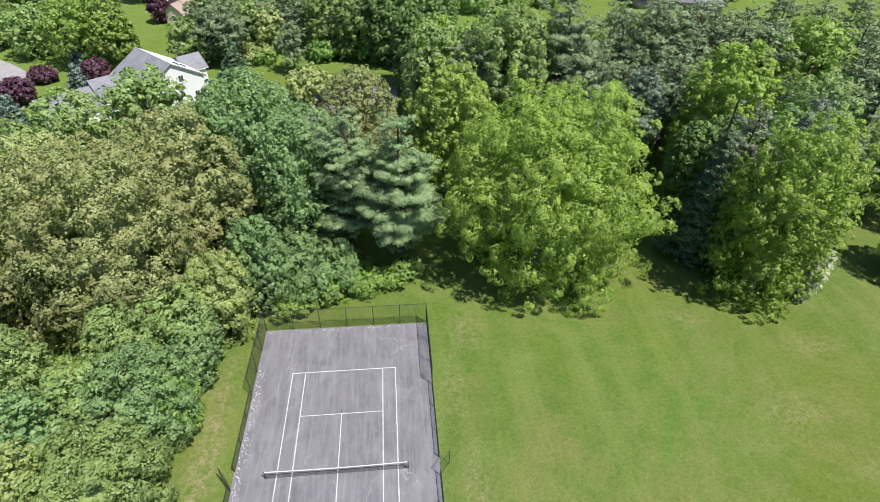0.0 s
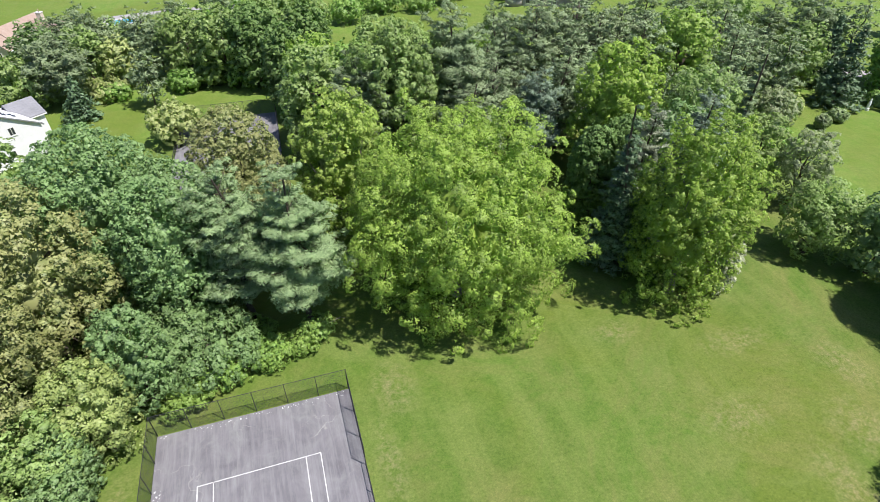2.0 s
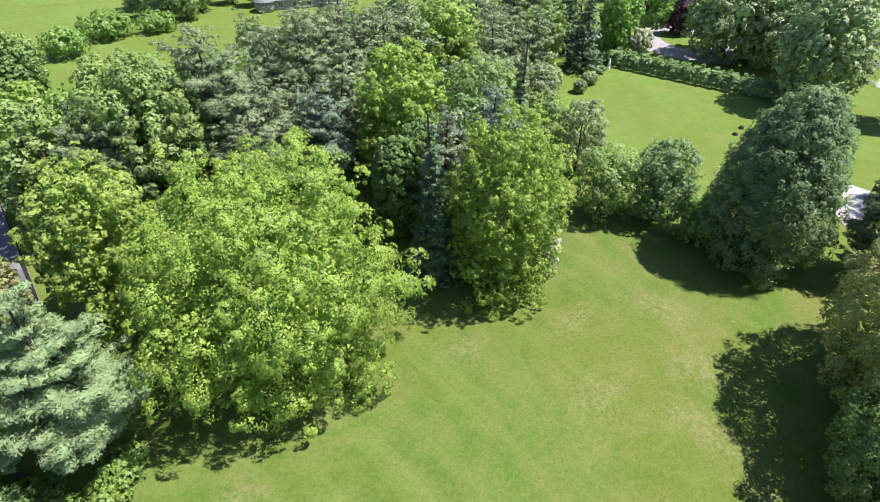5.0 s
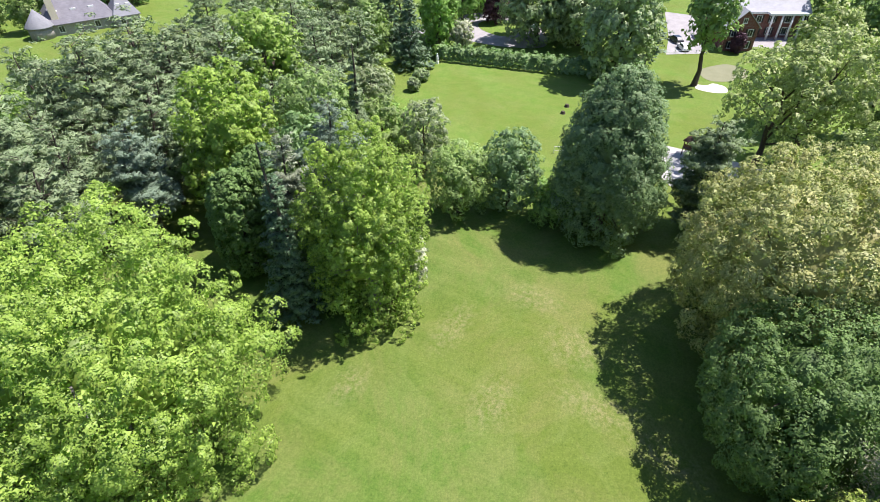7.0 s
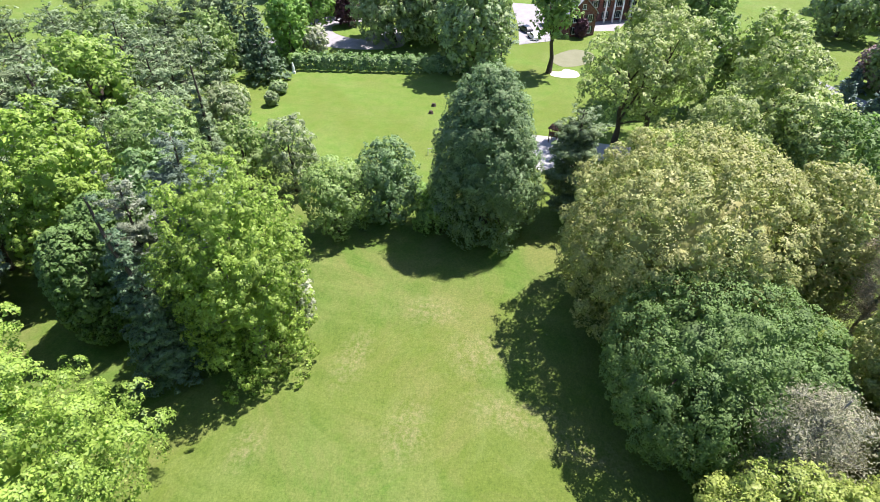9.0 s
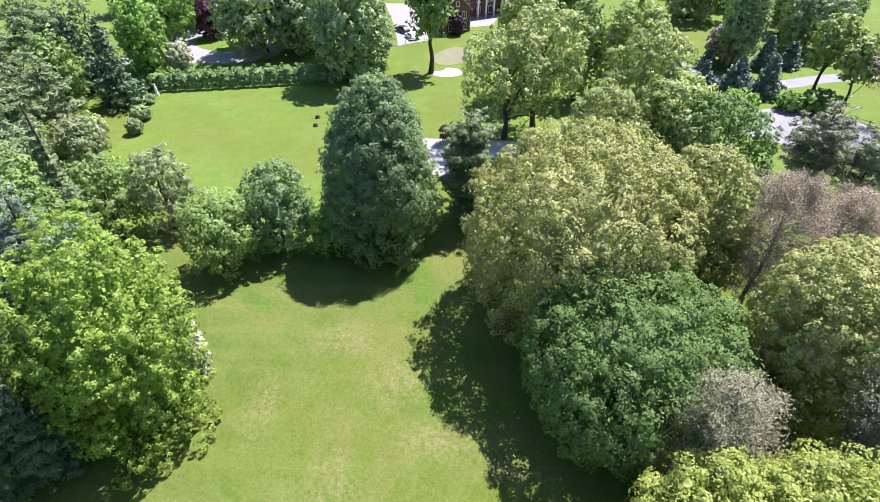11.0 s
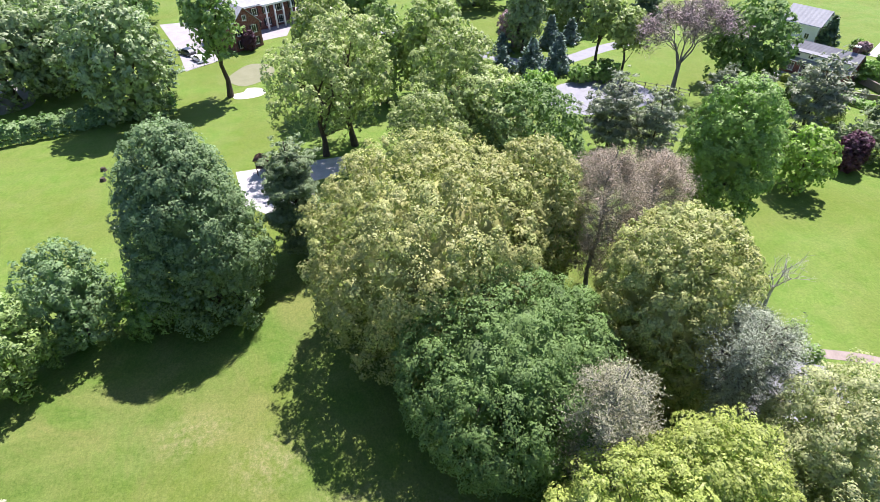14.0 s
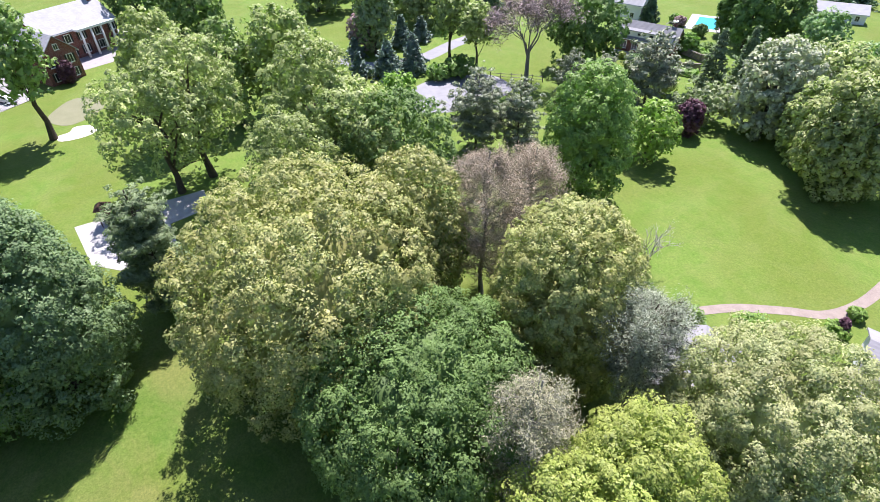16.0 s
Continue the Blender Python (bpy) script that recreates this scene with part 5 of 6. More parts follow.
broadleaf("broadleaf_tree", "mid", -4.9, 113.8, 5.7, 4.0, 0.86, "mid-green leafy tree among the woodland", lump=0.3, group="woodland trees")
broadleaf("shrub", "shrub", 1.8, 112.3, 4.7, 4.3, 0.76, "green leafy shrub on the ground", lump=0.34, category="shrub")
broadleaf("shrub", "bright", -6.0, 21.6, 2.6, 2.2, 0.27, "fresh green shrub along the wood edge", lump=0.34, category="shrub")
broadleaf("shrub", "bright", -2.5, 23.6, 3.0, 2.6, 0.27, "fresh green shrub along the wood edge", lump=0.34, category="shrub")
broadleaf("shrub", "bright", 2.2, 24.6, 2.6, 2.3, 0.27, "fresh green shrub along the wood edge", lump=0.34, category="shrub")
broadleaf("shrub", "bright", 5.6, 25.6, 2.2, 2.0, 0.27, "fresh green shrub along the wood edge", lump=0.34, category="shrub")
broadleaf("maple_tree", "fresh", 16.1, 87.0, 17, 5.8, 0.59, "fresh bright green maple in the wood", lump=0.21)
broadleaf("broadleaf_tree", "mid", 25.0, 62, 24.9, 7.4, 0.4, "mid-green leafy tree among the woodland", lump=0.3, group="woodland trees")
conifer("pine_tree", "pine", 20.3, 60.7, 20, 5.4, 0.46, "thin olive-green pine in the wood", shape='pine')
broadleaf("broadleaf_tree", "mid", 28.6, 64.0, 24, 6.2, 0.41, "mid-green leafy tree among the woodland", lump=0.3, group="woodland trees")
conifer("pine_tree", "pine", 36, 64, 24.8, 6.7, 0.48, "tall grey-green white pine with tiered branches", shape='pine', dense=0.82, group="woodland trees")
broadleaf("maple_tree", "fresh", 48.6, 84.4, 15, 4.4, 0.6, "fresh bright green maple in the wood", lump=0.21)
broadleaf("broadleaf_tree", "mid", 36.6, 76.2, 17, 5.4, 0.52, "mid-green leafy tree among the woodland", lump=0.3, group="woodland trees")
conifer("pine_tree", "pine", 50.6, 75.6, 18, 4.9, 0.69, "tall grey-green white pine with tiered branches", shape='pine', dense=0.82, group="woodland trees")
conifer("pine_tree", "pine", 55.5, 73.9, 22, 8.1, 0.68, "tall grey-green white pine with tiered branches", shape='pine', dense=0.82, group="woodland trees")
conifer("pine_tree", "pine", 66.6, 77.6, 22, 7.8, 0.76, "tall grey-green white pine with tiered branches", shape='pine', dense=0.82, group="woodland trees")
conifer("pine_tree", "pine", 74.2, 74.0, 21, 6.4, 0.76, "tall grey-green white pine with tiered branches", shape='pine', dense=0.82, group="woodland trees")
conifer("pine_tree", "bluegrey", 48.0, 54.6, 16.6, 4.2, 0.45, "blue-grey pine with soft tiered branches", shape='pine')
conifer("pine_tree", "pine", 55.4, 91.2, 18, 5.2, 0.85, "tall grey-green white pine with tiered branches", shape='pine', dense=0.82, group="woodland trees")
broadleaf("walnut_tree", "walnut", 58.0, 48.3, 22, 6.8, 0.37, "upright bright green walnut tree in the wood", lump=0.17, open_=0.08, uneven=0.3, clump=0.9, under=0.15, cover=1.5, bark=BARK_GREY)
broadleaf("maple_tree", "fresh", 82.2, 65.5, 21, 8.4, 0.56, "fresh bright green maple in the wood", lump=0.21)
broadleaf("broadleaf_tree", "mid", 68, 42, 20, 5.8, 0.37, "mid-green leafy tree among the woodland", lump=0.3, group="woodland trees")
conifer("cedar_tree", "pine", 73.5, 39, 23.2, 3.2, 0.42, "narrow dark green cedar", shape='spruce')
conifer("spruce_tree", "bluegrey", 58.9, 31.4, 21.0, 4.3, 0.33, "tall blue-grey spruce among the walnuts", shape='pine')
conifer("pine_tree", "greygreen", 52.1, 32.6, 19.4, 3.0, 0.32, "thinning grey pine beside the walnut", shape='pine')
broadleaf("maple_tree", "dark", 53.2, 38.6, 16, 4.0, 0.35, "dense dark green maple tree", lump=0.135, uneven=0.06, square=2.4, under=0.1, pack=2.1, rough=0.35, group="woodland trees")
broadleaf("shrub", "willow", 49.8, 40.7, 5.5, 2.2, 0.34, "pale grey-green flowering shrub", lump=0.34, category="shrub")
broadleaf("broadleaf_tree", "mid", 78.6, 38.7, 13, 3.9, 0.41, "mid-green leafy tree among the woodland", lump=0.3, group="woodland trees")
broadleaf("willow_shrub", "willow", 82.0, 32.8, 12.4, 4.0, 0.39, "airy grey-green willow-like small tree", lump=0.3, open_=0.2, broad=0.28, category="shrub")
broadleaf("shrub", "pale", 105.0, 57.6, 5.8, 3.1, 0.65, "tall pale green shrub at the wood edge", lump=0.32, category="shrub")
broadleaf("shrub", "shrub", 88.3, 44.4, 6.5, 4.0, 0.5, "green leafy shrub on the ground", lump=0.34, category="shrub")
conifer("pine_tree", "pine", 103.0, 60.7, 17, 5.0, 0.83, "tall grey-green white pine with tiered branches", shape='pine', dense=0.82, group="woodland trees")
conifer("pine_tree", "pine", 134.7, 82.1, 18, 7.9, 1.11, "tall grey-green white pine with tiered branches", shape='pine', dense=0.82, group="woodland trees")
conifer("pine_tree", "pine", 134.7, 71.3, 18, 4.9, 1.05, "tall grey-green white pine with tiered branches", shape='pine', dense=0.82, group="woodland trees")
conifer("spruce_tree", "spruce", 45.6, 27.9, 23.3, 3.7, 0.27, "dark drooping spruce tree", shape='spruce')
broadleaf("maple_tree", "dark", 49.0, 38.7, 15, 3.6, 0.34, "dense dark green maple tree", lump=0.135, uneven=0.06, square=2.4, under=0.1, pack=2.1, rough=0.35, group="woodland trees")
broadleaf("maple_tree", "dark", 48.8, 27.8, 9, 3.8, 0.34, "dense dark green maple tree", lump=0.23, uneven=0.06, square=2.4, under=0.4, pack=1.15, rough=1.0, group="woodland trees")
broadleaf("maple_tree", "dark", 50.8, 27.5, 14, 3.8, 0.29, "dense dark green maple tree", lump=0.23, uneven=0.06, square=2.4, under=0.4, pack=1.15, rough=1.0, group="woodland trees")
conifer("pine_tree", "pine", 45.5, 71.1, 17, 4.6, 0.64, "tall grey-green white pine with tiered branches", shape='pine', dense=0.82, group="woodland trees")
broadleaf("broadleaf_tree", "mid", 73.9, 22.0, 11.1, 4.5, 0.32, "broad low green tree on the lawn edge", lump=0.3, square=2.2)
broadleaf("maple_tree", "linden", 78.5, 16.0, 12.7, 4.4, 0.32, "small round dark green maple on the lawn edge", lump=0.2, square=2.2, under=0.1)
conifer("pine_tree", "pine", 86, -8.8, 17.3, 4.2, 0.37, "dark green pine beside the stone terrace", shape='pine', base=0.8, dense=1.2)
broadleaf("shrub", "shrub", 78.4, 9.1, 5.3, 3.6, 0.33, "green leafy shrub on the ground", lump=0.34, category="shrub")
broadleaf("shrub", "shrub", 85.2, 13.2, 2.1, 1.7, 0.38, "green leafy shrub on the ground", lump=0.34, category="shrub")
conifer("pine_tree", "pine", -1.1, 142.6, 14, 6.8, 1.21, "tall grey-green white pine with tiered branches", shape='pine', dense=0.82, group="woodland trees")
conifer("pine_tree", "pine", -10.1, 129.7, 14, 5.2, 1.12, "tall grey-green white pine with tiered branches", shape='pine', dense=0.82, group="woodland trees")
broadleaf("broadleaf_tree", "mid", 10.9, 130.8, 15, 6.9, 0.94, "mid-green leafy tree among the woodland", lump=0.3, group="woodland trees")
broadleaf("broadleaf_tree", "mid", 20.3, 133.3, 14, 5.6, 0.95, "mid-green leafy tree among the woodland", lump=0.3, group="woodland trees")
broadleaf("maple_tree", "dark", 4.5, 112.2, 13, 4.3, 0.93, "dense dark green maple tree", lump=0.23, uneven=0.06, square=2.4, under=0.4, pack=1.15, rough=1.0, group="woodland trees")
broadleaf("maple_tree", "dark", 11.1, 104.5, 13, 4.1, 0.87, "dense dark green maple tree", lump=0.23, uneven=0.06, square=2.4, under=0.4, pack=1.15, rough=1.0, group="woodland trees")
conifer("pine_tree", "pine", -15.1, 119.3, 12, 3.6, 1.06, "tall grey-green white pine with tiered branches", shape='pine', dense=0.82, group="woodland trees")
broadleaf("shrub", "shrub", 34.0, 156.1, 6.8, 5.3, 1.01, "green leafy shrub on the ground", lump=0.34, category="shrub")
broadleaf("shrub", "shrub", 59.1, 162.5, 4.8, 5.2, 0.9, "green leafy shrub on the ground", lump=0.34, category="shrub")
conifer("pine_tree", "pine", -5.4, 123.2, 11, 4.6, 1.07, "tall grey-green white pine with tiered branches", shape='pine', dense=0.82, group="woodland trees")
broadleaf("maple_tree", "fresh", 12.5, 159.3, 13, 5.8, 1.02, "fresh bright green maple in the wood", lump=0.21)
broadleaf("shrub", "shrub", -11.4, 114.4, 3.5, 3.4, 0.79, "green leafy shrub on the ground", lump=0.34, category="shrub")
broadleaf("broadleaf_tree", "mid", 67.2, 118.8, 9.4, 3.6, 0.91, "mid-green leafy tree among the woodland", lump=0.3, group="woodland trees")
broadleaf("shrub", "shrub", 47.0, 166.2, 6.1, 6.7, 1.05, "green leafy shrub on the ground", lump=0.34, category="shrub")
conifer("spruce_tree", "spruce", 122.7, 61.1, 17.0, 5.8, 0.94, "dark drooping spruce tree", shape='spruce')
conifer("spruce_tree", "spruce", 129.8, 72.3, 15, 6.9, 1.03, "dark drooping spruce tree", shape='spruce')
broadleaf("broadleaf_tree", "shrub", 136.4, 61.3, 17.4, 4.9, 0.86, "mid-green leafy tree among the woodland", lump=0.3, group="woodland trees")
broadleaf("shrub", "white", 139.6, 56.6, 6.9, 3.1, 0.8, "pale grey-green flowering shrub", lump=0.34, category="shrub")
broadleaf("shrub", "sage", 116.2, 54.4, 2.5, 1.8, 0.69, "loose grey-green shrub on the lawn", lump=0.34, category="shrub")
broadleaf("shrub", "sage", 110.2, 52.6, 2.8, 1.3, 0.66, "loose grey-green shrub on the lawn", lump=0.34, category="shrub")
broadleaf("purple_tree", "purple", 164.4, 58.6, 9.3, 3.5, 0.92, "small dark purple-leaved ornamental tree", lump=0.28)
broadleaf("broadleaf_tree", "sage", 153.9, 41.2, 18, 10.6, 0.9, "mid-green leafy tree among the woodland", lump=0.3, cover=1.6, pack=1.9, group="woodland trees")
broadleaf("broadleaf_tree", "sage", 156.8, 31.3, 19, 10.5, 0.89, "mid-green leafy tree among the woodland", lump=0.3, cover=1.6, pack=1.9, group="woodland trees")
broadleaf("broadleaf_tree", "sage", 137.2, 16.8, 23.0, 7.7, 0.74, "mid-green leafy tree among the woodland", lump=0.3, cover=1.6, pack=1.9, group="woodland trees")
conifer("pine_tree", "bluegrey", 147.8, 11.9, 12.2, 3.7, 0.96, "blue-grey pine with soft tiered branches", shape='pine')
broadleaf("broadleaf_tree", "shrub", 159.2, 66.7, 15.8, 6.3, 1.01, "mid-green leafy tree among the woodland", lump=0.3, group="woodland trees")
broadleaf("maple_tree", "fresh", 143.8, 65.5, 14, 4.6, 0.84, "fresh bright green maple in the wood", lump=0.21)
broadleaf("shrub", "shrub", 131.0, 58.2, 3.0, 1.6, 0.77, "green leafy shrub on the ground", lump=0.34, category="shrub")
broadleaf("willow_shrub", "willow", 98.6, 55.4, 8.5, 4.2, 0.6, "airy grey-green willow-like small tree", lump=0.3, open_=0.2, broad=0.28, category="shrub")
broadleaf("willow_shrub", "willow", 100.2, 55.9, 7.8, 4.0, 0.62, "airy grey-green willow-like small tree", lump=0.3, open_=0.2, broad=0.28, category="shrub")
broadleaf("maple_tree", "dark", 171.5, 68.3, 12.6, 6.0, 1.21, "dense dark green maple tree", lump=0.23, uneven=0.06, square=2.4, under=0.4, pack=1.15, rough=1.0, group="woodland trees")
broadleaf("broadleaf_tree", "mid", 142.8, 0.0, 24, 5.0, 0.88, "tall slender tree with bare dark trunk", lump=0.3, base=7.5, open_=0.12, cover=1.5)
broadleaf("maple_tree", "pale", 111.6, -15.2, 20.0, 8.0, 0.38, "spreading open-crowned tree with dark trunk by terrace", lump=0.2, open_=0.3, base=4.5, uneven=0.4, cover=1.3, square=2.0)
broadleaf("maple_tree", "pale", 113.8, -20.6, 22.3, 7.6, 0.4, "spreading open-crowned tree with dark trunk by terrace", lump=0.2, open_=0.3, base=4.5, uneven=0.4, cover=1.3, square=2.0)
broadleaf("maple_tree", "olive_dull", 130.0, -19.6, 22, 6.1, 0.62, "spreading dull olive-green maple", lump=0.26)
broadleaf("broadleaf_tree", "mid", 129.6, -30.3, 19, 4.2, 0.69, "mid-green leafy tree among the woodland", lump=0.3, group="woodland trees")
broadleaf("maple_tree", "olive_dull", 129.0, -40.0, 20, 7.1, 0.64, "spreading dull olive-green maple", lump=0.26)
broadleaf("maple_tree", "olive_dull", 96, -33.2, 24.5, 7.0, 0.39, "spreading dull olive-green maple", lump=0.26)
broadleaf("maple_tree", "olive_dull", 84.5, -25.3, 20.8, 5.4, 0.32, "spreading dull olive-green maple", lump=0.26)
broadleaf("maple_tree", "pale", 89, -35.0, 21, 6.4, 0.36, "pale green rounded maple tree", lump=0.27)
broadleaf("maple_tree", "dark", 85.5, -39.5, 19.3, 7.5, 0.39, "dense dark green maple tree", lump=0.135, uneven=0.06, square=2.4, under=0.1, pack=2.1, rough=0.35, group="woodland trees")
conifer("pine_tree", "greygreen", 96.5, -60.5, 13.9, 5.0, 0.65, "tall grey-green white pine with tiered branches", shape='pine', base=0.8, dense=1.5, group="woodland trees")
conifer("pine_tree", "greygreen", 91.1, -64.9, 13, 4.0, 0.64, "tall grey-green white pine with tiered branches", shape='pine', base=0.8, dense=1.5, group="woodland trees")
broadleaf("broadleaf_tree", "shrub", 76.3, -64.8, 20.4, 6.0, 0.37, "tall light green tree beside the far lawn", lump=0.26, cover=1.6, pack=1.8, under=0.2)
broadleaf("shrub", "fresh", 78.3, -82.4, 10.1, 4.3, 0.54, "tall pale green shrub at the wood edge", lump=0.32, category="shrub")
broadleaf("purple_tree", "purple", 80.2, -95.1, 6.5, 2.2, 0.63, "small dark purple-leaved ornamental tree", lump=0.28)
conifer("pine_tree", "greygreen", 91.9, -98.3, 14.6, 5.2, 0.87, "tall grey-green white pine with tiered branches", shape='pine', base=0.8, dense=1.5, group="woodland trees")
conifer("cedar_tree", "pine", 88.4, -112.3, 13.6, 4.4, 0.95, "narrow dark green cedar", shape='spruce')
conifer("cedar_tree", "pine", 87.9, -122.7, 12.6, 3.6, 1.02, "narrow dark green cedar", shape='spruce')
broadleaf("broadleaf_tree", "white", 73.0, -106.3, 16.7, 6.4, 0.6, "tree covered in creamy white blossom", lump=0.25, cover=1.9, pack=1.9, under=0.15)
broadleaf("broadleaf_tree", "pale", 68.5, -115.9, 15, 6.2, 0.65, "mid-green leafy tree among the woodland", lump=0.3, cover=1.9, pack=1.9, under=0.15, group="woodland trees")
broadleaf("broadleaf_tree", "pale", 56.0, -97.7, 20.1, 7.2, 0.5, "mid-green leafy tree among the woodland", lump=0.3, cover=1.9, pack=1.9, under=0.15, group="woodland trees")
broadleaf("willow_shrub", "willow", 81.2, -102.6, 7.2, 3.9, 0.67, "airy grey-green willow-like small tree", lump=0.3, open_=0.2, broad=0.28, category="shrub")
broadleaf("willow_shrub", "willow", 85.1, -98.8, 5, 2.9, 0.66, "airy grey-green willow-like small tree", lump=0.3, open_=0.2, broad=0.28, category="shrub")
broadleaf("broadleaf_tree", "pale", 63.8, -102.0, 14.0, 4.4, 0.55, "mid-green leafy tree among the woodland", lump=0.3, cover=1.9, pack=1.9, under=0.15, group="woodland trees")
broadleaf("purple_tree", "mauve", 152.8, -68.3, 8.9, 3.9, 0.83, "spreading dusty mauve ornamental tree", lump=0.28)
conifer("spruce_tree", "blue", 149.3, -76.6, 7.6, 3.6, 1.09, "conical blue spruce standing on the grass", shape='spruce')
conifer("spruce_tree", "blue", 134.8, -64.7, 7.9, 4.6, 0.96, "conical blue spruce standing on the grass", shape='spruce')
conifer("spruce_tree", "blue", 133.6, -70.4, 8.5, 4.2, 0.97, "conical blue spruce standing on the grass", shape='spruce')
conifer("spruce_tree", "blue", 150.0, -82.7, 6.1, 2.8, 1.12, "conical blue spruce standing on the grass", shape='spruce')
conifer("spruce_tree", "blue", 148.8, -63.6, 4.8, 3.0, 0.9, "conical blue spruce standing on the grass", shape='spruce')
conifer("spruce_tree", "blue", 137.3, -58.8, 5.9, 2.3, 0.9, "conical blue spruce standing on the grass", shape='spruce')
broadleaf("broadleaf_tree", "sage", 147.5, -68.6, 20.3, 4.5, 0.88, "mid-green leafy tree among the woodland", lump=0.3, cover=1.6, pack=1.9, group="woodland trees")
broadleaf("maple_tree", "olive_dull", 133.6, -80.5, 16.3, 4.2, 0.77, "spreading dull olive-green maple", lump=0.26, base=6.0, cover=1.4)
broadleaf("maple_tree", "olive_dull", 125.6, -81.9, 14.4, 4.0, 0.74, "spreading dull olive-green maple", lump=0.26, base=6.0, cover=1.4)
bare_tree("bare_tree", 114.6, -87.2, 18.5, 5.0, "leafless greyish-purple tree with spreading branches", BARK_GREY, 4, 9000)
broadleaf("maple_tree", "dark", 114.7, -104.0, 17.1, 8.5, 0.85, "dense dark green maple tree", lump=0.23, uneven=0.06, square=2.4, under=0.4, pack=1.15, rough=1.0, group="woodland trees")
broadleaf("weeping_shrub", "bright", 123.8, -61.1, 4.7, 3.7, 0.68, "small weeping shrub with bright green leaves", lump=0.35, hang=0.7, category="shrub")
broadleaf("shrub", "shrub", 125.5, -77.5, 4.3, 3.4, 0.73, "green leafy shrub on the ground", lump=0.34, category="shrub")
broadleaf("shrub", "shrub", 126.6, -72.4, 3.4, 2.4, 0.72, "green leafy shrub on the ground", lump=0.34, category="shrub")
conifer("spruce_tree", "spruce", 126.8, -140.7, 7.4, 3.0, 1.29, "dark drooping spruce tree", shape='spruce')
broadleaf("maple_tree", "dark", 100.7, -143.7, 15.8, 4.3, 1.01, "dense dark green maple tree", lump=0.23, uneven=0.06, square=2.4, under=0.4, pack=1.15, rough=1.0, group="woodland trees")
broadleaf("maple_tree", "dark", 95.8, -150.9, 14.6, 4.7, 1.03, "dense dark green maple tree", lump=0.23, uneven=0.06, square=2.4, under=0.4, pack=1.15, rough=1.0, group="woodland trees")
broadleaf("maple_tree", "dark", 109.1, -149.8, 12.3, 3.7, 1.2, "dense dark green maple tree", lump=0.23, uneven=0.06, square=2.4, under=0.4, pack=1.15, rough=1.0, group="woodland trees")
broadleaf("shrub", "shrub", 87.5, -149.5, 7.2, 2.5, 0.91, "green leafy shrub on the ground", lump=0.34, category="shrub")
broadleaf("shrub", "shrub", 106.8, -130.1, 4.6, 2.4, 0.88, "green leafy shrub on the ground", lump=0.34, category="shrub")
broadleaf("shrub", "shrub", 98.0, -144.2, 5.4, 2.5, 0.9, "green leafy shrub on the ground", lump=0.34, category="shrub")
broadleaf("maple_tree", "dark", 195.8, -25.6, 16.1, 7.4, 1.11, "dense dark green maple tree", lump=0.23, uneven=0.06, square=2.4, under=0.4, pack=1.15, rough=1.0, group="woodland trees")
broadleaf("maple_tree", "dark", 187.6, -37.4, 15.4, 7.1, 1.06, "dense dark green maple tree", lump=0.23, uneven=0.06, square=2.4, under=0.4, pack=1.15, rough=1.0, group="woodland trees")
broadleaf("purple_tree", "purple", 170.0, -5.4, 4.9, 1.5, 0.86, "small dark purple-leaved ornamental tree", lump=0.28)
broadleaf("shrub", "shrub", 191.2, -8.6, 4.1, 1.8, 0.9, "green leafy shrub on the ground", lump=0.34, category="shrub")
broadleaf("shrub", "shrub", 45.6, -61.1, 2.3, 2.3, 0.34, "green leafy shrub on the ground", lump=0.34, category="shrub")
broadleaf("shrub", "bright", 40.6, -73.5, 1.5, 0.9, 0.38, "bright green leafy shrub beside the path", lump=0.34, category="shrub")
broadleaf("shrub", "bright", 40.6, -69.1, 1.5, 1.3, 0.36, "bright green leafy shrub beside the path", lump=0.34, category="shrub")
broadleaf("shrub", "shrub", 49.2, -54.1, 5.3, 1.4, 0.31, "green leafy shrub on the ground", lump=0.34, category="shrub")
broadleaf("purple_tree", "purple", 40.4, -69.6, 2.2, 0.6, 0.36, "small dark purple-leaved ornamental tree", lump=0.28)
conifer("spruce_tree", "spruce", 104.8, -202.6, 10.2, 8.0, 1.37, "dark drooping spruce tree", shape='spruce')
broadleaf("broadleaf_tree", "sage", 161.6, -91.8, 15.3, 7.5, 1.03, "mid-green leafy tree among the woodland", lump=0.3, cover=1.6, pack=1.9, group="woodland trees")
broadleaf("broadleaf_tree", "sage", 189.1, -71.6, 14.5, 9.3, 1.13, "mid-green leafy tree among the woodland", lump=0.3, cover=1.6, pack=1.9, group="woodland trees")
conifer("spruce_tree", "spruce", 156.0, -108.2, 13.0, 6.1, 1.26, "dark drooping spruce tree", shape='spruce')
broadleaf("shrub", "lime", 121.6, -117.6, 2.2, 1.1, 0.5, "rounded yellow-green shrub beside the brick garage", lump=0.34, category="shrub")
broadleaf("shrub", "lime", 113.2, -115.2, 1.4, 0.9, 0.5, "small yellow-green shrub beside the paved yard", lump=0.34, category="shrub")
broadleaf("shrub", "mauve", 121.0, -146.4, 2.4, 1.5, 0.6, "reddish garden shrub beside the swimming pool", lump=0.34, category="shrub")
broadleaf("shrub", "bright", 123.6, -147.6, 2.2, 1.4, 0.6, "bright green garden shrub beside the swimming pool", lump=0.34, category="shrub")
broadleaf("shrub", "dark", 112.5, -143.0, 3.0, 1.8, 0.6, "dark green garden shrub near the swimming pool", lump=0.34, category="shrub")
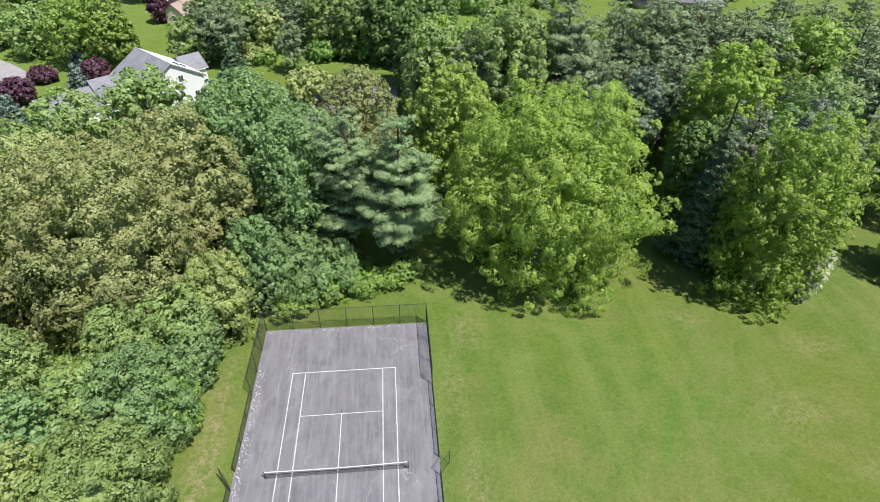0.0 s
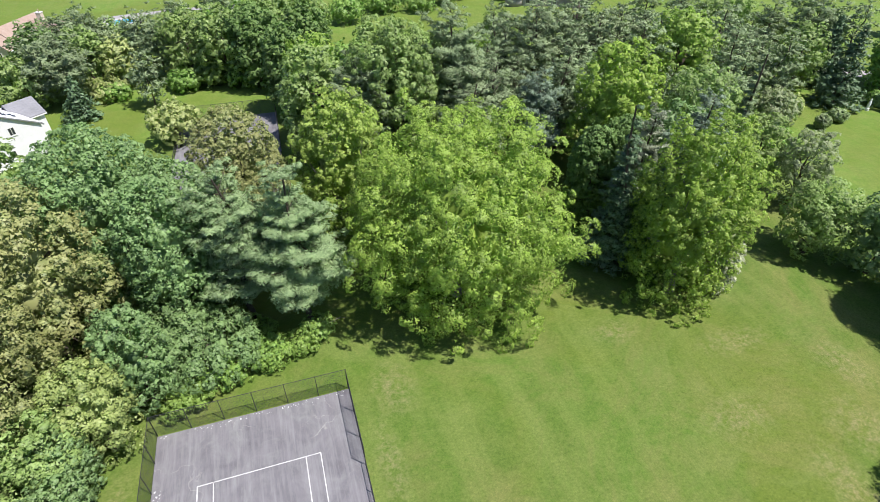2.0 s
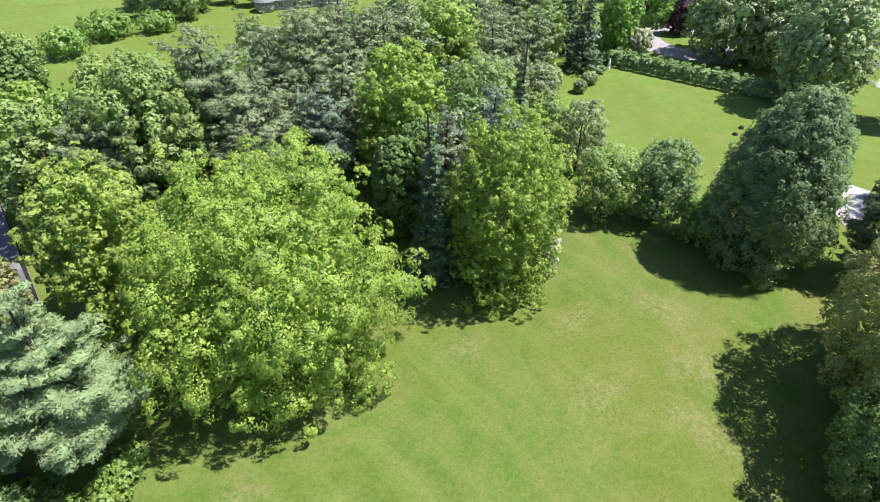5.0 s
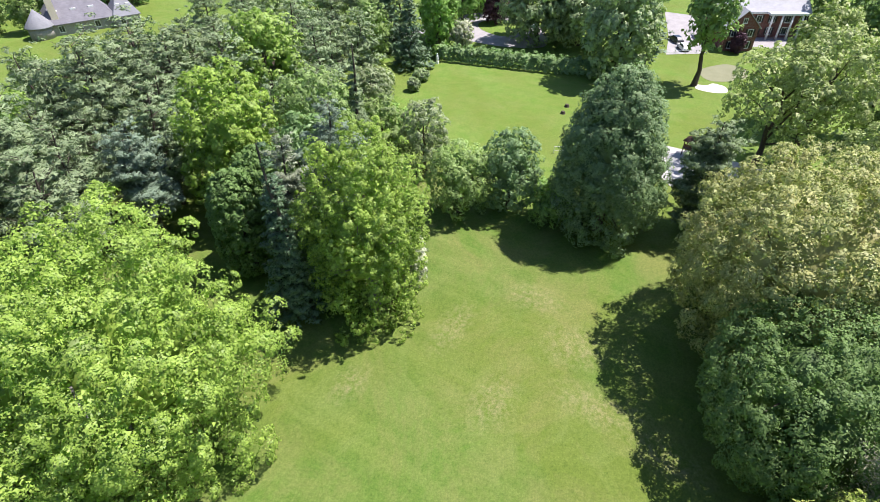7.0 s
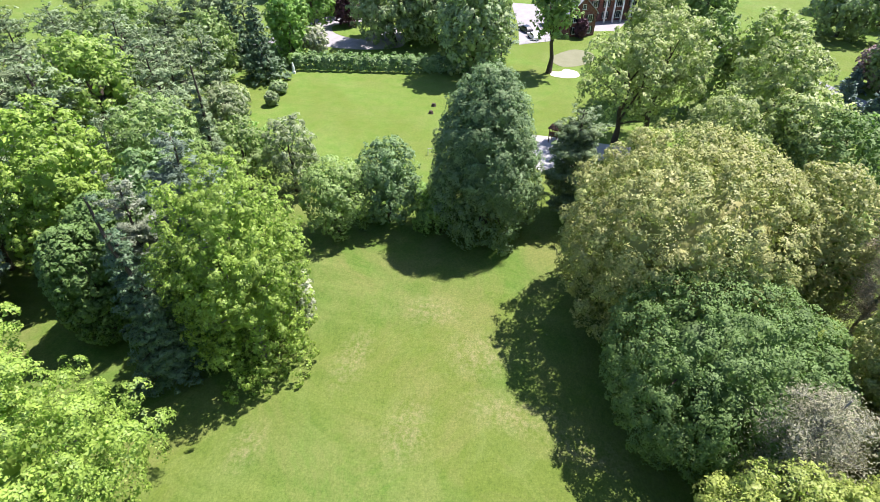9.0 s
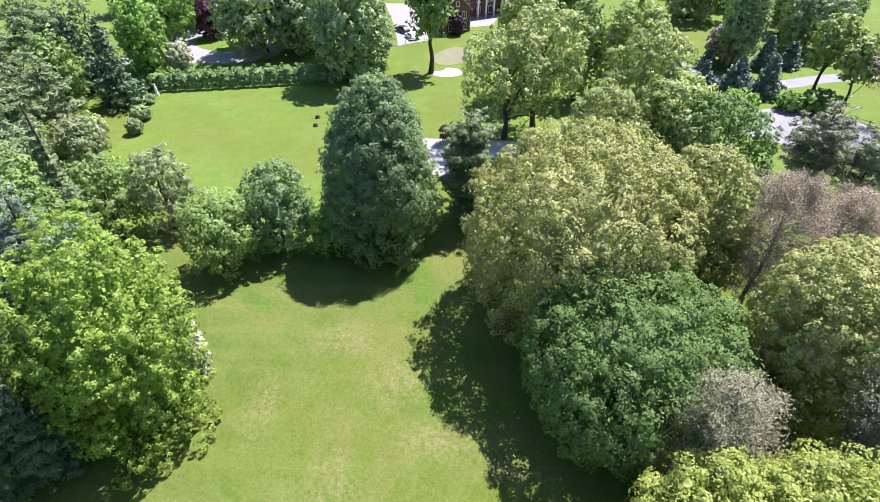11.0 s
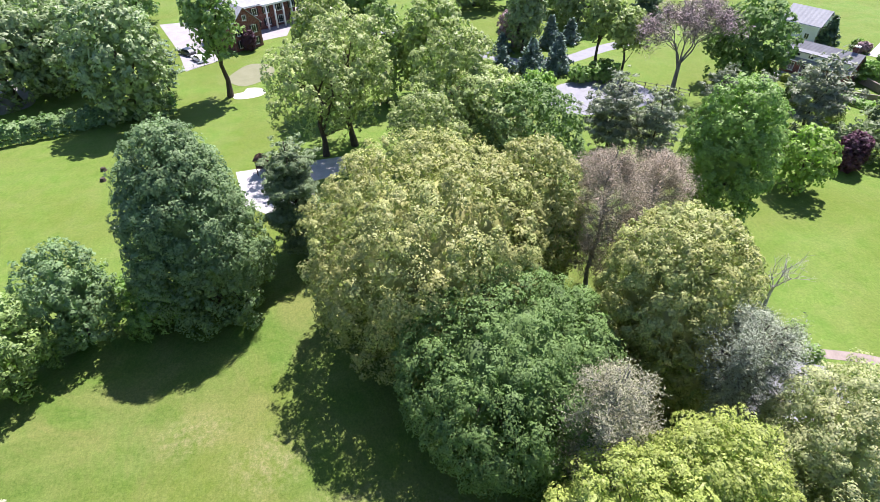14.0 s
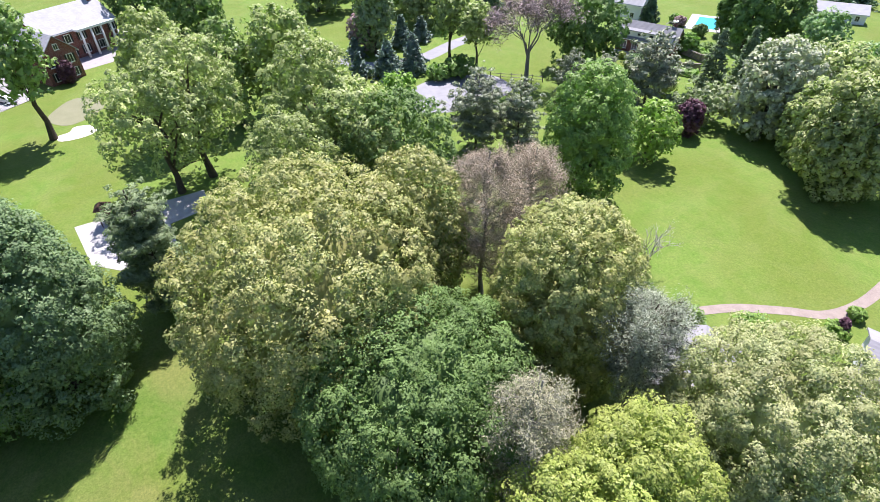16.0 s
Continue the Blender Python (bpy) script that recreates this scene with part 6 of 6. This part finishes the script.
broadleaf("shrub", "leafy", 113.4, -131.6, 2.6, 2.0, 0.6, "deep green shrub behind the brick garage", lump=0.34, category="shrub")
broadleaf("shrub", "leafy", 107.2, -112.2, 3.2, 2.2, 0.55, "deep green shrub below the paved yard", lump=0.34, category="shrub")
broadleaf("shrub", "dark", 103.6, -107.5, 4.2, 2.6, 0.55, "dark green shrub below the paved yard", lump=0.34, category="shrub")
broadleaf("shrub", "leafy", 98.6, -111.6, 3.6, 2.2, 0.55, "deep green shrub among the garden conifers", lump=0.34, category="shrub")
broadleaf("shrub", "pale", 94.0, -106.0, 4.4, 2.6, 0.55, "pale green shrub among the garden conifers", lump=0.34, category="shrub")
conifer("pine_tree", "greygreen", 101.4, -86.4, 10.5, 3.4, 0.62, "soft grey-green pine behind the paved yard", shape='pine', base=0.8, dense=1.4, group="woodland trees")
conifer("pine_tree", "greygreen", 98.0, -92.0, 9.5, 3.2, 0.62, "soft grey-green pine behind the paved yard", shape='pine', base=0.8, dense=1.4, group="woodland trees")
broadleaf("flowering_vine", "white", 56.3, 19.2, 8.5, 2.0, 0.4, "whitish flowering vine beside the walnut", category="shrub", lump=0.34)
bare_tree("dead_snag", 59.2, -59.6, 8.0, 2.6, "bleached dead bare tree standing on the lawn", BARK_WHITE, 3)

# more of the wood, from trees of its kinds
PROTO = [broadleaf("broadleaf_tree", "mid", 30.0, 74.0, 18, 5.6, 0.8, "mid-green leafy tree deep in the wood", group="woodland trees"),
         broadleaf("broadleaf_tree", "dark", 41.0, 77.0, 18, 5.4, 0.8, "dark green leafy tree deep in the wood", group="woodland trees"),
         broadleaf("broadleaf_tree", "shrub", 22.0, 77.0, 18, 5.2, 0.8, "fresh green leafy tree deep in the wood", group="woodland trees")]
PINES = [conifer("pine_tree", "pine", 64.0, 86.0, 18, 4.9, 0.8, "tall grey-green pine deep in the wood", group="woodland trees"),
         conifer("pine_tree", "pine", 72.0, 84.0, 18, 4.6, 0.8, "tall grey-green pine deep in the wood", group="woodland trees")]
COARSE = [broadleaf("broadleaf_tree", "mid", -66.0, 24.0, 18, 5.6, 1.15, "mid-green leafy tree at the edge of the grounds", group="woodland trees"),
          broadleaf("broadleaf_tree", "leafy", -70.0, 34.0, 18, 5.4, 1.15, "deep green leafy tree at the edge of the grounds", group="woodland trees")]
TAKEN = []
for thing_ in list(scene.objects):
    if thing_.parent is None and thing_.get("category") in ("tree", "shrub"):
        TAKEN.append((thing_.matrix_world.translation.x, thing_.matrix_world.translation.y))
NEAR = [broadleaf("broadleaf_tree", "mid", 24.0, 71.0, 18, 5.4, 0.5, "mid-green leafy tree within the wood", group="woodland trees"),
        broadleaf("broadleaf_tree", "leafy", 31.0, 70.0, 18, 5.2, 0.5, "deep green leafy tree within the wood", group="woodland trees")]
NEAR_PINES = [conifer("pine_tree", "pine", 42.0, 60.0, 18, 5.4, 0.56, "broad grey-green pine within the wood", group="woodland trees"),
              conifer("pine_tree", "pine", 55.0, 60.0, 18, 5.0, 0.56, "broad grey-green pine within the wood", group="woodland trees")]
TAKEN += [(24.0, 71.0), (31.0, 70.0), (42.0, 60.0), (55.0, 60.0)]
woods(NEAR, 14, 58, 34, 80, 7.0, 18, 1, TAKEN)
woods(NEAR_PINES, 34, 50, 62, 80, 7.5, 17, 2, TAKEN)
woods(PINES, 62, 52, 98, 88, 7.0, 18, 2, TAKEN)
woods(NEAR_PINES + NEAR, 56, 34, 78, 52, 7.0, 15, 3, TAKEN)
woods(COARSE, 60, 168, 140, 192, 9.0, 14, 13, TAKEN)
woods(PINES + PROTO, -40, 113, 8, 140, 7.5, 13, 4, TAKEN)
woods(COARSE, -62, 26, -38, 44, 7.0, 11, 5, TAKEN)
woods(COARSE, -60, -14, -30, 20, 10.5, 15, 6, TAKEN)
woods(PROTO + PINES, 100, 70, 128, 112, 9.0, 15, 7, TAKEN)
woods(COARSE, 176, 20, 215, 95, 12, 16, 8, TAKEN)
woods(COARSE, 165, -110, 215, -75, 12, 15, 9, TAKEN)
woods(COARSE, 45, -160, 84, -122, 11, 14, 10, TAKEN)
woods(COARSE, -105, 120, -70, 175, 11, 14, 11, TAKEN)
woods(COARSE, 28, -118, 58, -92, 11, 13, 12, TAKEN)


# ---- hedges, garden things, vehicles ----
def hedge(line, width, height, leaf, label, look_of="shrub"):
    COUNT[0] += 1
    rng = np.random.default_rng(7000 + COUNT[0])
    root = thing("hedge", label, "hedge")
    where, facing = [], []
    for (x0, y0), (x1, y1) in zip(line, line[1:]):
        ln_ = math.hypot(x1 - x0, y1 - y0)
        n = int(ln_ * (width + 2 * height) * 2.2 / (0.42 * leaf * leaf))
        u = rng.random(n)
        a = rng.uniform(-0.15, math.pi + 0.15, n)
        ca, sa = np.cos(a), np.sin(a)
        lump_ = 1 + 0.10 * np.sin(u * ln_ * 1.9 + ca * 2) + 0.08 * np.sin(u * ln_ * 4.3 + 1)
        side = np.sign(ca) * np.abs(ca) ** 0.45 * width / 2 * lump_
        up = np.maximum(0.05, np.abs(sa) ** 0.5 * height * lump_ * np.sign(np.maximum(sa, 0.001)))
        dx, dy = (x1 - x0) / ln_, (y1 - y0) / ln_
        p = np.stack([x0 + (x1 - x0) * u - dy * side, y0 + (y1 - y0) * u + dx * side, up], 1) + rng.normal(0, 0.12, (n, 3))
        p[:, 2] = np.maximum(p[:, 2], 0.05)
        where.append(p)
        facing.append(np.stack([-dy * ca, dx * ca, np.abs(sa) + 0.2], 1) + rng.normal(0, 0.4, (n, 3)))
        v, f_ = [], []
        for k in range(int(ln_ / 1.2) + 1):
            t = k * 1.2 / ln_
            add_tube(v, f_, [(x0 + (x1 - x0) * t, y0 + (y1 - y0) * t, -0.1), (x0 + (x1 - x0) * t + 0.1, y0 + (y1 - y0) * t, height * 0.7)], [0.05, 0.02], 4)
        add_tube(v, f_, [(x0, y0, height * 0.3), (x1, y1, height * 0.3)], [0.03, 0.03], 4)
        mesh_object("stems", v, f_, BARK, root)
    leaf_mesh("foliage", rng, np.concatenate(where), np.concatenate(facing), leaf, 0.42, LEAF[look_of], root)
    return root


hedge([(130.6, 57.5), (133.0, 45.0), (137.8, 20.7), (138.5, 10.0)], 3.2, 3.3, 0.5, "long clipped green hedge beside the lawn", "leafy")
hedge([(108.0, -131.5), (100.5, -131.0)], 1.6, 1.6, 0.6, "low green hedge behind the board fence")
hedge([(103.5, -117.5), (96.0, -119.5)], 1.8, 1.3, 0.6, "low green hedge beside the board fence")
hedge([(109.5, -127.0), (104.0, -138.0)], 2.0, 1.5, 0.7, "dark clipped hedge by the garage", "dark")


def playset(x, y, turn):
    root = thing("playset", "dark brown wooden playset with tower and swings", "playset", x, y, 0.04, turn)
    for px_, py_ in ((-0.75, -0.75), (0.75, -0.75), (0.75, 0.75), (-0.75, 0.75)):
        box("post", px_ - 0.06, py_ - 0.06, 0, px_ + 0.06, py_ + 0.06, 2.9, WOOD, root)
    box("platform", -0.85, -0.85, 1.35, 0.85, 0.85, 1.45, WOOD, root)
    for s in (-1, 1):
        box("railing", -0.8, s * 0.78 - 0.03, 1.75, 0.8, s * 0.78 + 0.03, 2.2, WOOD, root)
    mesh_object("roof", [(-1.05, -1.05, 2.85), (1.05, -1.05, 2.85), (1.05, 1.05, 2.85), (-1.05, 1.05, 2.85), (0, 0, 3.75), (-1.05, -1.05, 2.75), (1.05, -1.05, 2.75), (1.05, 1.05, 2.75), (-1.05, 1.05, 2.75)], [(0, 1, 4), (1, 2, 4), (2, 3, 4), (3, 0, 4), (8, 7, 6, 5), (0, 5, 6, 1), (1, 6, 7, 2), (2, 7, 8, 3), (3, 8, 5, 0)], WOOD, root)
    tube("beam", [(-0.8, 0, 2.35), (-4.6, 0, 2.35)], [0.08, 0.08], WOOD, root, 6)
    for s in (-1, 1):
        tube("leg", [(-4.5, 0, 2.4), (-4.7, s * 1.2, 0)], [0.07, 0.07], WOOD, root, 6)
    for u in (-1.8, -3.2):
        sw = box("swing_seat", u - 0.25, -0.1, 0.5, u + 0.25, 0.1, 0.55, SHUTTER, root)
        for s in (-0.22, 0.22):
            tube("chain", [(u + s, 0, 0.55), (u + s, 0, 2.3)], [0.012, 0.012], STEEL, root, 4)
    mesh_object("slide", [(-0.35, -0.8, 1.42), (0.35, -0.8, 1.42), (0.35, -3.3, 0.15), (-0.35, -3.3, 0.15), (-0.4, -0.8, 1.62), (0.4, -0.8, 1.62), (0.4, -3.3, 0.35), (-0.4, -3.3, 0.35)], [(0, 1, 2, 3), (0, 3, 7, 4), (1, 5, 6, 2)], SHUTTER, root, "dark plastic slide")
    return root


playset(109.0, -4.6, 75)


def goal(x, y, turn):
    root = thing("garden_goal", "small white goal frame on the lawn", "goal", x, y, 0, turn)
    for s in (-1, 1):
        tube("post", [(s * 1.1, 0, 0), (s * 1.1, 0, 1.25)], [0.05, 0.05], TRIM, root, 6)
        tube("stay", [(s * 1.1, 0, 1.25), (s * 1.1, 0.9, 0.03)], [0.03, 0.03], TRIM, root, 5)
    tube("crossbar", [(-1.13, 0, 1.25), (1.13, 0, 1.25)], [0.05, 0.05], TRIM, root, 6)
    tube("base_bar", [(-1.1, 0.9, 0.03), (1.1, 0.9, 0.03)], [0.03, 0.03], TRIM, root, 5)
    return root


goal(98.8, 15.0, -70)


def parasol(x, y):
    root = thing("parasol", "turquoise garden parasol on a pole", "parasol", x, y)
    tube("pole", [(0, 0, 0), (0, 0, 2.7)], [0.04, 0.03], TRIM, root, 6)
    v = [(0, 0, 2.75)] + [(1.7 * math.cos(k * math.pi / 4), 1.7 * math.sin(k * math.pi / 4), 2.15) for k in range(8)] + [(0, 0, 2.68)] + [(1.7 * math.cos(k * math.pi / 4), 1.7 * math.sin(k * math.pi / 4), 2.05) for k in range(8)]
    f_ = [(0, 1 + k, 1 + (k + 1) % 8) for k in range(8)] + [(9, 10 + (k + 1) % 8, 10 + k) for k in range(8)] + [(1 + k, 10 + k, 10 + (k + 1) % 8, 1 + (k + 1) % 8) for k in range(8)]
    mesh_object("canopy", v, f_, TEAL, root)
    tube("base", [(0, 0, 0), (0, 0, 0.1)], [0.3, 0.28], STEEL, root, 10)
    return root


parasol(140.9, 73.1)


def garden_post(x, y):
    root = thing("garden_statue", "plain white stone figure beside the hedge", "statue", x, y)
    v, f_ = [], []
    add_tube(v, f_, [(0, 0, 0), (0, 0, 0.5), (0, 0, 0.55), (0, 0, 1.2), (0.02, 0, 1.8), (0.03, 0, 2.1), (0.03, 0, 2.35), (0.03, 0, 2.5)], [0.42, 0.42, 0.28, 0.34, 0.28, 0.13, 0.17, 0.08], 9)
    mesh_object("figure", v, f_, TRIM, root)
    return root


garden_post(127.2, 56.5)


def low_stump(x, y, h, r):
    root = thing("stump", "dark low tree stump in the grass", "stump", x, y)
    v, f_ = [], []
    add_tube(v, f_, [(0, 0, -0.05), (0, 0, h * 0.4), (0.03, 0, h)], [r * 1.3, r, r * 0.85], 9)
    mesh_object("wood", v, f_, BARK, root)


low_stump(118.3, 20.6, 0.55, 0.45)
low_stump(114.8, 20.2, 0.5, 0.45)


def car(name, x, y, turn, paint, label):
    root = thing(name, label, "car", x, y, 0.02, turn)
    prof = [(-2.3, 0.35), (2.3, 0.35), (2.35, 0.75), (2.2, 0.95), (1.1, 1.05), (0.45, 1.6), (-1.5, 1.62), (-2.15, 1.1), (-2.35, 0.9)]
    n = len(prof)
    v = [(u, s * (0.92 if z < 1.1 else 0.74), z) for s in (-1, 1) for u, z in prof]
    mesh_object("body", v, [tuple(range(n))[::-1], tuple(range(n, 2 * n))] + [(i, (i + 1) % n, n + (i + 1) % n, n + i) for i in range(n)], paint, root)
    mesh_object("windscreen", [(1.06, -0.72, 1.1), (1.06, 0.72, 1.1), (0.52, 0.66, 1.57), (0.52, -0.66, 1.57)], [(0, 1, 2, 3)], GLASS, root).location = (0.03, 0, 0.02)
    for s in (-1, 1):
        mesh_object("side_window", [(0.75, s * 0.90, 1.12), (-1.75, s * 0.90, 1.12), (-1.4, s * 0.775, 1.53), (0.4, s * 0.775, 1.53)], [(0, 1, 2, 3)], GLASS, root)
        for u in (-1.45, 1.45):
            tyre = tube("wheel", [(u, s * 0.72, 0.33), (u, s * 0.95, 0.33)], [0.33, 0.33], RUBBER, root, 14)
            tube("rim", [(u, s * 0.94, 0.33), (u, s * 0.965, 0.33)], [0.19, 0.17], TRIM, tyre, 10)
    return root


car("car", 166.5, 6.6, 30, CARPAINT, "white car parked on the pale paving")
car("car", 172.0, 9.5, 40, DARKPAINT, "dark car parked on the pale paving")


def rail_fence(line, height, boards, material, label, gap=2.4):
    root = thing("fence", label, "fence")
    for (x0, y0), (x1, y1) in zip(line, line[1:]):
        ln_ = math.hypot(x1 - x0, y1 - y0)
        n = max(1, round(ln_ / gap))
        for i in range(n + 1):
            x, y = x0 + (x1 - x0) * i / n, y0 + (y1 - y0) * i / n
            box("post", x - 0.06, y - 0.06, -0.1, x + 0.06, y + 0.06, height + 0.08, material, root)
        for k in range(boards):
            z = height * (k + 0.7) / boards
            tube("rail", [(x0, y0, z), (x1, y1, z)], [0.05 if boards < 4 else height / boards * 0.52] * 2, material, root, 4)
    return root


rail_fence([(160.8, 10.0), (165.8, 0.8)], 1.1, 2, TRIM, "low white post-and-rail fence by the parking")
rail_fence([(107.5, -129.2), (101.2, -128.2), (99.5, -130.5)], 1.7, 6, FENCEWOOD, "weathered grey board fence in the garden")
rail_fence([(102.4, -118.6), (98.0, -123.8)], 1.5, 6, FENCEWOOD, "weathered grey board fence in the garden")
rail_fence([(121.0, -82.5), (113.0, -90.5)], 1.3, 2, STEEL, "thin dark wire fence along the grass")


def fallen_branch(x, y, turn, ln_):
    root = thing("fallen_branch", "bare grey fallen branch on the grass", "branch", x, y, 0, turn)
    rng = random.Random(x)
    v, f_ = [], []
    add_tube(v, f_, [(0, 0, 0.08), (ln_ * 0.4, 0.2, 0.5), (ln_ * 0.75, -0.1, 0.7), (ln_, 0.3, 0.35)], [0.10, 0.08, 0.05, 0.02], 6)
    for k in range(7):
        t = rng.uniform(0.3, 0.95)
        add_tube(v, f_, [(ln_ * t, 0.1, 0.5), (ln_ * t + rng.uniform(0.1, 0.8), rng.uniform(-1.2, 1.2), rng.uniform(0.1, 1.3))], [0.035, 0.01], 4)
    mesh_object("wood", v, f_, BARK_GREY, root)


fallen_branch(6.5, 27.2, 20, 4.2)
fallen_branch(60.5, -60.5, 120, 4.5)


def court_litter():
    """Pale dry leaves and grit blown against the fence."""
    rng = random.Random(77)
    v, f_ = [], []
    for _ in range(300):
        x, y = -9.15 + abs(rng.gauss(0, 0.34)), rng.uniform(-3.5, 12.5)
        if rng.random() < 0.25:
            x, y = rng.uniform(-9.1, 9.0), 18.2 - abs(rng.gauss(0, 0.3))
        r, a, n = rng.uniform(0.03, 0.11), rng.uniform(0, 6.28), len(v)
        for k in range(3):
            v.append((x + r * math.cos(a + k * 2.1), y + r * math.sin(a + k * 2.1), 0.042))
        v.append((x, y, 0.042 + r * 0.5))
        f_ += [(n, n + 1, n + 3), (n + 1, n + 2, n + 3), (n + 2, n, n + 3)]
    tagged(mesh_object("leaf_litter", v, f_, PAINT), "pale dry litter along the edge of the court", "litter", "", "stuff")


court_litter()
